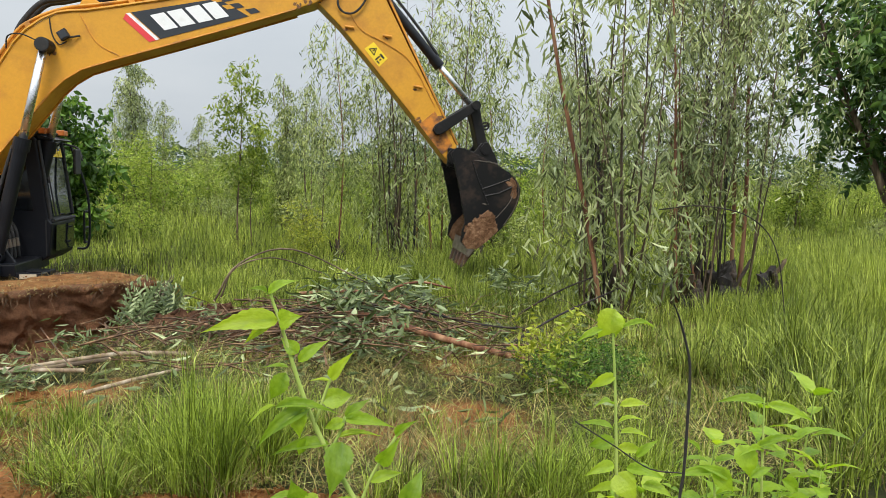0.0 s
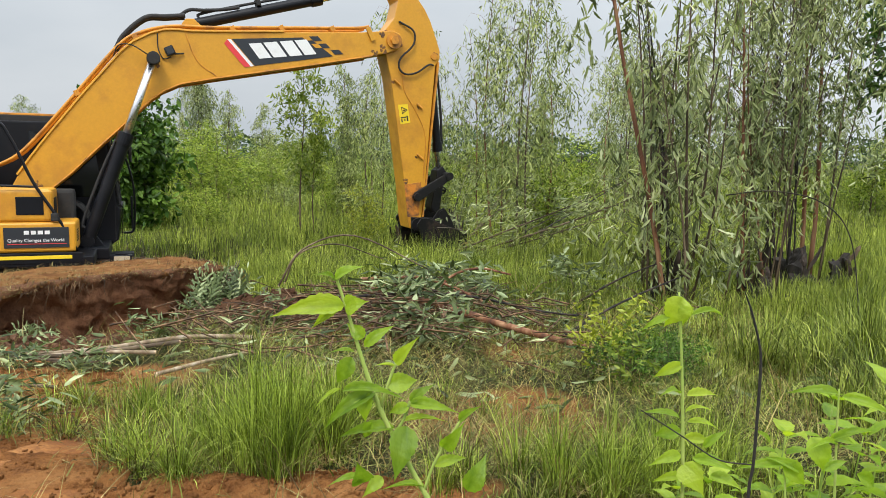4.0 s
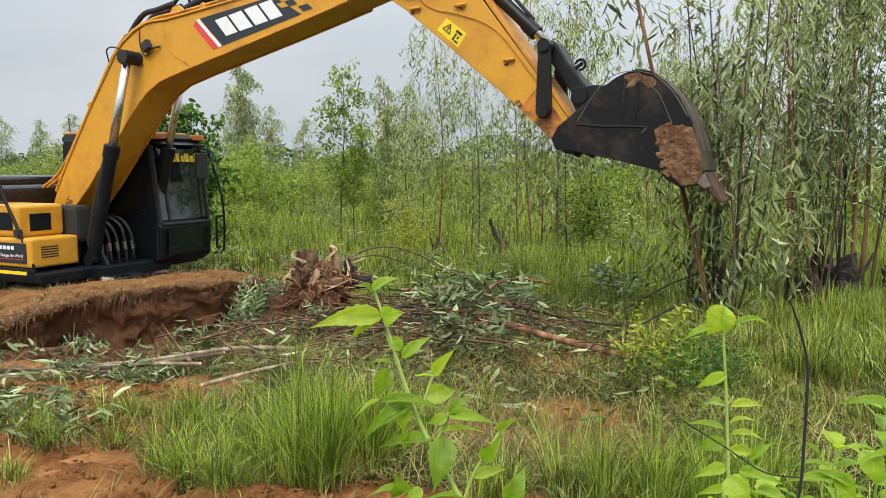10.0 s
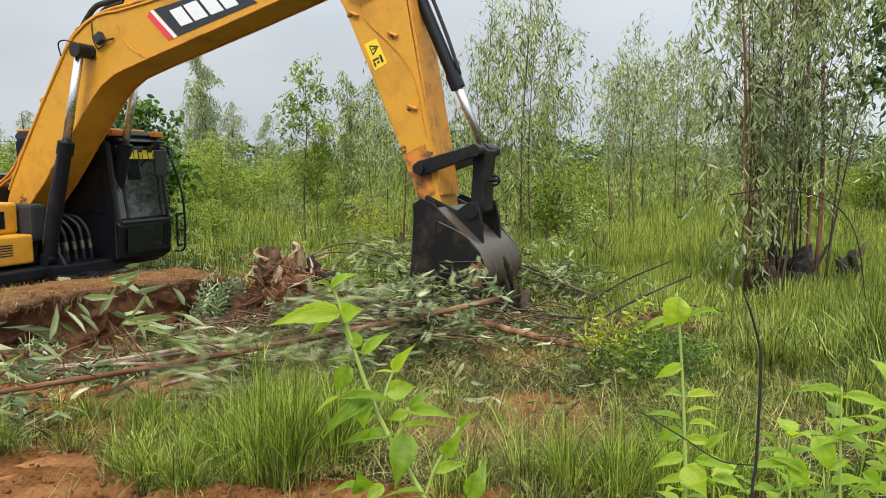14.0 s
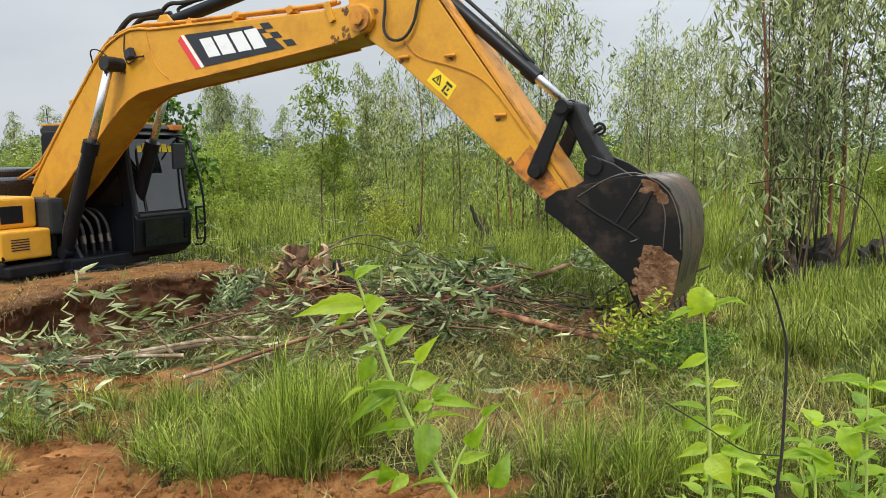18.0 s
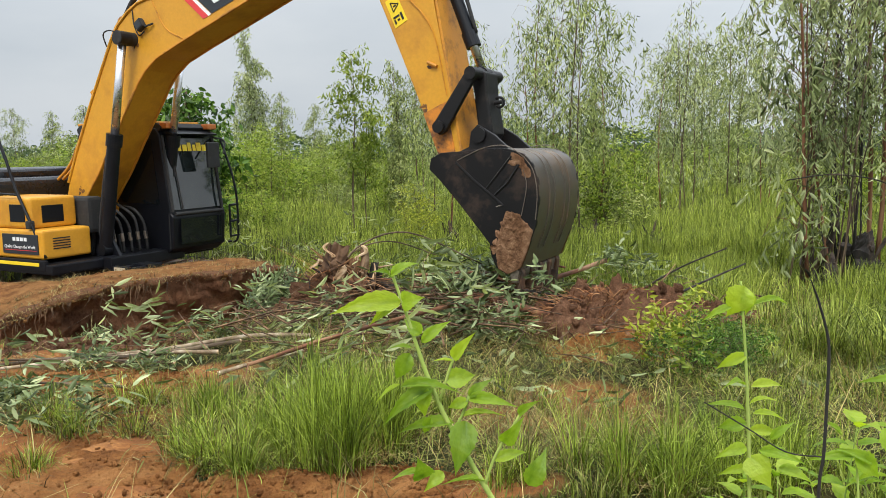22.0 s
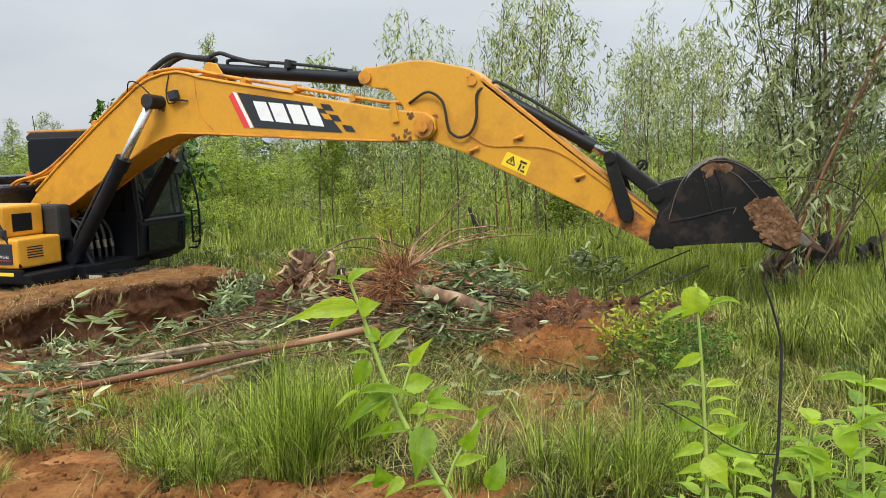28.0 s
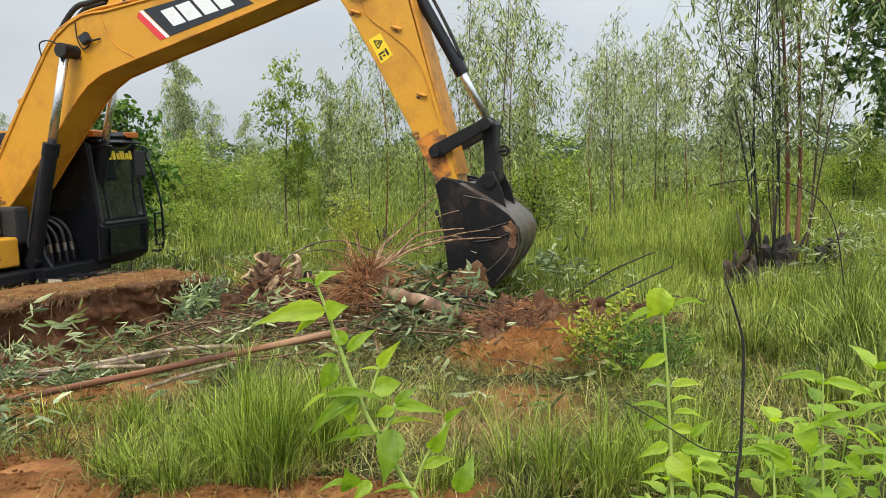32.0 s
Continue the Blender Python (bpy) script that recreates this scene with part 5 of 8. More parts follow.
for kind, dx, dy, ta, tb, turn, sc in ((2, 4.25, 9.0, -3, -6, 30, 1.0), (4, 4.35, 9.1, 2, 1, 140, 0.95), (4, 4.5, 8.95, -5, 8, 250, 0.85), (4, 4.45, 9.25, 5, 4, 330, 0.9), (3, 4.15, 9.15, 4, -9, 90, 0.8)):
    side_clump.append(stem("gum_sapling", kind, RED_BARK if kind == 2 else GREY_BARK, dx, dy, (ta, tb), turn, sc, LEAFY, "middle gum clump"))
for kind, dx, dy, ta, tb, turn, sc in ((0, 5.3, 10.0, 0, 1, 60, 1.2), (4, 5.1, 9.8, 1, -5, 30, 1.0), (4, 5.45, 10.2, -2, 5, 100, 1.05), (4, 5.25, 10.3, 3, 0, 190, 1.1), (4, 5.55, 9.9, -3, 9, 260, 1.0), (4, 5.0, 10.1, 2, -8, 310, 0.95), (0, 5.4, 10.05, -1, 5, 15, 1.25)):
    stem("gum_sapling", kind, RED_BARK if kind == 0 else BURNT if turn % 4 else GREY_BARK, dx, dy, (ta, tb), turn, sc, "tall gum stem with red-brown bark" if kind == 0 else LEAFY, "rear gum clump")
middle_clump = []
for kind, dx, dy, ta, tb, turn, sc in ((1, 1.0, 13.3, -2, -4, 30, 0.85), (2, 1.25, 13.5, 2, 3, 140, 0.85), (3, 0.8, 13.4, -3, -9, 250, 0.9), (2, 1.0, 13.7, 3, -2, 330, 0.8)):
    middle_clump.append(stem("gum_sapling", kind, BURNT if kind == 2 else GREY_BARK, dx, dy, (ta, tb), turn, sc, LEAFY, "far gum clump"))

# charred stools at the feet of the clumps


def stool(x, y, seed, label, size=1.0):
    rnd = random.Random(seed)
    ob = thing("charred_stool", label, "tree stump", (x, y, land1(x, y)))
    heart = bmesh.new()
    bmesh.ops.create_icosphere(heart, subdivisions=3, radius=0.17 * size)
    for v in heart.verts:
        v.co = Vector((v.co.x, v.co.y, v.co.z * 1.5)) * (1 + 0.9 * noise.fractal(v.co * 7 / size + Vector((seed, 0, 0)), 0.8, 2.0, 4)) + Vector((0, 0, 0.06 * size))
    part("heart", heart, BURNT, ob, "lumpy charred heart")
    for _ in range(14):
        a, l = rnd.uniform(0, 6.28), rnd.uniform(0.2, 0.55) * size * (1.5 if rnd.random() < 0.2 else 0.8)
        b = Vector((math.cos(a), math.sin(a), 0)) * rnd.uniform(0.03, 0.15) * size
        r = rnd.uniform(0.012, 0.04) * size
        lean = Vector((rnd.gauss(0, 0.14), rnd.gauss(0, 0.14), 0)) * l
        part("stub", tube(smooth_line([b * 0.7 + Vector((0, 0, -0.08)), b + Vector((0, 0, l * 0.4)), b * 1.2 + lean + Vector((0, 0, l * 0.75)), b * 1.3 + lean * 1.6 + Vector((0, 0, l))], 3), [r * 1.2, r * 1.1, r, r, r * 0.95, r * 0.9, r * 0.9, r * 0.8, r * 0.7, r * 0.35], 7, None, 0.4), BURNT if rnd.random() < 0.85 else GREY_BARK, ob)
    return ob


stool_front = stool(2.78, 7.85, 1, "charred stool of the front gum clump")
stool(4.35, 9.1, 2, "charred stool of the middle gum clump", 1.2)
stool(5.3, 9.95, 3, "blackened stool of the rear gum clump", 1.2)
stool(5.95, 9.9, 4, "blackened stool at the edge of the rear clump", 1.0)
stool(0.95, 12.6, 6, "burnt stool among field grass", 0.7)
stool(2.55, 14.0, 7, "burnt stool among field grass", 0.8)
stool(-0.05, 14.2, 8, "burnt stool among field grass", 0.7)
stool(3.3, 12.6, 9, "burnt stool among field grass", 0.6)
stool(1.05, 13.45, 5, "charred stool standing in tall grass", 1.0)

# ---- felled branches, logs and roots ----
BOUGH = [grow("bough", 61, [(0, 0, 0, 0, 2.4, 0.018)], 230, 0.26, 0.062, 0.12, 0.2, 0.6, 5, 14, 0.06, 6),
         grow("bough_b", 62, [(0, 0, 0.05, 0, 1.8, 0.015), (0.1, 0, 0.2, 0.1, 1.4, 0.011)], 230, 0.26, 0.062, 0.1, 0.24, 0.6, 5, 12, 0.06, 6),
         grow("bough_c", 63, [(0, 0, 0, 0.05, 1.3, 0.012), (0, 0.1, -0.2, 0.1, 1.1, 0.01)], 200, 0.26, 0.064, 0.1, 0.3, 0.5, 5, 10, 0.06, 6)]


def bough(kind, x, y, turn, lift=8.0, scale=1.0, z=0.05, leaf=None):
    """A cut leafy bough on the ground: turn tells where its tip points."""
    ob = thing("felled_bough", "felled leafy gum bough lying on the ground", "branch", group="felled boughs")
    ob.matrix_basis = pose(x, y, land1(x, y) + z, 0, 0, turn) @ pose(0, 0, 0, 0, 90 - lift, 0) @ Matrix.Diagonal((scale * 0.7, scale, scale, 1))
    woody(BOUGH[kind][0], GREY_BARK, ob, "stem")
    dressed(link_mesh("leaves", BOUGH[kind][1], GUM_LEAF, ob), leaf or BOUGH_LEAF)
    return ob


brnd = random.Random(17)
for k in range(5):
    bough(k % 3, brnd.uniform(-0.5, 0.0), brnd.uniform(7.0, 7.6), brnd.uniform(-60, 60), brnd.uniform(0, 14), brnd.uniform(0.55, 0.75), brnd.uniform(0.05, 0.22))
for k in range(4):
    bough(k % 3, brnd.uniform(0.9, 2.4), brnd.uniform(7.5, 8.8), brnd.uniform(0, 360), brnd.uniform(2, 14), brnd.uniform(0.5, 0.7))
for k in range(3):
    bough(1 + k % 2, brnd.uniform(-0.5, 1.2), brnd.uniform(6.3, 6.8), brnd.uniform(0, 360), brnd.uniform(0, 8), brnd.uniform(0.35, 0.45), 0.03)
for k in range(4):
    bough(1 + k % 2, brnd.uniform(-2.2, -1.6), brnd.uniform(6.6, 7.0), brnd.uniform(0, 360), brnd.uniform(10, 40), brnd.uniform(0.35, 0.45), 0.06)
for k in range(2):
    bough(2, -2.5 + 0.35 * k, 5.55 + 0.1 * k, 180 + 60 * k, 4, 0.36, 0.06)
for k in range(5):
    bough(k % 3, brnd.uniform(-2.7, -1.8), brnd.uniform(4.2, 4.6), brnd.uniform(150, 230), brnd.uniform(-2, 8), brnd.uniform(0.36, 0.46), 0.04)
for k in range(5):
    bough(2, -2.0 + 0.05 * k, 8.05 + 0.08 * k, -70 - 15 * k, -35 - 6 * k, 0.45, 0.44 + 0.02 * k)
for x, y, z, tr in ((-3.45, 7.3, 0.42, -80), (-3.3, 7.1, 0.35, -100)):
    bough(2, x, y, tr, -50, 0.3, z)


def log(points, r0, r1, bark_m, label, sides=9):
    """A felled pole with a pale sawn or snapped end."""
    ob = thing("felled_log", label, "log", tuple(points[0]), group="felled poles")
    o = Vector(points[0])
    line = smooth_line([Vector(p) - o for p in points], 5)
    n = len(line) - 1
    part("pole", tube(line, [r0 + (r1 - r0) * i / n for i in range(n + 1)], sides, None, 0.1), bark_m, ob, "", True)
    d = (line[0] - line[1]).normalized()
    part("cut_end", rod(line[0], line[0] + d * 0.012, r0 * 0.93, sides=sides), WOOD, ob)
    return ob


def on(x, y, h):
    return (x, y, land1(x, y) + h)


log([on(-1.22, 6.28, 0.08), on(-1.72, 6.18, 0.08), on(-2.32, 5.83, 0.08), on(-3.0, 5.64, 0.08)], 0.021, 0.014, PALE_BARK, "pale stripped gum pole lying in the grass")
log([on(-1.75, 6.05, 0.08), on(-2.4, 5.64, 0.08), on(-3.1, 5.61, 0.08), on(-4.2, 5.48, 0.08)], 0.018, 0.011, GREY_BARK, "weathered gum pole lying in the grass")
log([on(-1.86, 5.80, 0.08), on(-2.45, 5.68, 0.08), on(-3.9, 5.28, 0.08)], 0.016, 0.011, PALE_BARK, "pale gum pole lying in the grass")
log([on(-2.1, 5.53, 0.08), on(-2.85, 5.58, 0.08), on(-3.5, 5.56, 0.08)], 0.012, 0.008, GREY_BARK, "thin weathered pole in cut grass")
log([on(-1.63, 5.11, 0.08), on(-1.36, 5.38, 0.08), on(-1.1, 5.64, 0.08)], 0.016, 0.012, PALE_BARK, "short white-barked stick in the grass")
log([on(-2.15, 4.78, 0.08), on(-2.6, 4.88, 0.08), on(-3.2, 4.98, 0.08)], 0.011, 0.007, GREY_BARK, "thin dark stick on bare soil")
log([on(-0.3, 7.7, 0.26), on(0.35, 7.2, 0.2), on(1.0, 6.6, 0.14), on(1.62, 6.1, 0.08)], 0.042, 0.026, RED_BARK, "red-brown gum log with flaking bark")
log([on(-0.6, 7.5, 0.25), on(0.5, 7.3, 0.3), on(1.4, 7.2, 0.18), on(2.0, 7.25, 0.1)], 0.014, 0.009, BURNT, "thin black stem across the felled boughs")
log([on(-0.4, 8.0, 0.3), on(0.3, 7.7, 0.34), on(1.0, 7.3, 0.15)], 0.018, 0.011, RED_BARK, "thin reddish stem across the felled boughs")
log([on(0.3, 8.3, 0.05), on(0.55, 8.35, 0.3), on(0.85, 8.3, 0.38), on(1.2, 8.2, 0.35)], 0.02, 0.011, RED_BARK, "arched reddish twig rising from the boughs")
log([on(-1.3, 8.2, 0.3), on(-1.05, 8.2, 0.66), on(-0.5, 8.3, 0.72), on(0.3, 8.2, 0.42)], 0.012, 0.007, GREY_BARK, "arched bare twig over the pile")
log([on(-1.25, 8.3, 0.3), on(-1.1, 8.3, 0.6), on(-0.7, 8.4, 0.65), on(-0.2, 8.5, 0.45)], 0.010, 0.006, GREY_BARK, "arched bare twig over the pile")
log([on(1.9, 8.0, 0.05), on(2.3, 7.8, 0.4), on(2.75, 7.7, 0.62)], 0.012, 0.007, BURNT, "slanting black twig beside the clump")
log([on(1.4, 6.7, 0.05), on(2.1, 7.1, 0.25), on(2.9, 7.6, 0.5)], 0.013, 0.008, BURNT, "slanting black twig in the grass")


def root_ball(name, seed, label, size, roots, reach, hairs=200, core_m=ROOT, rise=0.45):
    """A torn-out stool: split core, roots and clinging soil."""
    rnd = random.Random(seed)
    ob = thing(name, label, "tree stump")
    core = bmesh.new()
    bmesh.ops.create_icosphere(core, subdivisions=3, radius=size)
    for v in core.verts:
        v.co = v.co * (0.75 + 0.5 * noise.fractal(v.co * 3.5 + Vector((seed, 0, 0)), 0.9, 2.0, 4)) * Vector((1, 1, 0.85)).length / 1.65
    part("soil_lump", core, core_m, ob, "dark soil held by fine roots")
    for k in range(roots):
        a, e, l = rnd.uniform(0, 6.283), rnd.uniform(-0.5, rise), reach * rnd.uniform(0.4, 1.0)
        d = Vector((math.cos(a) * math.cos(e), math.sin(a) * math.cos(e), math.sin(e)))
        b = Vector((rnd.uniform(-1, 1), rnd.uniform(-1, 1), rnd.uniform(-0.4, 0.2))) * l * 0.4
        r = rnd.uniform(0.008, 0.026)
        part("root", tube(smooth_line([d * size * 0.4, d * (size * 0.5 + l * 0.4) + b * 0.3, d * (size * 0.5 + l * 0.8) + b], 3), [r * (1 - 0.75 * i / 6) for i in range(7)], 6, None, 0.15), ROOT if k % 4 else TWIG, ob)
    fibres = bmesh.new()
    for k in range(hairs):
        a, e, l = rnd.uniform(0, 6.283), rnd.gauss(-0.1, 0.8), reach * rnd.uniform(0.15, 0.75) ** 1.3
        d = Vector((math.cos(a) * math.cos(e), math.sin(a) * math.cos(e), math.sin(e)))
        w = Vector((rnd.gauss(0, 0.6), rnd.gauss(0, 0.6), rnd.gauss(-0.25, 0.5))) * l
        p = d * size * rnd.uniform(0.45, 0.75)
        tube([p, p + d * l * 0.4 + w * 0.3, p + d * l * 0.6 + w], [0.0036, 0.003, 0.0014], 3, fibres)
    part("root_mat", fibres, HAIR, ob, "reddish mat of hair roots")["kind"] = "stuff"
    return ob


def splinter(parent, p, q, r, mat):
    part("splinter", tube([p, Vector(p).lerp(Vector(q), 0.5) + Vector((0.02, 0.01, 0)), q], [r, r * 0.95, r * 0.45], 7, None, 0.3), mat, parent)


stump = root_ball("torn_stump", 3, "torn-out split gum stump with bare roots", 0.3, 34, 0.5, 900)
strnd = random.Random(23)


def slab(name, foot, top, wide, thick, mat, label=""):
    """A torn plank of trunk with a ragged upper end."""
    p, q = Vector(foot), Vector(top)
    d = q - p
    across = d.cross(Vector((0.2, 1, 0.1))).normalized()
    deep = d.cross(across).normalized()
    bm, rings, m, n = bmesh.new(), [], 14, 14
    seed = Vector((p.x * 30, p.y * 30, q.z * 20))
    for i in range(n + 1):
        t = i / n
        c = p + d * t + across * 0.05 * math.sin(5 * t + p.x * 9)
        ring = []
        for k in range(m):
            a = 2 * math.pi * k / m
            o = (across * math.cos(a) * wide + deep * math.sin(a) * thick) * (1.2 - 0.2 * t)
            rough = 1 + 0.75 * noise.fractal(Vector((math.cos(a) * 2.2, math.sin(a) * 2.2, t * 1.6)) + seed, 0.8, 2.0, 5)
            tear = d.normalized() * d.length * 0.16 * noise.noise(Vector((math.cos(a) * 3, math.sin(a) * 3, 0)) + seed) * max(0.0, t - 0.5) * 2
            ring.append(bm.verts.new(c + o * rough + tear))
        rings.append(ring)
    for a, b in zip(rings, rings[1:]):
        for k in range(m):
            bm.faces.new((a[k], a[(k + 1) % m], b[(k + 1) % m], b[k]))
    bm.faces.new(rings[0][::-1])
    heart = bm.verts.new(p + d * 0.86)
    for k in range(m):
        bm.faces.new((rings[-1][k], rings[-1][(k + 1) % m], heart))
    part(name, bm, mat, stump, label)


BUTT = bark("weathered_butt", (0.06, 0.03, 0.016), (0.17, 0.095, 0.05), (0.33, 0.225, 0.135), 7)
slab("trunk_slab", (-0.02, -0.05, -0.2), (-0.17, -0.1, 0.42), 0.10, 0.08, BUTT, "dark split half of the trunk")
slab("trunk_slab", (0.1, 0.0, -0.2), (-0.03, 0.02, 0.3), 0.11, 0.09, ROOT, "torn half of the trunk")
slab("trunk_slab", (0.14, 0.05, -0.15), (0.12, 0.0, 0.5), 0.045, 0.04, BUTT, "leaning piece of the trunk")
slab("trunk_slab", (0.2, 0.1, -0.1), (0.34, 0.05, 0.3), 0.07, 0.06, BURNT, "charred leaning piece of the trunk")
slab("trunk_slab", (0.1, 0.12, 0.12), (0.55, 0.1, 0.16), 0.05, 0.045, BURNT, "charred piece of the trunk lying across")
slab("trunk_slab", (-0.2, -0.12, -0.2), (0.3, -0.14, 0.08), 0.12, 0.1, ROOT, "broken foot of the trunk")
slab("trunk_slab", (-0.42, -0.1, -0.22), (-0.08, -0.16, 0.06), 0.11, 0.1, HUMUS, "soil-caked foot of the trunk")
slab("split_face", (0.02, -0.17, 0.0), (-0.09, -0.19, 0.24), 0.045, 0.02, WOOD, "freshly split pale wood")
slab("split_face", (0.04, -0.19, -0.04), (0.13, -0.19, 0.14), 0.04, 0.02, WOOD, "freshly split pale wood")
slab("split_face", (0.13, -0.03, 0.34), (0.1, -0.05, 0.5), 0.018, 0.015, WOOD, "freshly split pale wood")
slab("split_face", (-0.2, -0.14, 0.3), (-0.24, -0.15, 0.44), 0.018, 0.015, WOOD, "freshly split pale wood")
for k in range(80):
    a, rr = strnd.uniform(0, 6.283), 0.05 + 0.28 * strnd.random()
    p = Vector((math.cos(a) * rr * 1.2, math.sin(a) * rr * 0.6 - 0.05, strnd.uniform(-0.1, 0.25)))
    q = p + Vector((strnd.gauss(0, 0.16), strnd.gauss(0, 0.08), strnd.uniform(-0.06, 0.2)))
    splinter(stump, p, q, strnd.uniform(0.005, 0.016), (ROOT, TWIG, BUTT, ROOT, WOOD, TWIG, BURNT)[k % 7])
WEATHERED = bark("weathered_shoot", (0.10, 0.05, 0.028), (0.25, 0.14, 0.075), (0.42, 0.28, 0.16), 14)
root_mass = root_ball("uprooted_stool", 8, "uprooted gum stool with red hair roots and long bare shoots", 0.3, 34, 0.55, 2400, TURNED)
rtrnd = random.Random(51)
for reach_x, reach_z, r in ((1.05, 0.5, 0.016), (1.3, 0.3, 0.016), (0.7, 0.72, 0.013), (1.0, 0.34, 0.012), (-0.2, 0.42, 0.012), (-0.05, 0.46, 0.014), (1.2, 0.42, 0.01), (0.9, 0.6, 0.009), (0.35, 0.5, 0.01), (-0.1, 0.45, 0.009), (0.7, 0.2, 0.012)):
    q = Vector((reach_x, rtrnd.uniform(-0.1, 0.35), reach_z))
    wave = [q * t + Vector((rtrnd.gauss(0, 0.035), rtrnd.gauss(0, 0.05), 0.1 + rtrnd.gauss(0, 0.03) + 0.12 * math.sin(3 * t) * (1 if reach_x > 0.6 else 0))) for t in (0, 0.3, 0.55, 0.8, 1.0)]
    part("shoot", tube(smooth_line(wave, 3), [r * (1.05 - 0.75 * i / 12) for i in range(13)], 6, None, 0.12), WEATHERED, root_mass)
part("butt", tube(smooth_line([(0.12, -0.2, 0.0), (0.48, -0.46, -0.06), (0.84, -0.72, -0.14)], 4), [0.07, 0.07, 0.072, 0.072, 0.07, 0.068, 0.066, 0.062, 0.056], 10, None, 0.22), BUTT, root_mass, "pale peeled butt log", True)

# turned-up soil where the stool is dug out


def soil_heap(x, y, rx, ry, h, seed, label, crumbs=700, mat=SOIL):
    rnd = random.Random(seed)
    nx, ny = 110, 80
    U, V = np.meshgrid(np.linspace(-1, 1, nx), np.linspace(-1, 1, ny))
    edge = 1 - (U ** 2 + V ** 2) * (1 + 0.35 * np.sin(5 * np.arctan2(V, U) + seed) * 0.6)
    fine = np.vectorize(lambda a, b: noise.fractal(Vector((a * rx * 3 + seed, b * ry * 3, 1)), 0.7, 2.0, 6))(U, V)
    lumps = np.vectorize(lambda a, b: abs(noise.fractal(Vector((a * rx * 9, b * ry * 9 + seed, 4)), 0.6, 2.0, 4)))(U, V)
    f = np.clip(edge, 0, 1)
    Zs = h * f ** 0.8 * (0.75 + 0.6 * fine) + (0.10 * h + (0.02 if h > 0.1 else 0.004)) * lumps * (f > 0) - 0.08 * (1 - np.clip(edge * 4, 0, 1))
    i = np.arange(nx * ny).reshape(ny, nx)
    ob = thing("soil_heap", label, "soil heap", (x, y, land1(x, y)))
    me = np_mesh("mound", np.stack([U * rx, V * ry, Zs], -1).reshape(-1, 3), np.stack([i[:-1, :-1], i[:-1, 1:], i[1:, 1:], i[1:, :-1]], -1).reshape(-1, 4))
    link_mesh("mound", me, mat, ob)
    cv, cq = [], []
    cube = np.array([(-1, -1, -1), (1, -1, -1), (1, 1, -1), (-1, 1, -1), (-1, -1, 1), (1, -1, 1), (1, 1, 1), (-1, 1, 1)], float)
    quad = np.array([(0, 3, 2, 1), (4, 5, 6, 7), (0, 1, 5, 4), (1, 2, 6, 5), (2, 3, 7, 6), (3, 0, 4, 7)])
    gen = np.random.default_rng(seed)
    for k in range(crumbs):
        a, r = gen.uniform(0, 6.283), math.sqrt(gen.uniform()) * 1.15
        u, v = math.cos(a) * r, math.sin(a) * r
        z = Zs[min(ny - 1, max(0, int((v + 1) / 2 * (ny - 1)))), min(nx - 1, max(0, int((u + 1) / 2 * (nx - 1))))] if r < 1 else 0.0
        sz = 0.0025 + (0.014 if mat == SOIL else 0.04) * gen.uniform() ** 8
        shape = cube * gen.uniform(0.5, 1.0, (8, 1)) * (sz * gen.uniform(0.7, 1.3, 3))
        t = gen.uniform(0, 6.28)
        rot = np.array([(math.cos(t), -math.sin(t), 0), (math.sin(t), math.cos(t), 0), (0.3 * math.sin(t), 0.2, 1)])
        cv.append(shape @ rot.T + (u * rx, v * ry, max(z, 0) + sz * 0.5))
        cq.append(quad + 8 * k)
    crumb = link_mesh("loose_soil", np_mesh("loose_soil", np.concatenate(cv), np.concatenate(cq)), mat, ob, "loose crumbling soil")
    crumb["kind"] = "stuff"
    return ob


heap = soil_heap(1.3, 6.75, 0.9, 0.6, 0.42, 4, "heap of freshly turned red soil", 900, TURNED)
soil_heap(-1.05, 7.7, 0.85, 0.6, 0.24, 21, "dark litter and soil under the felled boughs", 1200, HUMUS)
fibres = bmesh.new()
hfr = random.Random(77)
for k in range(700):
    a, rr, l = hfr.uniform(0, 6.283), math.sqrt(hfr.random()), hfr.uniform(0.04, 0.16)
    p = Vector((0.8 * rr * math.cos(a), 0.52 * rr * math.sin(a), 0.36 * (1 - rr * rr) ** 0.8))
    d = Vector((math.cos(a) * 0.6 + hfr.gauss(0, 0.5), math.sin(a) * 0.6 + hfr.gauss(0, 0.5), hfr.uniform(0.0, 1.0)))
    tube([p, p + d * l * 0.5, p + d * l + Vector((0, 0, -0.3 * l))], [0.005, 0.004, 0.002], 3, fibres)
part("torn_root", fibres, HAIR, heap, "torn hair roots in the turned soil")["kind"] = "stuff"
spread = soil_heap(1.5, 6.05, 1.05, 0.5, 0.25, 9, "low spread of fresh orange-red soil", 900, SOIL)
heap_side = soil_heap(2.35, 6.9, 0.6, 0.4, 0.16, 6, "low spill of turned red soil", 500, TURNED)
for x, y, rx, ry, h, s in ((-2.4, 3.65, 1.1, 0.5, 0.05, 11), (-0.6, 3.5, 0.8, 0.2, 0.05, 12), (-2.6, 5.15, 0.8, 0.25, 0.04, 14), (-2.9, 6.3, 0.9, 0.25, 0.06, 13)):
    soil_heap(x, y, rx, ry, h, s, "crumbly red soil spread over the grass", 1600, TURNED if s == 13 else SOIL)


# ---- grass ----


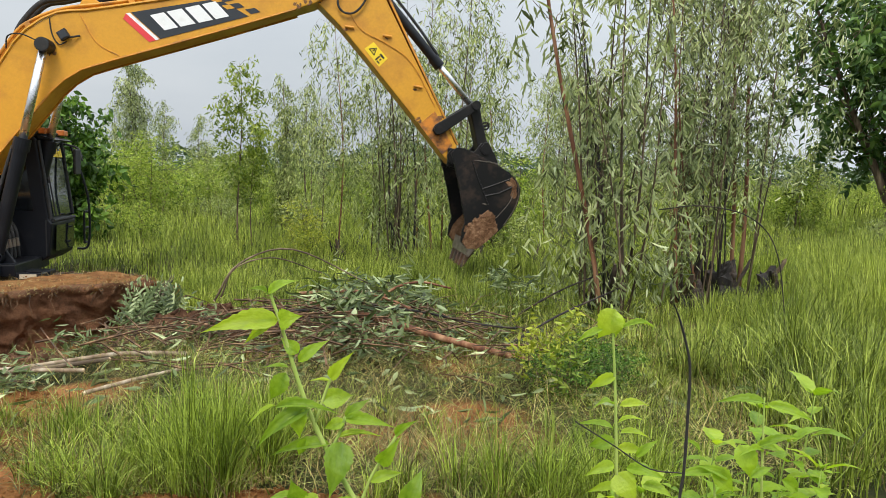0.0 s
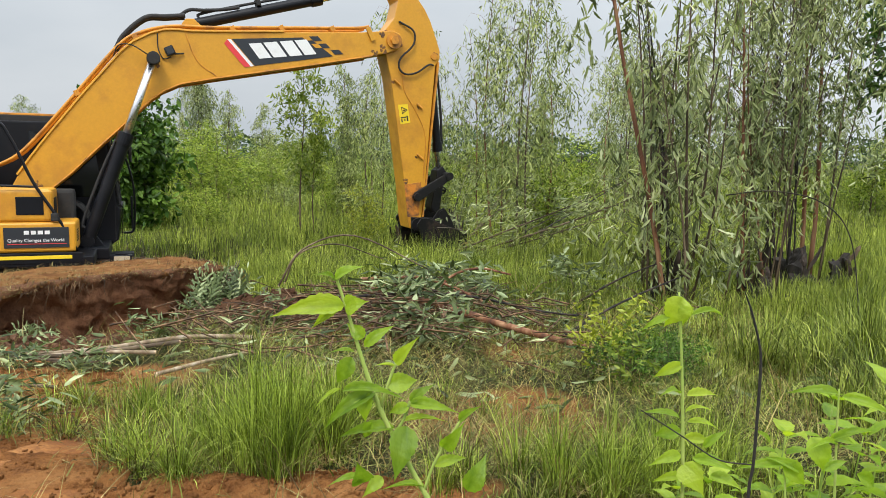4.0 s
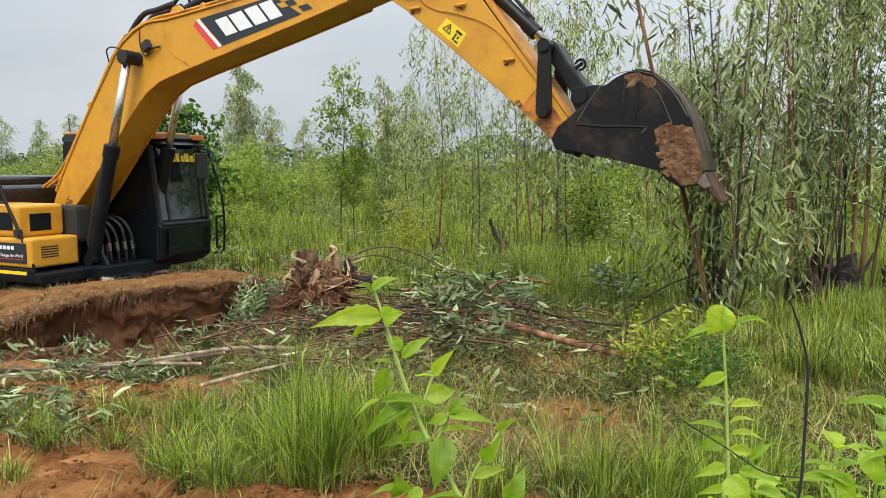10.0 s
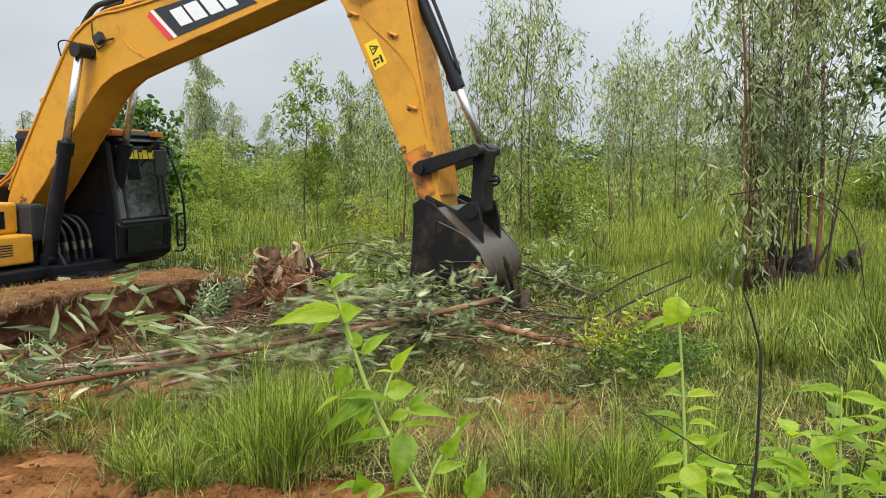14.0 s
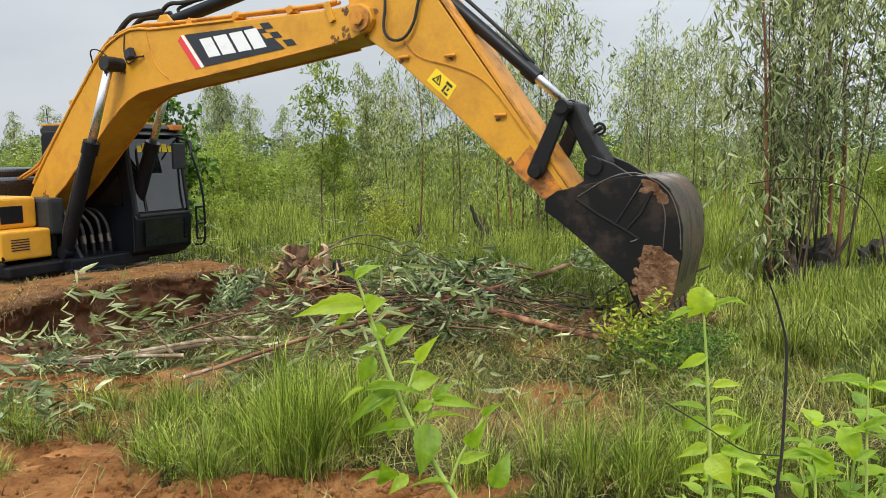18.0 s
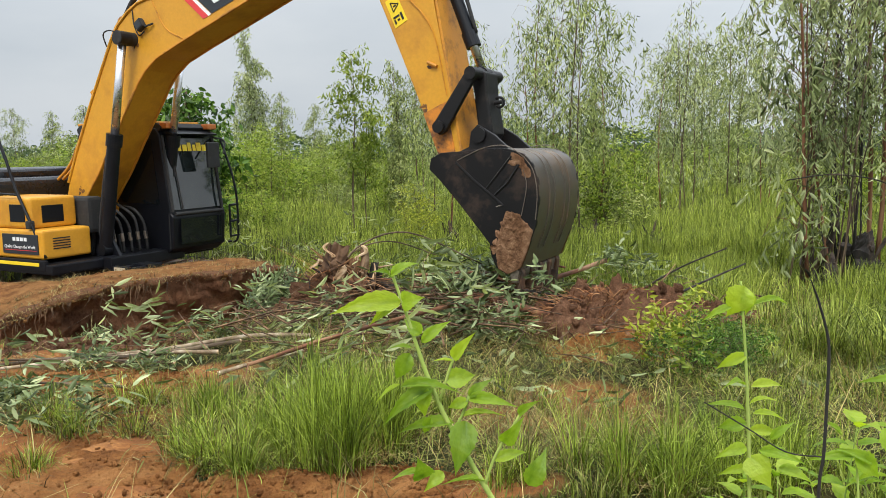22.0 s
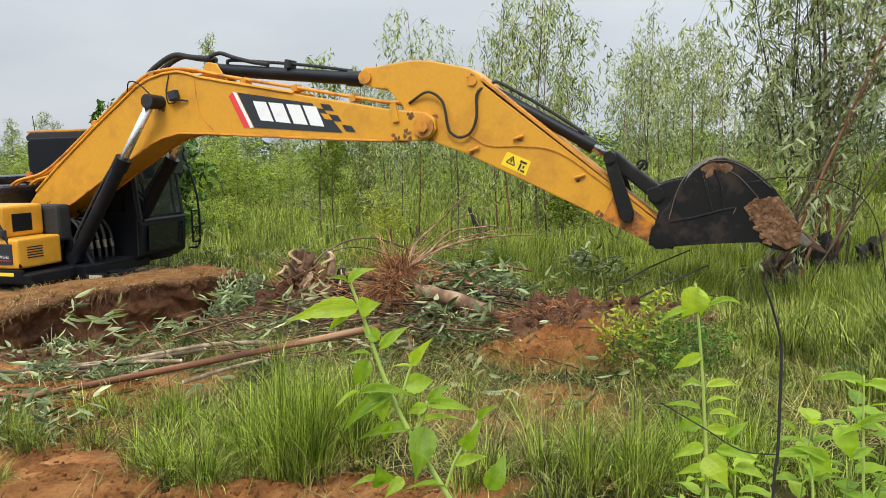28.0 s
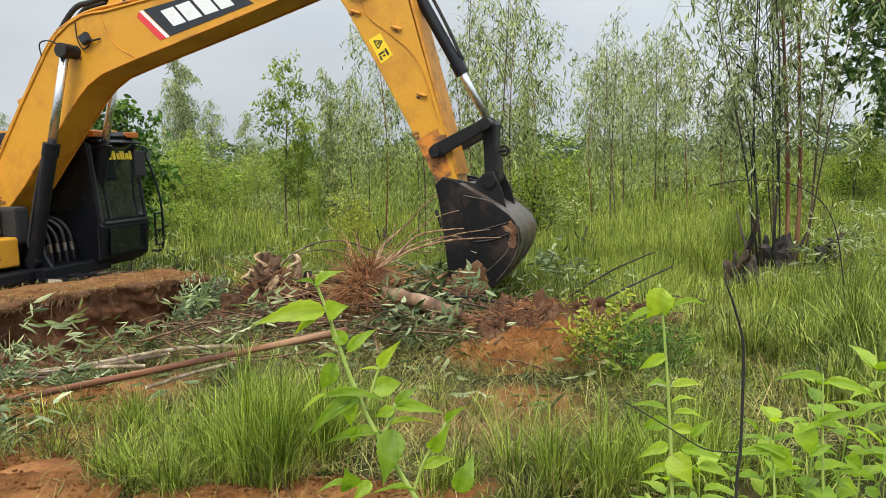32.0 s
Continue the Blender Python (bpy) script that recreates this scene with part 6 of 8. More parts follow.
def blades(name, x, y, length, width, lean, mat, label, segments=2, az=None, floor=None, down=0.0):
    """Blades of grass that rise, bend and hang over."""
    n = len(x)
    base = np.stack([x, y, land(x, y) - 0.02 if floor is None else floor], -1)
    az = rng.uniform(0, 2 * np.pi, n) if az is None else az + rng.normal(0, 0.5, n)
    d = np.stack([np.cos(az), np.sin(az), np.zeros(n)], -1)
    tw = az + rng.uniform(-1.2, 1.2, n)
    s = np.stack([-np.sin(tw), np.cos(tw), np.zeros(n)], -1) * (width * 0.5)[:, None]
    bend = np.clip(lean * rng.gamma(2.2, 0.5, n), 0.03, 2.6)
    first = rng.normal(down, 0.18 + 0.2 * down, n)
    rings, p = [], base
    for k in range(segments + 1):
        t = k / segments
        taper = (1.0, 0.9, 0.62, 0.06)[min(3, round(t * 3))] if k < segments else 0.06
        rings += [p - s * taper, p + s * taper]
        a = first + bend * (t + 0.5 / segments) ** 1.3
        p = p + (d * np.sin(a)[:, None] + np.array([0, 0, 1.0]) * np.cos(a)[:, None]) * (length / segments)[:, None]
    m = 2 * (segments + 1)
    v = np.stack(rings, 1).reshape(-1, 3)
    i = np.arange(n)[:, None] * m
    q = np.concatenate([i + [2 * k, 2 * k + 1, 2 * k + 3, 2 * k + 2] for k in range(segments)], 1).reshape(-1, 4)
    ob = link_mesh(name, np_mesh(name, v, q), mat)
    return tagged(ob, label, "grass", kind="stuff")


def scatter(n, x0, x1, y0, y1, wedge=None, tuft=0.0, keep=1.0):
    """Places for blades, gathered in tufts, thinned where the soil is bare."""
    if tuft:
        c = max(1, int(n / 22))
        cx, cy = rng.uniform(x0, x1, c), rng.uniform(y0, y1, c)
        k = rng.integers(0, c, n)
        x, y = cx[k] + rng.normal(0, tuft, n), cy[k] + rng.normal(0, tuft, n)
    else:
        x, y = rng.uniform(x0, x1, n), rng.uniform(y0, y1, n)
    ok = rng.uniform(0, 1, n) > bare(x, y) * keep
    ok &= ~((np.abs(x + 4.9) < 2.2) & (y > 7.5) & (y < 12.8))
    if wedge:
        ok &= np.abs(x - 0.06 * y) < wedge * y + 0.6
    return x[ok], y[ok]


def tufted(n, x0, x1, y0, y1, wedge, per, spread):
    """Places gathered in tufts of many sizes, and the bearing outward from each tuft's heart."""
    c = n // per
    cx, cy = rng.uniform(x0, x1, c), rng.uniform(y0, y1, c)
    size = rng.gamma(2.0, 0.5, c)
    k = rng.choice(c, n, p=size / size.sum())
    dx, dy = rng.normal(0, spread, n) * (0.5 + 0.5 * size[k]), rng.normal(0, spread, n) * (0.5 + 0.5 * size[k])
    x, y = cx[k] + dx, cy[k] + dy
    ok = (rng.uniform(0, 1, n) > 1.15 * bare(x, y)) & ~((np.abs(x + 4.9) < 2.2) & (y > 7.5) & (y < 12.8)) & (np.abs(x - 0.06 * y) < wedge * y + 0.6)
    return x[ok], y[ok], np.arctan2(dy, dx)[ok], np.clip(0.6 + 0.4 * size[k][ok], 0.6, 1.7)


x, y, az, big = tufted(64000, -4.2, 4.6, 3.0, 6.6, 0.66, 110, 0.06)
tr = trampled(x, y)
patch = np.sin(2.3 * x + 1.1 * np.sin(1.7 * y) + 0.4) * np.sin(2.9 * y + 0.8 * np.sin(2.1 * x)) + 0.6 * np.sin(6.1 * x + 2) * np.sin(5.3 * y + 0.5 * np.sin(3 * x))
thin = np.exp(-((x - 0.55) / 0.85) ** 4 - ((y - 4.5) / 1.0) ** 4)
ok = rng.uniform(0, 1, len(x)) > np.clip(0.5 * tr + 0.85 * thin + 0.35 * smoothstep(-1.3, -1.7, x) * smoothstep(5.0, 4.5, y) + 0.3 * smoothstep(0.4, 0.0, x) + 0.4 * smoothstep(4.2, 4.7, y) * smoothstep(1.3, 0.8, x) + 0.6 * smoothstep(1.6, 2.1, x) * smoothstep(4.6, 4.1, y) + 0.45 * smoothstep(0.1, 0.9, patch) + 0.62 * smoothstep(0.5, 0.1, x) * smoothstep(5.2, 4.7, y), 0, 0.97)
x, y, tr, az, big, patch, thin = x[ok], y[ok], tr[ok], az[ok], big[ok], patch[ok], thin[ok]
low = smoothstep(1.1, 0.5, x) * smoothstep(4.1, 4.5, y)
tall = 0.5 - 0.36 * low + 0.5 * smoothstep(1.7, 3.2, x) + 0.25 * np.sin(x * 2.1 + 1) * np.sin(y * 1.7)
long = np.clip(0.31 * tall * big * (1 - 0.5 * tr) * (1 - 0.5 * thin) * (1 - 0.45 * smoothstep(-0.3, 0.9, patch)) * rng.uniform(0.5, 1.5, len(x)) * (1 - 0.45 * np.exp(-((x - 1.5) / 0.9) ** 4 - ((y - 6.05) / 0.5) ** 4)), 0.06, 1.0)
for name, pick, mat, label in (("near_grass", x < 1.0 + 0.25 * np.sin(y * 5), GRASS, "rough green grass tufts around bare soil"), ("lush_grass", x >= 1.0 + 0.25 * np.sin(y * 5), LUSH_GRASS, "lush bright green grass")):
    blades(name, x[pick], y[pick], long[pick], rng.uniform(0.005, 0.0105, int(pick.sum())), (1.2 + 0.5 * tr + 0.3 * low)[pick], mat, label, 3, az[pick])
x, y, az, big = tufted(90000, -6.0, 8.5, 6.2, 12.0, 0.7, 100, 0.10)
tr = trampled(x, y)
ok = rng.uniform(0, 1, len(x)) > 0.6 * tr
x, y, tr, az, big = x[ok], y[ok], tr[ok], az[ok], big[ok]
tall = (1 - 0.6 * np.exp(-((x - 5.0) / 0.9) ** 4 - ((y - 9.2) / 1.1) ** 4)) * (0.55 + 0.4 * smoothstep(3.4, 5.2, x)) + 0.25 * np.sin(x * 1.7) * np.sin(y * 1.3)
blades("grass", x, y, np.clip(0.42 * tall * big * (1 - 0.6 * tr) * rng.uniform(0.6, 1.4, len(x)), 0.08, 1.1), rng.uniform(0.005, 0.009, len(x)), 0.95 + 0.6 * tr, FIELD_GRASS, "green grass round the felled boughs", 3, az)
yy = 11.5 + 22 * rng.uniform(0, 1, 95000) ** 1.3
xx = rng.uniform(-0.72, 0.82, 95000) * yy
ok = ~((np.abs(xx + 4.9) < 2.2) & (yy < 12.8))
xx, yy = xx[ok], yy[ok]
blades("field_grass", xx, yy, 0.48 * rng.uniform(0.5, 1.4, len(xx)) * (0.8 + 0.5 * np.sin(xx * 0.9) * np.sin(yy * 0.7)), 0.0007 * yy * rng.uniform(0.8, 1.5, len(xx)), 0.9 * np.ones(len(xx)), FIELD_GRASS, "tall green field grass")
bx, by = rng.uniform(-7, 7, 26000), rng.uniform(-6, 3.0, 26000)
ok = np.hypot(bx, by) > 0.5
bx, by = bx[ok], by[ok]
blades("grass_behind", bx, by, 0.2 * rng.uniform(0.4, 1.3, len(bx)), rng.uniform(0.006, 0.011, len(bx)), 1.0 * np.ones(len(bx)), GRASS, "short green grass of the field", 2)
yy = 32 + 60 * rng.uniform(0, 1, 40000) ** 1.2
xx = rng.uniform(-0.75, 0.85, 40000) * yy
blades("far_grass", xx, yy, 0.9 * rng.uniform(0.6, 1.5, len(xx)), 0.0016 * yy, 0.5 * np.ones(len(xx)), FIELD_GRASS, "far field of tall grass")
x, y = scatter(9000, -4.0, 4.0, 3.2, 9.5, 0.66, 0.12, 0.8)
ok = ~((np.abs(x + 0.6) < 1.4) & (np.abs(y - 7.8) < 0.75)) & ~((x < -1.4) & (y > 4.7) & (rng.uniform(0, 1, len(x)) < 0.55)) & ~((x > 0.9) & (y < 5.0) & (rng.uniform(0, 1, len(x)) < 0.65))
x, y = x[ok], y[ok]
blades("straw", x, y, 0.3 * rng.uniform(0.5, 1.6, len(x)), rng.uniform(0.003, 0.006, len(x)), 1.2 * np.ones(len(x)), STRAW, "dry straw and dead blades", 3, None, None, 0.7)
n = 2600
x, y = rng.normal(0.5, 0.38, n), rng.normal(4.35, 0.5, n)
blades("straw_mat", x, y, rng.uniform(0.1, 0.34, n), rng.uniform(0.0025, 0.005, n), 0.9 * np.ones(n), STRAW, "brown straw over a patch of open soil", 3, None, None, 0.85)
# sparse blades pressed flat between the tufts
lx, ly = rng.uniform(-3.6, 3.2, 40000), 3.6 + 4.0 * rng.uniform(0, 1, 40000)
ok = (rng.uniform(0, 1, 40000) > 1.0 * bare(lx, ly) + 0.5 * np.exp(-((lx + 2.6) / 1.2) ** 4 - ((ly - 5.9) / 0.6) ** 4)) & (np.abs(lx - 0.06 * ly) < 0.66 * ly + 0.6)
lx, ly = lx[ok], ly[ok]
for name, pick, mat, label in (("flat_grass", rng.uniform(0, 1, len(lx)) < 0.6, GRASS, "sparse grass pressed flat on the soil"), ("flat_straw", None, STRAW, "dead blades pressed flat on the soil")):
    if pick is not None:
        chosen = pick
    else:
        chosen = ~chosen
    n = int(chosen.sum())
    blades(name, lx[chosen], ly[chosen], rng.uniform(0.1, 0.3, n), rng.uniform(0.003, 0.006, n), 0.6 * np.ones(n), mat, label, 3, None, land(lx[chosen], ly[chosen]) + rng.uniform(0.0, 0.06, n), 1.15)
# tufts with open soil between them: heart, spread, number of bunches, length, droop
TUFTS = ((-0.62, 3.88, 0.2, 0.17, 27, 0.50, 0.75), (-0.42, 4.2, 0.22, 0.13, 14, 0.42, 0.8), (-0.95, 4.12, 0.12, 0.1, 7, 0.36, 0.9), (-1.45, 4.36, 0.15, 0.08, 8, 0.3, 0.9), (-1.1, 3.62, 0.12, 0.09, 5, 0.46, 1.9), (-1.35, 3.8, 0.12, 0.1, 4, 0.34, 1.9),
         (-2.15, 4.12, 0.2, 0.1, 5, 0.24, 1.3), (-2.1, 3.58, 0.06, 0.05, 2, 0.26, 1.7), (-1.75, 4.65, 0.12, 0.08, 4, 0.24, 1.2), (-0.15, 4.75, 0.25, 0.12, 6, 0.22, 1.2), (-0.9, 4.9, 0.25, 0.1, 6, 0.24, 1.2), (1.05, 3.52, 0.24, 0.12, 14, 0.46, 1.1), (1.5, 3.75, 0.2, 0.15, 10, 0.4, 1.0), (0.3, 3.5, 0.15, 0.08, 4, 0.3, 1.4), (-3.3, 3.5, 0.12, 0.1, 4, 0.3, 1.2))
tx, ty, ta, tl, td = [], [], [], [], []
for cx, cy, sx, sy, n, long, droop in TUFTS:
    for _ in range(n):
        hx, hy, big = rng.normal(cx, sx), rng.normal(cy, sy), rng.uniform(0.65, 1.2)
        m = int(rng.uniform(70, 190))
        dx, dy = rng.normal(0, 0.04, m), rng.normal(0, 0.04, m)
        tx.append(hx + dx)
        ty.append(hy + dy)
        ta.append(np.arctan2(dy, dx))
        tl.append(long * big * rng.uniform(0.35, 1.2, m))
        td.append(droop * rng.uniform(0.6, 1.4, m))
x, y, az, tl, td = np.concatenate(tx), np.concatenate(ty), np.concatenate(ta), np.concatenate(tl), np.concatenate(td)
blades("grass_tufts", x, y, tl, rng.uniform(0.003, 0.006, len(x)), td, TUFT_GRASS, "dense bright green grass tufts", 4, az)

few = rng.uniform(0, 1, len(x)) < 0.28
blades("tuft_straw", x[few], y[few], rng.uniform(0.08, 0.3, int(few.sum())), rng.uniform(0.004, 0.008, int(few.sum())), 1.3 * np.ones(int(few.sum())), STRAW, "dead brown blades in the grass tufts", 3, az[few], None, 0.3)

# fallen leaves over the felled area
n = 1700
x = np.concatenate([rng.normal(-0.2, 0.9, 1100), rng.uniform(-4, 3, 600)])
y = np.concatenate([rng.normal(7.4, 0.6, 1100), rng.uniform(4.6, 9, 600)])
at = np.stack([x, y, land(x, y) + rng.uniform(0.02, 0.14, n)], -1)
litter = link_mesh("fallen_leaves", leaf_mesh("fallen_leaves", at, rng.normal(size=(n, 3)) * [1, 1, 0.25], rng.uniform(0.11, 0.19, n), rng.uniform(0.026, 0.042, n)), BOUGH_LEAF)
tagged(litter, "loose grey-green gum leaves strewn over the ground", "fallen leaves", kind="stuff")
bmt = bmesh.new()
trnd = random.Random(9)
for k in range(430):
    cx, cy, a, l = max(-1.7 - 0.4 * trnd.random(), trnd.gauss(-0.5, 1.1)), trnd.gauss(7.1, 0.6), trnd.uniform(0, 3.14), trnd.uniform(0.15, 0.9)
    z = land1(cx, cy) + trnd.uniform(0.05, 0.3)
    d = Vector((math.cos(a) * l / 2, math.sin(a) * l / 2, trnd.uniform(-0.08, 0.08)))
    r = trnd.uniform(0.003, 0.011)
    tube([Vector((cx, cy, z)) - d, Vector((cx + trnd.uniform(-0.06, 0.06), cy + trnd.uniform(-0.06, 0.06), z + trnd.uniform(0, 0.08))), Vector((cx, cy, z)) + d], [r, r * 0.8, r * 0.4], 4, bmt)
tagged(part("twigs", bmt, TWIG), "snapped twigs strewn among the boughs", "twigs", kind="stuff")

# dry turf on the crust of the bank, and roots that hang from its brink
cr = np.array(crust)
cr = cr[rng.integers(0, len(cr), 5200)] + rng.normal(0, 0.03, (5200, 3)) * [1, 1, 0.1]
blades("bank_straw", cr[:, 0], cr[:, 1], rng.uniform(0.03, 0.10, 5200), rng.uniform(0.003, 0.006, 5200), 0.9 * np.ones(5200), STRAW, "short dry turf on the crust of the bank", 2, None, cr[:, 2], 0.9)
cn = 900
cc = np.array(crust)[rng.integers(0, len(crust), cn)] + rng.normal(0, 0.04, (cn, 3)) * [1, 1, 0.2]
lump_shape = np.array([(-1, -1, -1), (1, -1, -1), (1, 1, -1), (-1, 1, -1), (-1, -1, 1), (1, -1, 1), (1, 1, 1), (-1, 1, 1)], float)
cs = (0.003 + 0.014 * rng.uniform(0, 1, cn) ** 3)[:, None, None]
clods = (lump_shape[None] * rng.uniform(0.35, 1.0, (cn, 8, 1)) * rng.uniform(0.6, 1.3, (cn, 1, 3)) * cs + cc[:, None]).reshape(-1, 3)
faces = np.array([(0, 3, 2, 1), (4, 5, 6, 7), (0, 1, 5, 4), (1, 2, 6, 5), (2, 3, 7, 6), (3, 0, 4, 7)])
tagged(link_mesh("clods", np_mesh("clods", clods, (np.arange(cn)[:, None, None] * 8 + faces[None]).reshape(-1, 4)), BANK_TOP), "loose clods on the crust of the bank", "soil", kind="stuff")
bmr = bmesh.new()
hrnd = random.Random(41)
for k in range(170):
    p = Vector(brink[hrnd.randrange(len(brink))])
    l = hrnd.uniform(0.04, 0.3) * hrnd.random()
    tube([p + Vector((0, -0.01, 0)), p + Vector((hrnd.uniform(-0.03, 0.03), -0.05, -l * 0.4)), p + Vector((hrnd.uniform(-0.06, 0.06), -0.06, -l))], [0.005, 0.004, 0.0015], 4, bmr)
tagged(part("hanging_roots", bmr, TWIG), "thin roots hanging from the brink of the bank", "roots", kind="stuff")

# ---- weeds close to the camera ----


def weed_leaf(seed):
    """A toothed, pointed leaf along x, folded at the midrib and curling down."""
    rnd = random.Random(seed)
    bm = bmesh.new()
    n, rows = 10, []
    for i in range(n + 1):
        t = i / n
        w = 0.5 * (math.sin(math.pi * min(1, t * 1.02) ** 0.62) ** 0.9) * (1 - 0.35 * t) * (1.0 + (0.13 if i % 2 else -0.05)) if 0 < i < n else 0.012
        z = 0.10 * math.sin(t * 2.2) - 0.34 * t * t + rnd.uniform(-0.008, 0.008)
        rows.append([bm.verts.new((t, -w * 0.52, z + abs(w) * 0.14)), bm.verts.new((t, -w * 0.26, z + abs(w) * 0.05)), bm.verts.new((t, 0, z)), bm.verts.new((t, w * 0.26, z + abs(w) * 0.05)), bm.verts.new((t, w * 0.52, z + abs(w) * 0.14))])
    for a, b in zip(rows, rows[1:]):
        for k in range(4):
            bm.faces.new((a[k], b[k], b[k + 1], a[k + 1]))
    me = bpy.data.meshes.new("weed_leaf")
    bm.to_mesh(me)
    bm.free()
    me.polygons.foreach_set("use_smooth", [True] * len(me.polygons))
    return me


LEAVES = [weed_leaf(s) for s in range(3)]
wm, wnt, wbs = material("weed_leaf_green")
oi = wnt.nodes.new("ShaderNodeObjectInfo")
wc = ramp(wnt, oi.outputs["Random"], ((0.0, (0.14, 0.25, 0.012)), (0.5, (0.27, 0.42, 0.02)), (1.0, (0.44, 0.55, 0.04))))
wv = noise_node(wnt, 3.0, 3.0)
wc = mixed(wnt, 0.3, wc, ramp(wnt, wv, ((0.35, (0.10, 0.20, 0.012)), (0.65, (0.36, 0.50, 0.05)))))
wnt.links.new(wc, wbs.inputs["Base Color"])
wbs.inputs["Roughness"].default_value = 0.42
bumped(wnt, wbs, wv, 0.25, 0.05)
wtr, wmx = wnt.nodes.new("ShaderNodeBsdfTranslucent"), wnt.nodes.new("ShaderNodeMixShader")
wnt.links.new(mixed(wnt, 1.0, wc, (1.3, 1.3, 0.5), "MULTIPLY"), wtr.inputs["Color"])
wmx.inputs[0].default_value = 0.5
wnt.links.new(wbs.outputs[0], wmx.inputs[1])
wnt.links.new(wtr.outputs[0], wmx.inputs[2])
wnt.links.new(wmx.outputs[0], wnt.nodes["Material Output"].inputs["Surface"])


def weed(line, r, pairs, leaf_len, seed, label, top=True, start=0.25, shoots=0):
    """A tall weed: a leaning stalk with leaves in crossed pairs, and a tuft at the tip."""
    rnd = random.Random(seed)
    ob = thing("weed", label, "weed", tuple(line[0]), group="weeds near the camera")
    o = Vector(line[0])
    pts = smooth_line([Vector(p) - o for p in line], 8)
    n = len(pts) - 1
    part("stalk", tube(pts, [r * (1 - 0.6 * i / n) for i in range(n + 1)], 7), STEM, ob, "", True)
    for k in range(pairs):
        t = start + (1 - start) * (k / max(1, pairs - 1)) ** 0.9
        i = min(int(t * n), n - 1)
        p = pts[i].lerp(pts[i + 1], t * n - i)
        az = 1.57 * (k % 2) + rnd.uniform(-0.4, 0.4) + seed
        size = leaf_len * (0.75 + 0.5 * math.sin(math.pi * (0.15 + 0.7 * t))) * rnd.uniform(0.8, 1.15) * (1.25 if k >= pairs - 3 else 1)
        for s in (0, math.pi):
            lift = rnd.uniform(-5, 28) + (15 if k == pairs - 1 else 0)
            lf = link_mesh("leaf", LEAVES[rnd.randrange(3)], wm, ob)
            a = az + s + rnd.uniform(-0.25, 0.25)
            off = Vector((math.cos(a), math.sin(a), 0.25)) * size * 0.12
            lf.matrix_basis = Matrix.Translation(p + off) @ Euler((rnd.uniform(-0.25, 0.25), -radians(lift), a)).to_matrix().to_4x4() @ Matrix.Diagonal((size, size * rnd.uniform(0.85, 1.1), size, 1))
    for k in range(shoots):
        t = 0.35 + 0.4 * k / max(1, shoots)
        p0 = pts[int(t * n)]
        a = seed + 2.2 * k
        q = [p0, p0 + Vector((math.cos(a) * 0.07, math.sin(a) * 0.07, 0.09)), p0 + Vector((math.cos(a) * 0.11, math.sin(a) * 0.11, 0.2))]
        part("shoot", tube(q, [r * 0.5, r * 0.4, r * 0.25], 6), STEM, ob)
        for j in range(3):
            for s in (0, math.pi):
                size = leaf_len * rnd.uniform(0.6, 0.9) * (1 - 0.15 * j)
                lf = link_mesh("leaf", LEAVES[rnd.randrange(3)], wm, ob)
                b = a + 1.57 * (j % 2) + s + rnd.uniform(-0.3, 0.3)
                lf.matrix_basis = Matrix.Translation(q[1].lerp(q[2], 0.2 + 0.4 * j)) @ Euler((rnd.uniform(-0.3, 0.3), -radians(rnd.uniform(0, 40)), b)).to_matrix().to_4x4() @ Matrix.Diagonal((size, size, size, 1))
    if top:
        for a in (0.3, 1.9, 3.5, 5.0):
            lf = link_mesh("leaf", LEAVES[0], wm, ob)
            lf.matrix_basis = Matrix.Translation(pts[-1]) @ Euler((0, -radians(50), a + seed)).to_matrix().to_4x4() @ Matrix.Diagonal((leaf_len * 0.45, leaf_len * 0.3, leaf_len * 0.45, 1))
    return ob


def seen_from(px, py, d):
    """A place d metres ahead, by its slope to the side and below the level."""
    return (px * d, d, 1.6 + py * d)


def broad_leaf(seed):
    """A toothed, pointed leaf from (0, 0, 0) to (1, 0, 0), arched, with raised halves."""
    rnd = random.Random(seed)
    bm = bmesh.new()
    n, rows = 16, []
    bow = rnd.uniform(0.06, 0.16)
    for i in range(n + 1):
        t = i / n
        w = 0.54 * math.sin(math.pi * t ** 0.6) * (1 - t) ** 0.35 * (1.0 + (0.07 if i % 2 else -0.05)) if 0 < i < n else 0.008
        z = bow * math.sin(math.pi * t) + rnd.uniform(-0.004, 0.004)
        rows.append([bm.verts.new((t, k * w, z + abs(k) * w * 0.5 - k * k * w * 0.28 + rnd.uniform(-0.006, 0.006))) for k in (-1, -0.5, 0, 0.5, 1)])
    for a, b in zip(rows, rows[1:]):
        for k in range(4):
            bm.faces.new((a[k], b[k], b[k + 1], a[k + 1]))
    me = bpy.data.meshes.new("broad_leaf")
    bm.to_mesh(me)
    bm.free()
    me.polygons.foreach_set("use_smooth", [True] * len(me.polygons))
    return me


WEED_LEAVES = [broad_leaf(s) for s in range(4)]


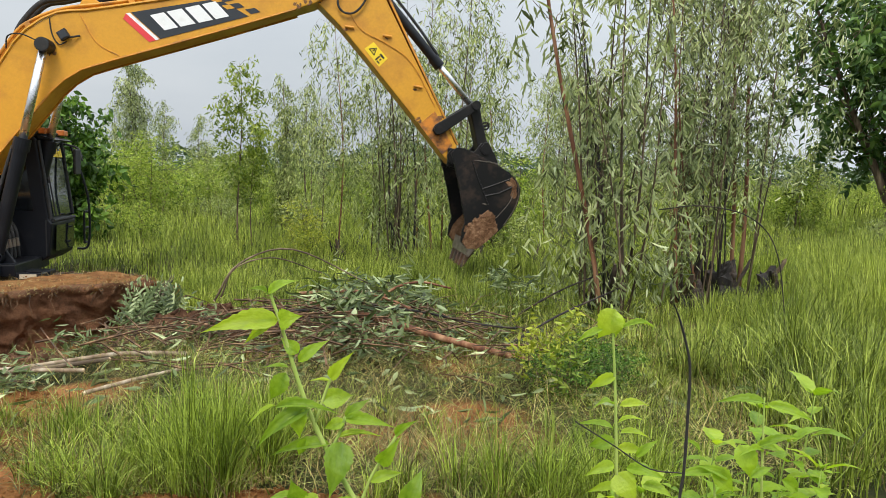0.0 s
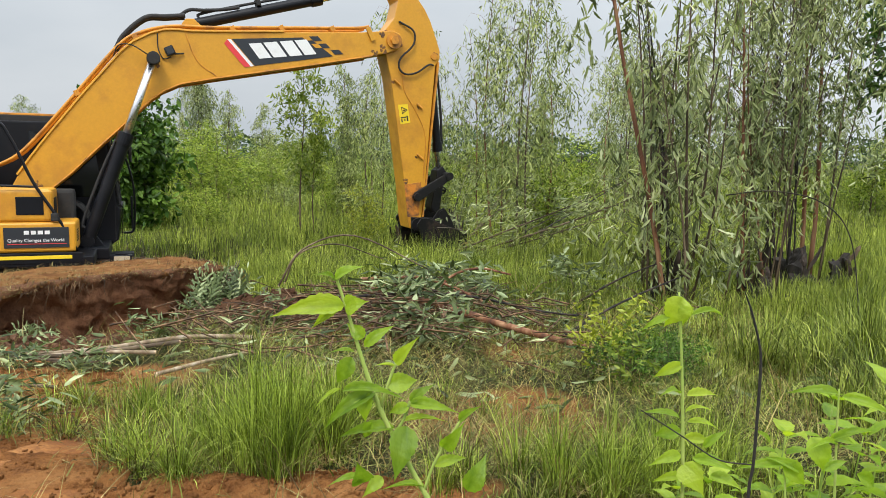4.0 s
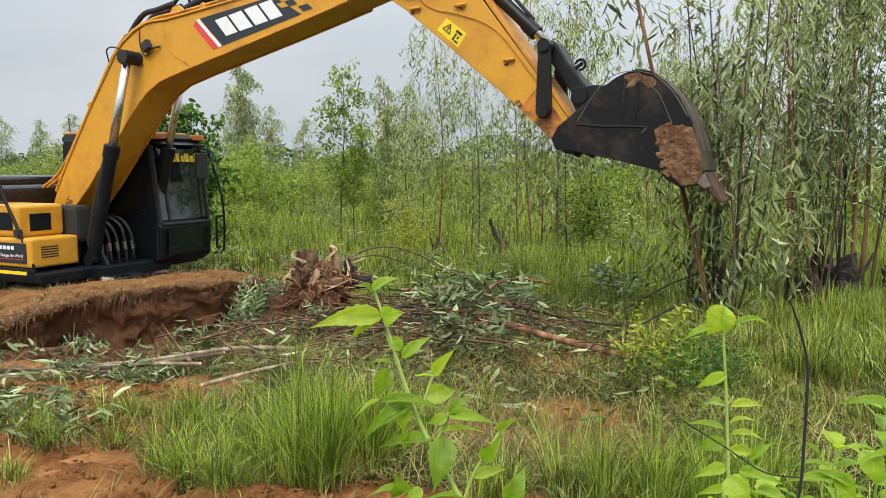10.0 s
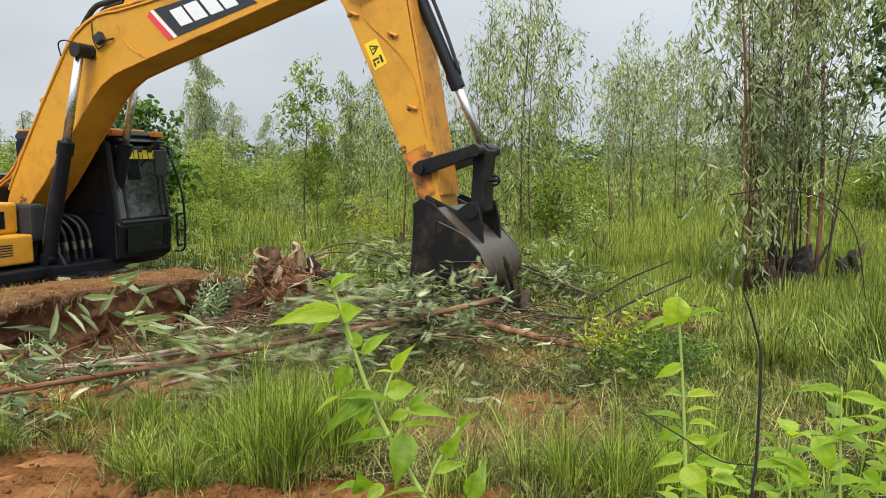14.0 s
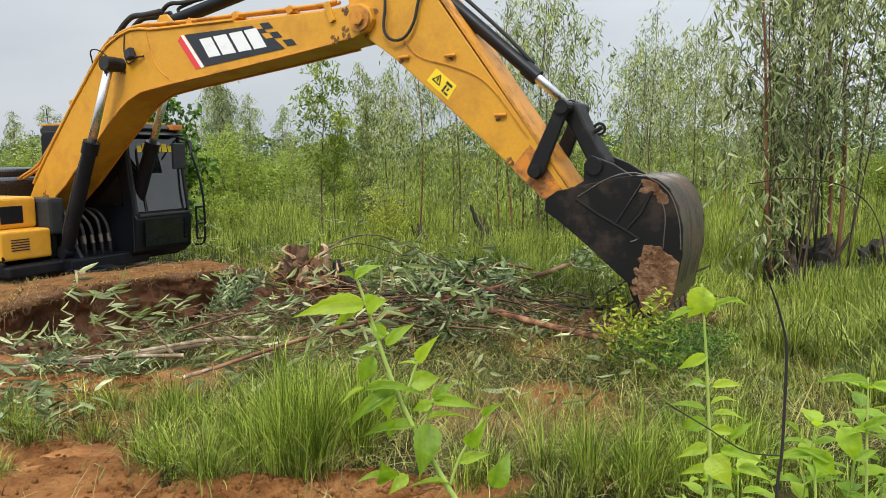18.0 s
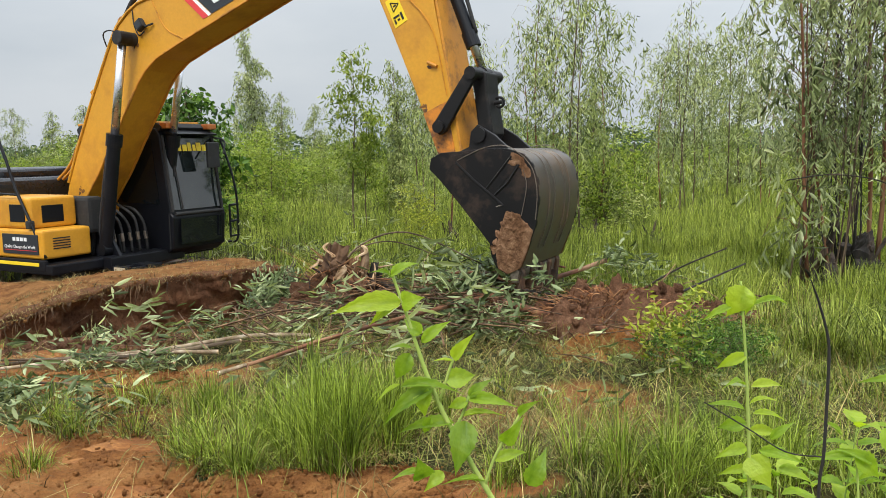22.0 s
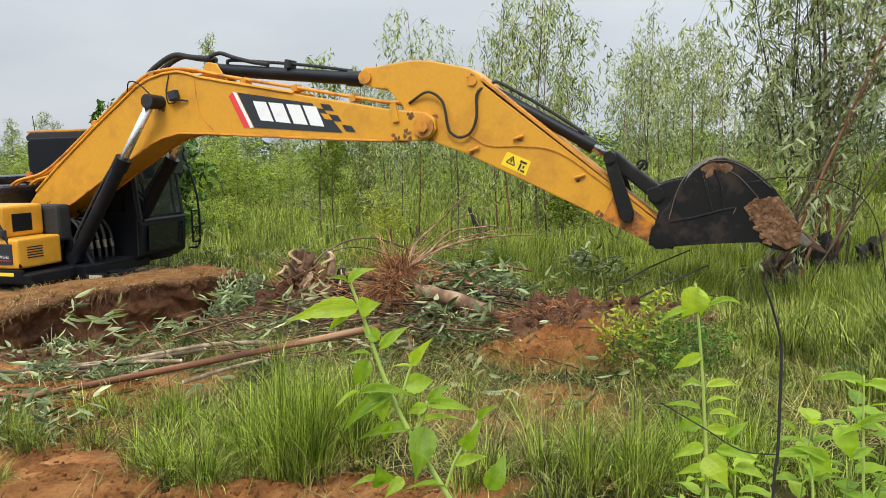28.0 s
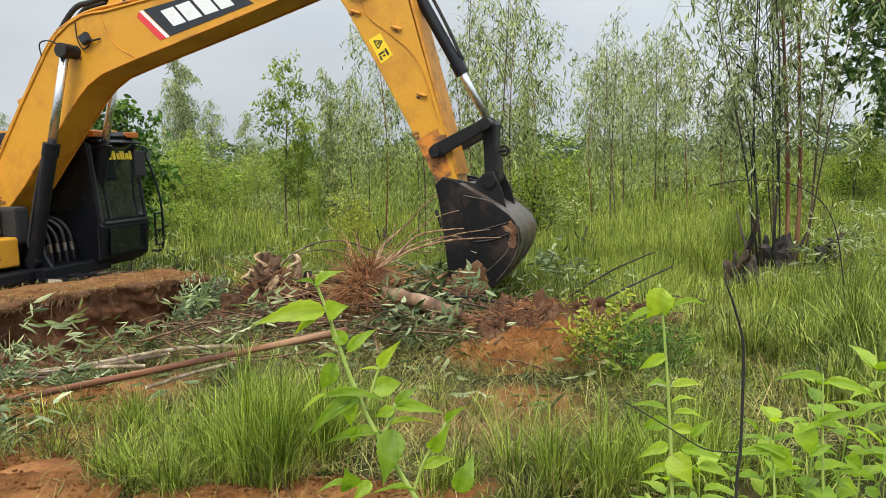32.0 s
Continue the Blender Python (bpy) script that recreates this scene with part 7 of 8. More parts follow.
def tall_weed(label, d, foot, stalk, r, leaves, shoots=()):
    """A weed d metres off: its stalk and shoots by their slopes from the eye; each leaf by its foot, its reach, its width and how far it faces forward."""
    ob = thing("weed", label, "weed", foot, group="weeds near the camera")
    o = Vector(foot)
    rnd = random.Random(len(label) + int(d * 100))
    pts = smooth_line([Vector((0, 0, 0))] + [Vector(seen_from(u, v, d)) - o for u, v in stalk], 6)
    n = len(pts) - 1
    part("stalk", tube(pts, [r * (1 - 0.55 * i / n) for i in range(n + 1)], 8), STEM, ob, "", True)
    for line in shoots:
        part("shoot", tube(smooth_line([Vector(seen_from(u, v, d)) - o for u, v in line], 4), r * 0.5, 6), STEM, ob, "", True)
    for u, v, du, dv, w, face in leaves:
        a = Vector(seen_from(u, v, d)) - o
        b = Vector(seen_from(u + du, v + dv, d)) - o + Vector((0, rnd.uniform(-0.05, 0.05), 0))
        way = b - a
        x = way.normalized()
        z = Vector((rnd.uniform(-0.15, 0.15), -face, 1.02 - face * 0.9))
        y = z.cross(x).normalized()
        z = x.cross(y)
        lf = link_mesh("leaf", WEED_LEAVES[rnd.randrange(4)], wm, ob)
        m = Matrix((x * way.length, y * w * d * 1.05, z * way.length)).transposed().to_4x4()
        m.translation = a
        lf.matrix_basis = m
    return ob


# leaves: foot to the side and below the level, reach to the side and up, width, facing
MAIN_A = [(-0.077, -0.197, -0.096, -0.014, 0.028, 0.75), (-0.081, -0.193, -0.04, -0.037, 0.015, 0.8), (-0.09, -0.163, 0.039, 0.017, 0.015, 0.5), (-0.091, -0.164, -0.024, 0.011, 0.01, 0.6), (-0.077, -0.198, 0.032, 0.009, 0.027, 0.9), (-0.051, -0.241, -0.024, 0.018, 0.019, 0.8), (-0.051, -0.253, 0.041, 0.026, 0.016, 0.6), (-0.064, -0.261, -0.033, 0.003, 0.009, 0.3), (-0.067, -0.267, -0.021, -0.04, 0.024, 0.9), (-0.021, -0.306, 0.042, -0.0, 0.027, 0.8), (-0.034, -0.314, -0.072, -0.056, 0.022, 0.6)]
MAIN_B = [(-0.081, -0.311, -0.034, -0.019, 0.007, 0.4), (-0.08, -0.314, 0.086, -0.006, 0.015, 0.5), (-0.051, -0.314, 0.003, -0.041, 0.025, 0.9), (-0.009, -0.365, -0.082, -0.024, 0.018, 0.5), (-0.04, -0.357, -0.011, -0.028, 0.015, 0.8), (-0.0, -0.357, 0.062, -0.002, 0.01, 0.3), (0.006, -0.362, -0.015, -0.068, 0.038, 1.0), (-0.051, -0.442, -0.008, 0.038, 0.031, 0.9), (-0.051, -0.436, -0.048, -0.004, 0.012, 0.4), (-0.025, -0.434, -0.027, -0.024, 0.018, 0.6), (0.033, -0.449, -0.062, 0.004, 0.01, 0.3)]
MAIN_C = [(-0.009, -0.276, 0.031, 0.042, 0.017, 0.7), (-0.009, -0.28, -0.03, 0.001, 0.006, 0.2), (0.011, -0.329, 0.034, 0.025, 0.015, 0.6), (0.011, -0.331, 0.065, -0.004, 0.018, 0.6), (0.01, -0.334, -0.028, -0.013, 0.016, 0.7), (0.056, -0.393, 0.029, 0.044, 0.022, 0.8), (0.078, -0.355, 0.029, 0.028, 0.013, 0.6), (0.044, -0.418, 0.048, 0.003, 0.016, 0.6), (0.091, -0.455, 0.027, 0.048, 0.029, 0.9)]
UPRIGHT_A = [(0.376, -0.182, -0.019, -0.044, 0.038, 1.0), (0.379, -0.19, 0.003, -0.034, 0.022, 0.9), (0.361, -0.21, -0.039, -0.022, 0.011, 0.5), (0.389, -0.208, 0.058, -0.008, 0.01, 0.4), (0.383, -0.275, -0.033, -0.027, 0.016, 0.7), (0.38, -0.317, -0.039, 0.003, 0.011, 0.3), (0.39, -0.319, 0.051, -0.006, 0.014, 0.5), (0.382, -0.351, -0.052, -0.001, 0.011, 0.4), (0.393, -0.357, 0.041, -0.007, 0.01, 0.4), (0.389, -0.343, 0.036, 0.005, 0.009, 0.3), (0.385, -0.369, -0.03, -0.017, 0.021, 0.7), (0.388, -0.381, 0.051, -0.014, 0.016, 0.6)]
UPRIGHT_B = [(0.386, -0.403, -0.046, -0.016, 0.017, 0.6), (0.404, -0.409, 0.053, -0.01, 0.018, 0.6), (0.39, -0.416, 0.025, -0.04, 0.037, 1.0), (0.393, -0.433, -0.04, -0.018, 0.013, 0.6), (0.418, -0.393, 0.034, 0.024, 0.012, 0.5), (0.43, -0.434, 0.04, -0.015, 0.018, 0.6)]
SIDE = [(0.606, -0.317, -0.067, -0.007, 0.015, 0.5), (0.61, -0.321, 0.063, -0.021, 0.018, 0.6), (0.602, -0.382, 0.057, 0.016, 0.013, 0.5), (0.597, -0.38, 0.047, -0.016, 0.015, 0.5), (0.57, -0.379, 0.019, -0.051, 0.034, 1.0), (0.607, -0.39, -0.052, 0.001, 0.012, 0.4)]
LOW = [(0.533, -0.415, 0.038, -0.038, 0.029, 0.9), (0.533, -0.419, -0.062, -0.012, 0.015, 0.5), (0.557, -0.428, -0.054, 0.022, 0.016, 0.6), (0.641, -0.433, 0.04, -0.029, 0.022, 0.8), (0.592, -0.428, 0.038, 0.012, 0.013, 0.5), (0.512, -0.388, -0.035, 0.024, 0.01, 0.4)]
tall_weed("tall leaning bright-green weed with toothed leaves", 1.71, (0.42, 1.8, -0.02),
          [(0.10, -0.58), (0.033, -0.458), (-0.017, -0.365), (-0.043, -0.302), (-0.058, -0.256), (-0.073, -0.206), (-0.088, -0.161)], 0.0075,
          MAIN_A + MAIN_B + MAIN_C,
          ([(-0.03, -0.34), (-0.015, -0.292), (-0.009, -0.276)], [(-0.01, -0.378), (0.004, -0.349), (0.011, -0.328)], [(0.031, -0.455), (0.044, -0.417), (0.059, -0.389), (0.08, -0.355)]))
tall_weed("upright bright-green weed with toothed leaves", 1.85, (0.74, 1.9, -0.02), [(0.396, -0.6), (0.392, -0.459), (0.387, -0.361), (0.38, -0.267), (0.371, -0.176)], 0.0062, UPRIGHT_A + UPRIGHT_B)
tall_weed("weed with a pair of broad leaves at its tip", 2.0, (1.25, 2.05, -0.02), [(0.616, -0.56), (0.611, -0.46), (0.607, -0.373), (0.605, -0.31)], 0.0055, SIDE)
tall_weed("low bright-green weed with drooping leaves", 1.95, (1.06, 2.0, -0.02), [(0.541, -0.55), (0.539, -0.457), (0.532, -0.41)], 0.005, LOW)
for x, y, h, lx, sd, ll in ((1.18, 2.1, 0.72, 0.05, 9, 0.085), (0.62, 1.75, 0.5, -0.05, 10, 0.07), (1.32, 2.15, 0.8, 0.05, 11, 0.085), (0.80, 2.1, 0.66, 0.0, 12, 0.075), (0.96, 1.9, 0.6, 0.02, 14, 0.08), (0.14, 1.8, 0.5, -0.04, 15, 0.07), (1.5, 2.3, 0.9, 0.05, 16, 0.085), (0.72, 1.98, 0.6, 0.03, 17, 0.08), (0.9, 2.05, 0.7, -0.03, 18, 0.08), (1.06, 1.82, 0.54, 0.04, 19, 0.085), (1.4, 2.08, 0.74, 0.04, 20, 0.085), (1.22, 1.92, 0.62, -0.04, 21, 0.09), (0.5, 1.9, 0.5, 0.03, 22, 0.07), (1.12, 2.2, 0.78, 0.04, 25, 0.09), (1.34, 2.3, 0.86, 0.02, 26, 0.09)):
    weed([(x, y, 0), (x + lx * 0.4, y, h * 0.5), (x + lx, y - 0.03, h)], 0.0045, 8, ll, sd, "low bright-green weed with toothed leaves", True, 0.4, 2)
twig = thing("bare_twig", "thin bare black twig standing among weeds", "twig", (0.84, 1.75, 0))
part("twig_stem", tube(smooth_line([Vector((0, 0, 0))] + [Vector(seen_from(u, v, 1.75)) - Vector((0.84, 1.75, 0)) for u, v in ((0.484, -0.6), (0.486, -0.46), (0.49, -0.418), (0.491, -0.346), (0.491, -0.287), (0.488, -0.252), (0.474, -0.205), (0.462, -0.175))], 5), [0.0038] * 26 + [0.0034] * 5 + [0.003] * 5 + [0.0026, 0.0024, 0.002, 0.0016, 0.0012], 7), BURNT, twig, "", True)
part("twig_fork", tube(smooth_line([Vector(seen_from(u, v, 1.75)) - Vector((0.84, 1.75, 0)) for u, v in ((0.489, -0.419), (0.439, -0.411), (0.386, -0.377), (0.327, -0.34))], 5), 0.0018, 5), BURNT, twig, "", True)
arch = thing("arched_stem", "long bare arching black stem in tall grass", "twig", (4.3, 6.8, land1(4.3, 6.8)))
part("arched_line", tube(smooth_line([(0, 0, 0), (-0.1, 0.1, 0.9), (-0.35, 0.2, 1.25), (-0.8, 0.3, 1.35), (-1.2, 0.4, 1.3)], 6), 0.006, 5), BURNT, arch, "", True)
# leafy seedlings in the middle ground
for k, (x, y, h) in enumerate(((1.62, 5.8, 0.58), (1.85, 5.6, 0.5), (1.45, 5.6, 0.5), (1.6, 5.2, 0.55), (1.95, 6.1, 0.5))):
    plant_tree("seedling", SEEDLING[k % 2], GREY_BARK, YELLOW_LEAF if k % 2 == 0 else YOUNG_LEAF, x, y, 70 * k, h * 1.05, "leafy seedling with yellowish new growth", "seedling", "seedlings by the turned soil")
for k, (x, y, h) in enumerate(((1.6, 5.3, 0.36), (2.0, 5.75, 0.42), (1.95, 5.3, 0.36))):
    plant_tree("low_bush", SHRUB[2], GREY_BARK, BROAD_LEAF, x, y, 50 * k, h, "low dark-green bush beside the seedlings", "bush", "bushes by the turned soil")

# ---- what moves ----


class joints:
    """The machine's pose: slew, and the slopes of boom, stick and bucket, in degrees."""

    def __init__(self, slew, boom_a, stick_a, bucket_a):
        self.slew = pose(0, 0, 0, 0, 0, -slew)
        def turned(a):
            return Matrix.Rotation(-radians(a), 4, "Y")
        b = Matrix.Translation(FOOT) @ turned(boom_a)
        tip = b @ Vector((BOOM_LENGTH, 0, 0))
        s = Matrix.Translation(tip) @ turned(stick_a)
        end = s @ Vector((STICK_LENGTH, 0, 0))
        k = Matrix.Translation(end) @ turned(bucket_a)
        # the linkage: where idler and link meet
        p, e = s @ IDLER_PIN, k @ Vector((0, 0, EAR))
        d = (e - p).length
        d = min(d, IDLER + LINK - 0.002)
        a = (IDLER ** 2 - LINK ** 2 + d * d) / (2 * d)
        h = math.sqrt(max(0.0, IDLER ** 2 - a * a))
        u = (e - p).normalized()
        n = Vector((-u.z, 0, u.x))
        j = p + u * a + n * h
        self.parts = {"boom": b, "stick": s, "bucket": k, "idler": self.aim(p, j), "link": self.aim(j, e),
                      "lift": (BOOM_CYL_BASE, b @ BOOM_PIN), "crowd": (b @ STICK_CYL_BASE, s @ STICK_CYL_END), "curl": (s @ BUCKET_CYL_BASE, j)}

    def aim(self, p, q, side=0.0):
        d = q - p
        return Matrix.Translation(p + Vector((0, side, 0))) @ Matrix.Rotation(-math.atan2(d.z, d.x), 4, "Y")

    def at(self, key):
        return self.slew @ self.parts[key]

    def barrel(self, key, side=0.0):
        p, q = self.parts[key]
        return self.slew @ self.aim(p, q, side)

    def shaft(self, key, side=0.0):
        p, q = self.parts[key]
        m = self.aim(p, q, side)
        m.translation = q + Vector((0, side, 0))
        return self.slew @ m


def felled(ob, rows):
    """Rows for a stem that is pushed over: seconds, shift x, y, z, lean in degrees and the bearing of the lean."""
    m0 = ob.matrix_basis.copy()
    loc, size = m0.translation, Matrix.Diagonal((*m0.to_scale(), 1))
    q0 = m0.to_quaternion()
    q1 = Euler((0, 0, m0.to_euler().z)).to_quaternion()
    out = []
    for t, dx, dy, dz, lean, bearing in rows:
        axis = Vector((-math.sin(radians(bearing)), math.cos(radians(bearing)), 0))
        rot = q0.slerp(q1, min(1.0, lean / 80)).to_matrix().to_4x4()
        out.append((t, Matrix.Translation(loc + Vector((dx, dy, dz))) @ Matrix.Rotation(radians(lean), 4, axis) @ rot))
    return out


ARM = [
    (0.0, joints(-1.3, 32.6, -49.1, -75.2)),
    (0.5, joints(-1.7, 32.4, -65.1, -88.3)),
    (1.0, joints(-4.9, 32.4, -77.6, -77.1)),
    (1.5, joints(-10.7, 32.5, -84.6, -60.8)),
    (2.0, joints(-26.7, 32.4, -80.1, -42.8)),
    (2.5, joints(-27.4, 31.4, -73.6, -23.2)),
    (3.0, joints(-22.3, 27.6, -77.9, -25.8)),
    (3.5, joints(-19.8, 24.5, -80.9, -55.3)),
    (5.5, joints(-13.1, 30.6, -82.1, -84.8)),
    (6.0, joints(-11.0, 30.4, -82.3, -95.5)),
    (6.5, joints(-7.8, 29.9, -82.7, -109.2)),
    (7.0, joints(0.2, 30.0, -83.0, -121.2)),
    (7.5, joints(12.6, 33.2, -79.9, -122.7)),
    (8.0, joints(21.8, 36.3, -74.1, -112.6)),
    (8.5, joints(24.1, 36.6, -69.4, -90.8)),
    (9.0, joints(25.3, 36.9, -57.1, -63.1)),
    (9.5, joints(24.0, 34.7, -47.2, -28.6)),
    (10.0, joints(25.2, 28.9, -39.7, -9.8)),
    (10.5, joints(28.3, 22.3, -32.1, 5.3)),
    (11.0, joints(30.4, 17.0, -35.0, -0.6)),
    (11.5, joints(30.4, 16.0, -36.6, -21.0)),
    (12.0, joints(29.3, 17.6, -37.3, -34.3)),
    (12.5, joints(29.5, 20.6, -42.1, -45.7)),
    (13.0, joints(29.0, 23.8, -49.3, -60.1)),
    (13.5, joints(27.4, 26.4, -58.6, -78.1)),
    (14.0, joints(25.2, 29.9, -66.4, -92.2)),
    (14.5, joints(24.7, 35.3, -67.8, -101.0)),
    (16.5, joints(29.5, 19.6, -37.1, -7.4)),
    (17.0, joints(28.9, 15.0, -35.5, -22.4)),
    (17.5, joints(29.0, 16.9, -36.7, -33.1)),
    (18.0, joints(28.7, 21.3, -40.7, -37.0)),
    (18.5, joints(28.6, 25.6, -46.1, -44.2)),
    (19.0, joints(28.2, 28.8, -51.9, -55.5)),
    (19.5, joints(28.9, 30.6, -56.8, -52.9)),
    (20.0, joints(28.9, 30.4, -68.0, -52.0)),
    (20.5, joints(28.6, 30.6, -56.7, -22.6)),
    (21.0, joints(28.4, 28.3, -56.1, -38.2)),
    (21.5, joints(27.9, 29.8, -64.8, -55.7)),
    (22.0, joints(27.5, 33.6, -66.5, -45.8)),
    (22.5, joints(27.7, 31.1, -56.7, -27.4)),
    (23.0, joints(28.4, 24.4, -57.2, -41.9)),
    (23.5, joints(27.8, 27.4, -57.5, -51.3)),
    (24.0, joints(28.3, 31.5, -59.2, -56.5)),
    (24.5, joints(28.0, 36.8, -63.8, -64.4)),
    (26.5, joints(19.0, 29.3, -51.6, -17.2)),
    (27.0, joints(19.1, 23.2, -44.3, -11.1)),
    (27.5, joints(20.2, 17.4, -32.9, 0.2)),
    (28.0, joints(19.3, 10.5, -25.6, 6.9)),
    (28.5, joints(18.5, 7.0, -24.7, -4.3)),
    (29.0, joints(18.2, 7.2, -24.2, -22.5)),
    (29.5, joints(18.3, 9.8, -24.4, -32.4)),
    (30.0, joints(18.7, 13.4, -27.4, -40.8)),
    (30.5, joints(18.6, 17.4, -33.7, -52.1)),
    (31.0, joints(18.5, 21.6, -43.1, -61.9)),
    (31.5, joints(19.2, 26.2, -51.8, -70.6)),
    (32.0, joints(19.4, 30.4, -61.9, -80.4)),
]



def motions():
    for ob, key in ((boom, "boom"), (stick, "stick"), (bucket, "bucket"), (idler, "idler"), (link, "link")):
        walk(ob, [(t, j.at(key)) for t, j in ARM])
    for ob in (house, cab):
        walk(ob, [(t, j.slew) for t, j in ARM])
    for (barrel, shaft), key, side in ((lift[0], "lift", -0.48), (lift[1], "lift", 0.48), (crowd, "crowd", 0.0), (curl, "curl", 0.0)):
        walk(barrel, [(t, j.barrel(key, side)) for t, j in ARM])
        walk(shaft, [(t, j.shaft(key, side)) for t, j in ARM])
    # the far clump is torn out and dragged to the pile
    for i, ob in enumerate(middle_clump):
        b = -20 + 25 * i
        walk(ob, felled(ob, [(0, 0, 0, 0, 0, b), (1.7, 0, 0, 0, 0, b), (2.4, 0.05, 0, 0.1, 10, b), (3.0, 0.2, -0.3, 0.15, 38, b), (3.5, 0.1, -0.7, 0.1, 62, b), (4.5, -0.8, -3.0, 0.06, 82, b + 60), (5.5, -1.2 - 0.2 * i, -5.0 + 0.3 * i, 0.05, 88, b + 90), (32, -1.2 - 0.2 * i, -5.0 + 0.3 * i, 0.03, 89, b + 90)]))
    # the front clump: pushed over, then raked into the pile
    walk(front_clump[0], felled(front_clump[0], [(0, 0, 0, 0, 0, 180), (9.6, 0, 0, 0, 0, 180), (10.0, 0, 0, 0, 3, 190), (10.5, -0.02, 0, 0, 10, 195), (11.0, -0.1, -0.2, 0, 27, 195), (11.5, -0.35, -0.7, 0.05, 55, 195), (12.0, -0.6, -1.35, 0.3, 89, 206), (13.0, -1.3, -1.1, 0.32, 89, 214), (14.0, -2.0, -0.7, 0.34, 90, 224), (14.5, -1.9, 0.2, 0.4, 91, 230), (16.3, -1.01, 1.45, 0.3, 90.5, 237), (24.3, -1.01, 1.45, 0.29, 90.5, 237), (25.6, -3.2, -1.8, 0.28, 90.5, 215.4), (32, -3.2, -1.8, 0.27, 90.5, 215.4)]))
    for i, ob in enumerate(front_clump[1:]):
        b = (0, 12, -25, 25, -8, -45)[i]
        fin = (-162, 176, -162, 170, -170, 180)[i]
        d = 0.06 * i
        ex, ey = (-2.4, -0.6, -2.85, -1.0, -2.6, -0.5)[i], (-0.75, 0.4, -0.35, 0.3, -1.4, 0.9)[i]
        walk(ob, felled(ob, [(0, 0, 0, 0, 0, b), (9.7, 0, 0, 0, 0, b), (10.1 + d, 0.02, 0, 0, 9, b), (10.6 + d, 0.1, 0, 0, 33, b), (11.1 + d, 0.15, -0.05, 0.05, 66, b - 10), (11.6, 0.1, -0.1, 0.08, 80, b - 15), (12.3, -0.1, -0.1, 0.08, 84, b - 25), (13.0, -0.8, 0.0, 0.1, 85, b + (fin - b) * 0.25), (13.6, -1.5, 0.15, 0.12, 86, b + (fin - b) * 0.55), (14.2, ex * 0.85, ey * 0.7, 0.15, 86, b + (fin - b) * 0.85), (14.8, ex, ey, 0.16, 86, fin), (16.5, ex - 0.05, ey, 0.0, 88, fin), (18.5, ex - 0.1, ey, -0.08, 90, fin), (22, ex - 0.1, ey, -0.14, 91, fin), (32, ex - 0.1, ey, -0.16, 91, fin)]))
    # the middle clump goes over late in the clip
    for i, ob in enumerate(side_clump):
        b = (0, 20, -20, 35, 10)[i]
        walk(ob, felled(ob, [(0, 0, 0, 0, 0, b), (27.2, 0, 0, 0, 0, b), (27.6, 0, 0, 0, 7, b), (28.0, 0.05, 0, 0, 24, b), (28.5, 0.15, 0, 0, 50, b), (29.0, 0.3, -0.1, 0, 74, b), (29.6, 0.35, -0.1, -0.05, 84, b), (32, 0.35, -0.1, -0.06, 85, b)]))
    # stumps and soil that the bucket turns up
    hz = land1(2.78, 7.85)
    walk(stool_front, [(0, pose(2.78, 7.85, hz)), (10.2, pose(2.78, 7.85, hz)), (11.2, pose(2.85, 7.8, hz, 0, 25, 0)), (12.3, pose(2.7, 7.8, hz, 0, 45, 0)), (13.2, pose(1.9, 7.9, hz, 0, 20, 0)), (14.3, pose(1.0, 8.0, hz - 0.05, 0, -20, 0)), (16.5, pose(0.8, 8.0, hz - 0.12, 0, -40, 0)), (32, pose(0.8, 8.0, hz - 0.14, 0, -40, 0))])
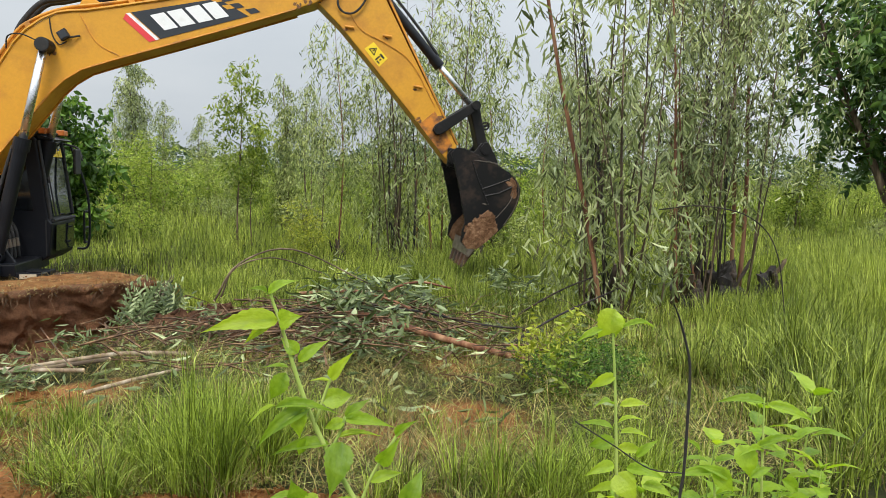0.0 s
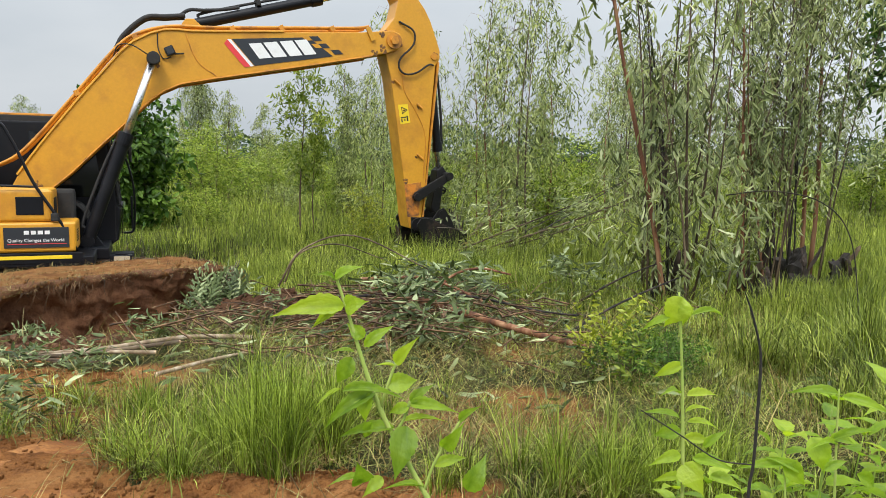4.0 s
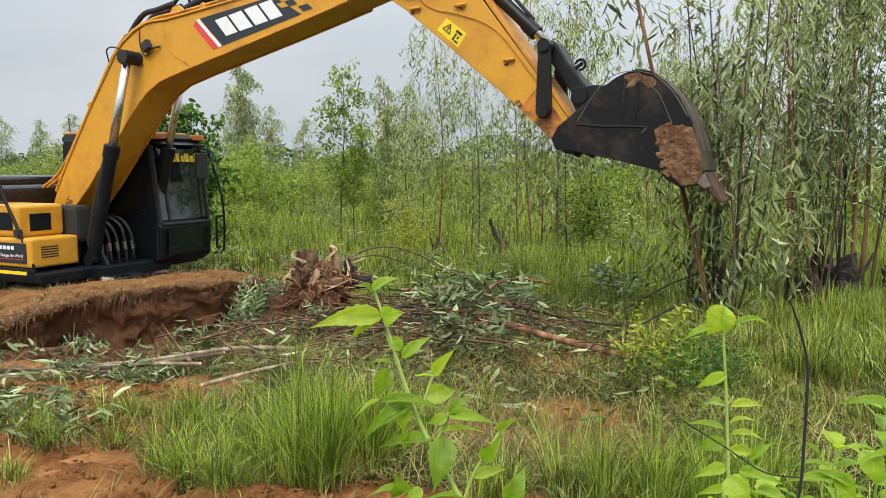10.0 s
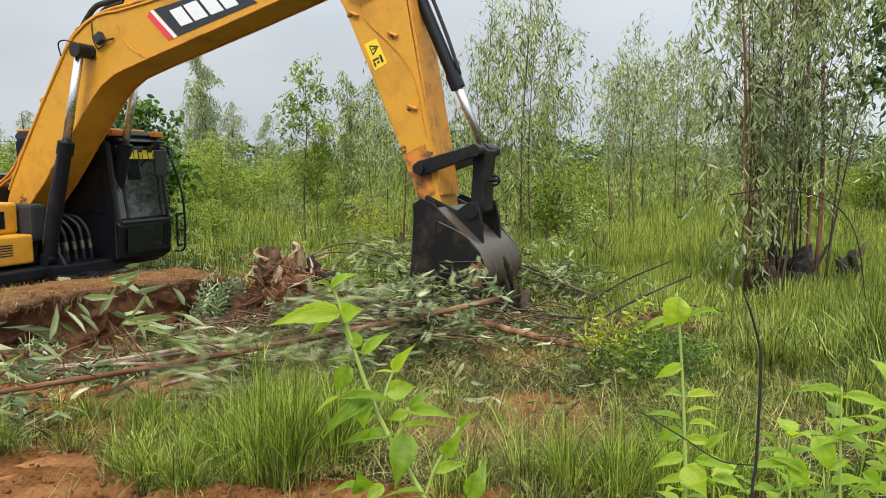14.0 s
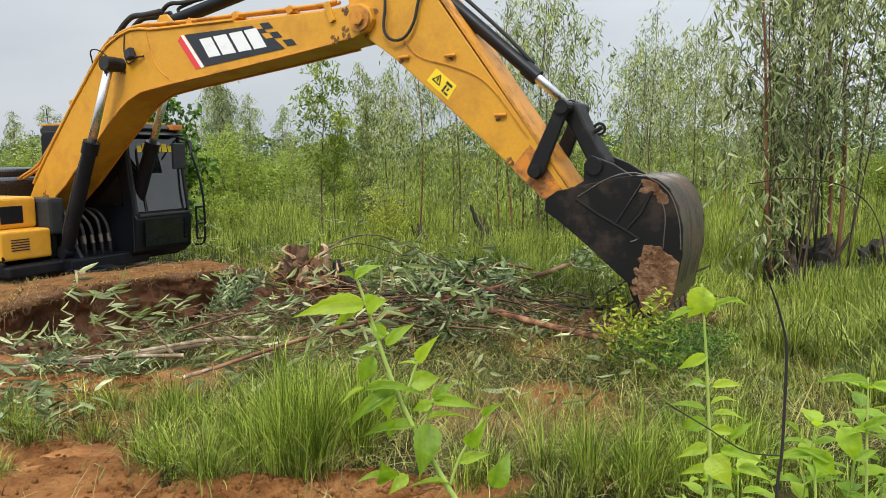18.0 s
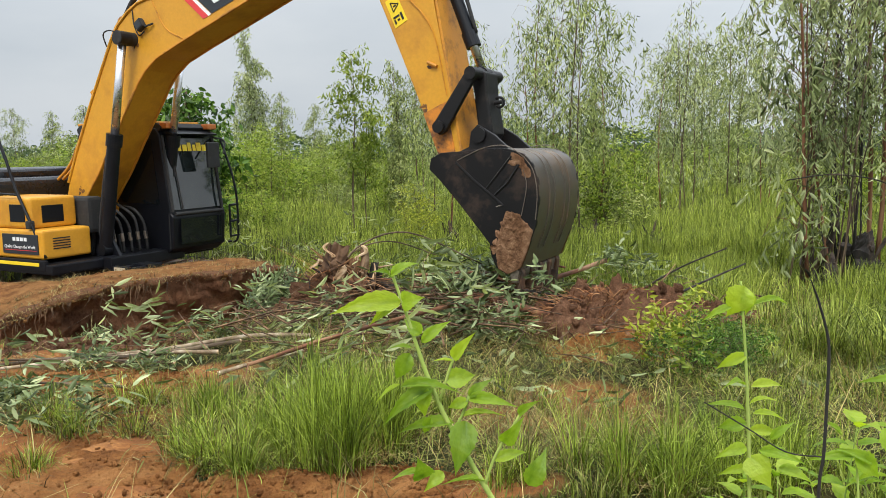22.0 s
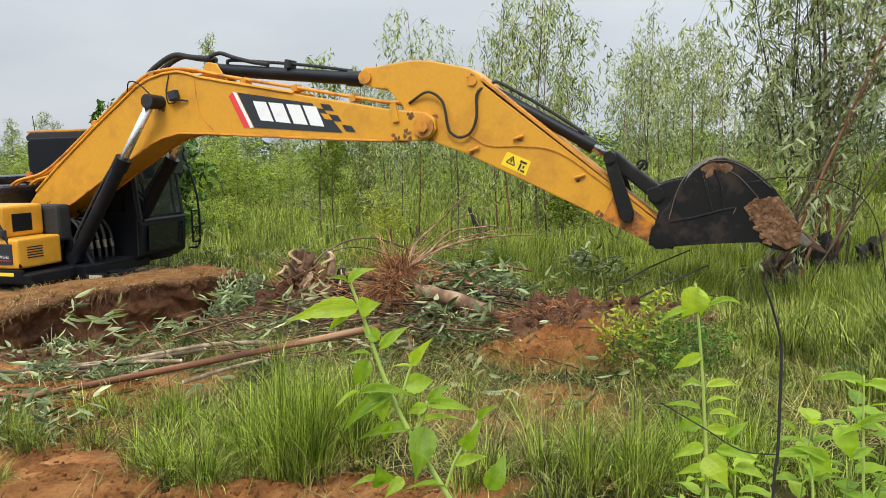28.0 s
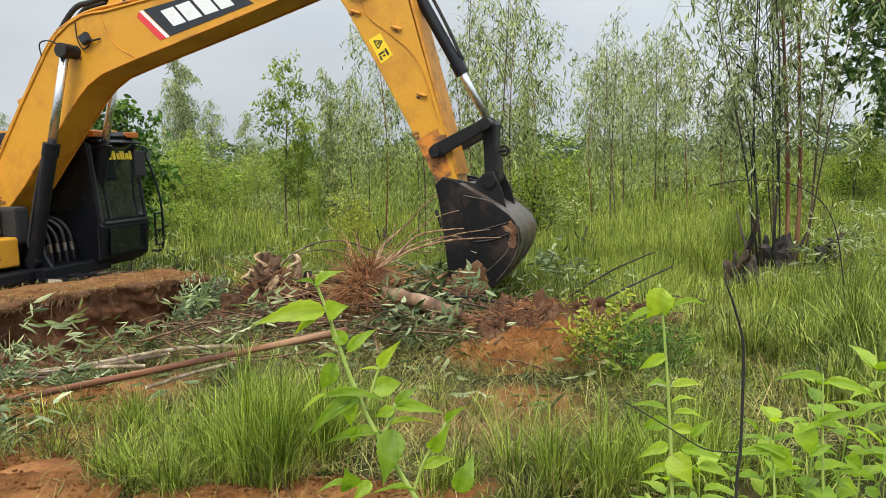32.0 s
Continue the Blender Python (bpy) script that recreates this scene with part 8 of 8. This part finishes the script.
    walk(stump, [(0, pose(-0.95, 8.5, -0.45, 0, 0, 0)), (6.6, pose(-0.95, 8.5, -0.45, 0, 0, 0)), (7.4, pose(-1.0, 8.4, -0.1, 0, 0, 0)), (8.0, pose(-1.12, 8.1, 0.5, 0, -8, 0)), (8.5, pose(-1.3, 8.05, 0.32, 0, 0, 5)), (9.0, pose(-1.3, 8.05, 0.28, 0, 4, 5)), (17.0, pose(-1.3, 8.05, 0.28, 0, 4, 5)), (18.0, pose(-1.26, 8.05, 0.2, 0, 12, 5)), (19.0, pose(-1.22, 8.05, 0.18, 0, 18, 5)), (32, pose(-1.22, 8.05, 0.18, 0, 18, 5))])
    walk(root_mass, [(0, pose(1.5, 7.1, -0.8, 0, 0, 0)), (21.0, pose(1.5, 7.1, -0.8, 0, 0, 0)), (22.0, pose(1.4, 7.1, -0.4, 0, 0, 0)), (22.8, pose(1.1, 7.0, -0.2, 0, 0, 0)), (23.5, pose(0.8, 6.8, 0.0, 0, 0, 0)), (24.0, pose(0.62, 6.65, 0.14, 0, 10, 10)), (24.5, pose(0.5, 7.0, 0.32, 0, 20, 0)), (25.3, pose(0.1, 7.4, 0.5, 0, 10, 0)), (26.2, pose(-0.22, 7.4, 0.36, 0, 0, 0)), (32, pose(-0.22, 7.4, 0.35, 0, 0, 0))])
    hz = land1(1.3, 6.75)
    walk(heap, [(0, pose(1.45, 7.0, hz - 0.5)), (17.2, pose(1.45, 7.0, hz - 0.5)), (18.2, pose(1.5, 6.95, hz - 0.2)), (19.2, pose(1.4, 6.9, hz + 0.03)), (22.0, pose(1.4, 6.85, hz + 0.03)), (24.5, pose(1.35, 6.8, hz)), (26.5, pose(1.3, 6.75, hz - 0.04)), (32, pose(1.3, 6.75, hz - 0.04))])
    hz = land1(1.5, 6.05)
    walk(spread, [(0, pose(1.5, 6.15, hz - 0.4)), (18.0, pose(1.5, 6.15, hz - 0.4)), (20.0, pose(1.5, 6.15, hz - 0.2)), (23.8, pose(1.5, 6.1, hz - 0.1)), (24.5, pose(1.5, 6.1, hz - 0.08)), (26.3, pose(1.5, 6.05, hz)), (32, pose(1.5, 6.05, hz))])
    hz = land1(2.35, 6.9)
    walk(heap_side, [(0, pose(2.4, 6.95, hz - 0.4)), (12.6, pose(2.4, 6.95, hz - 0.4)), (13.2, pose(2.35, 6.9, hz)), (32, pose(2.35, 6.9, hz))])


motions()
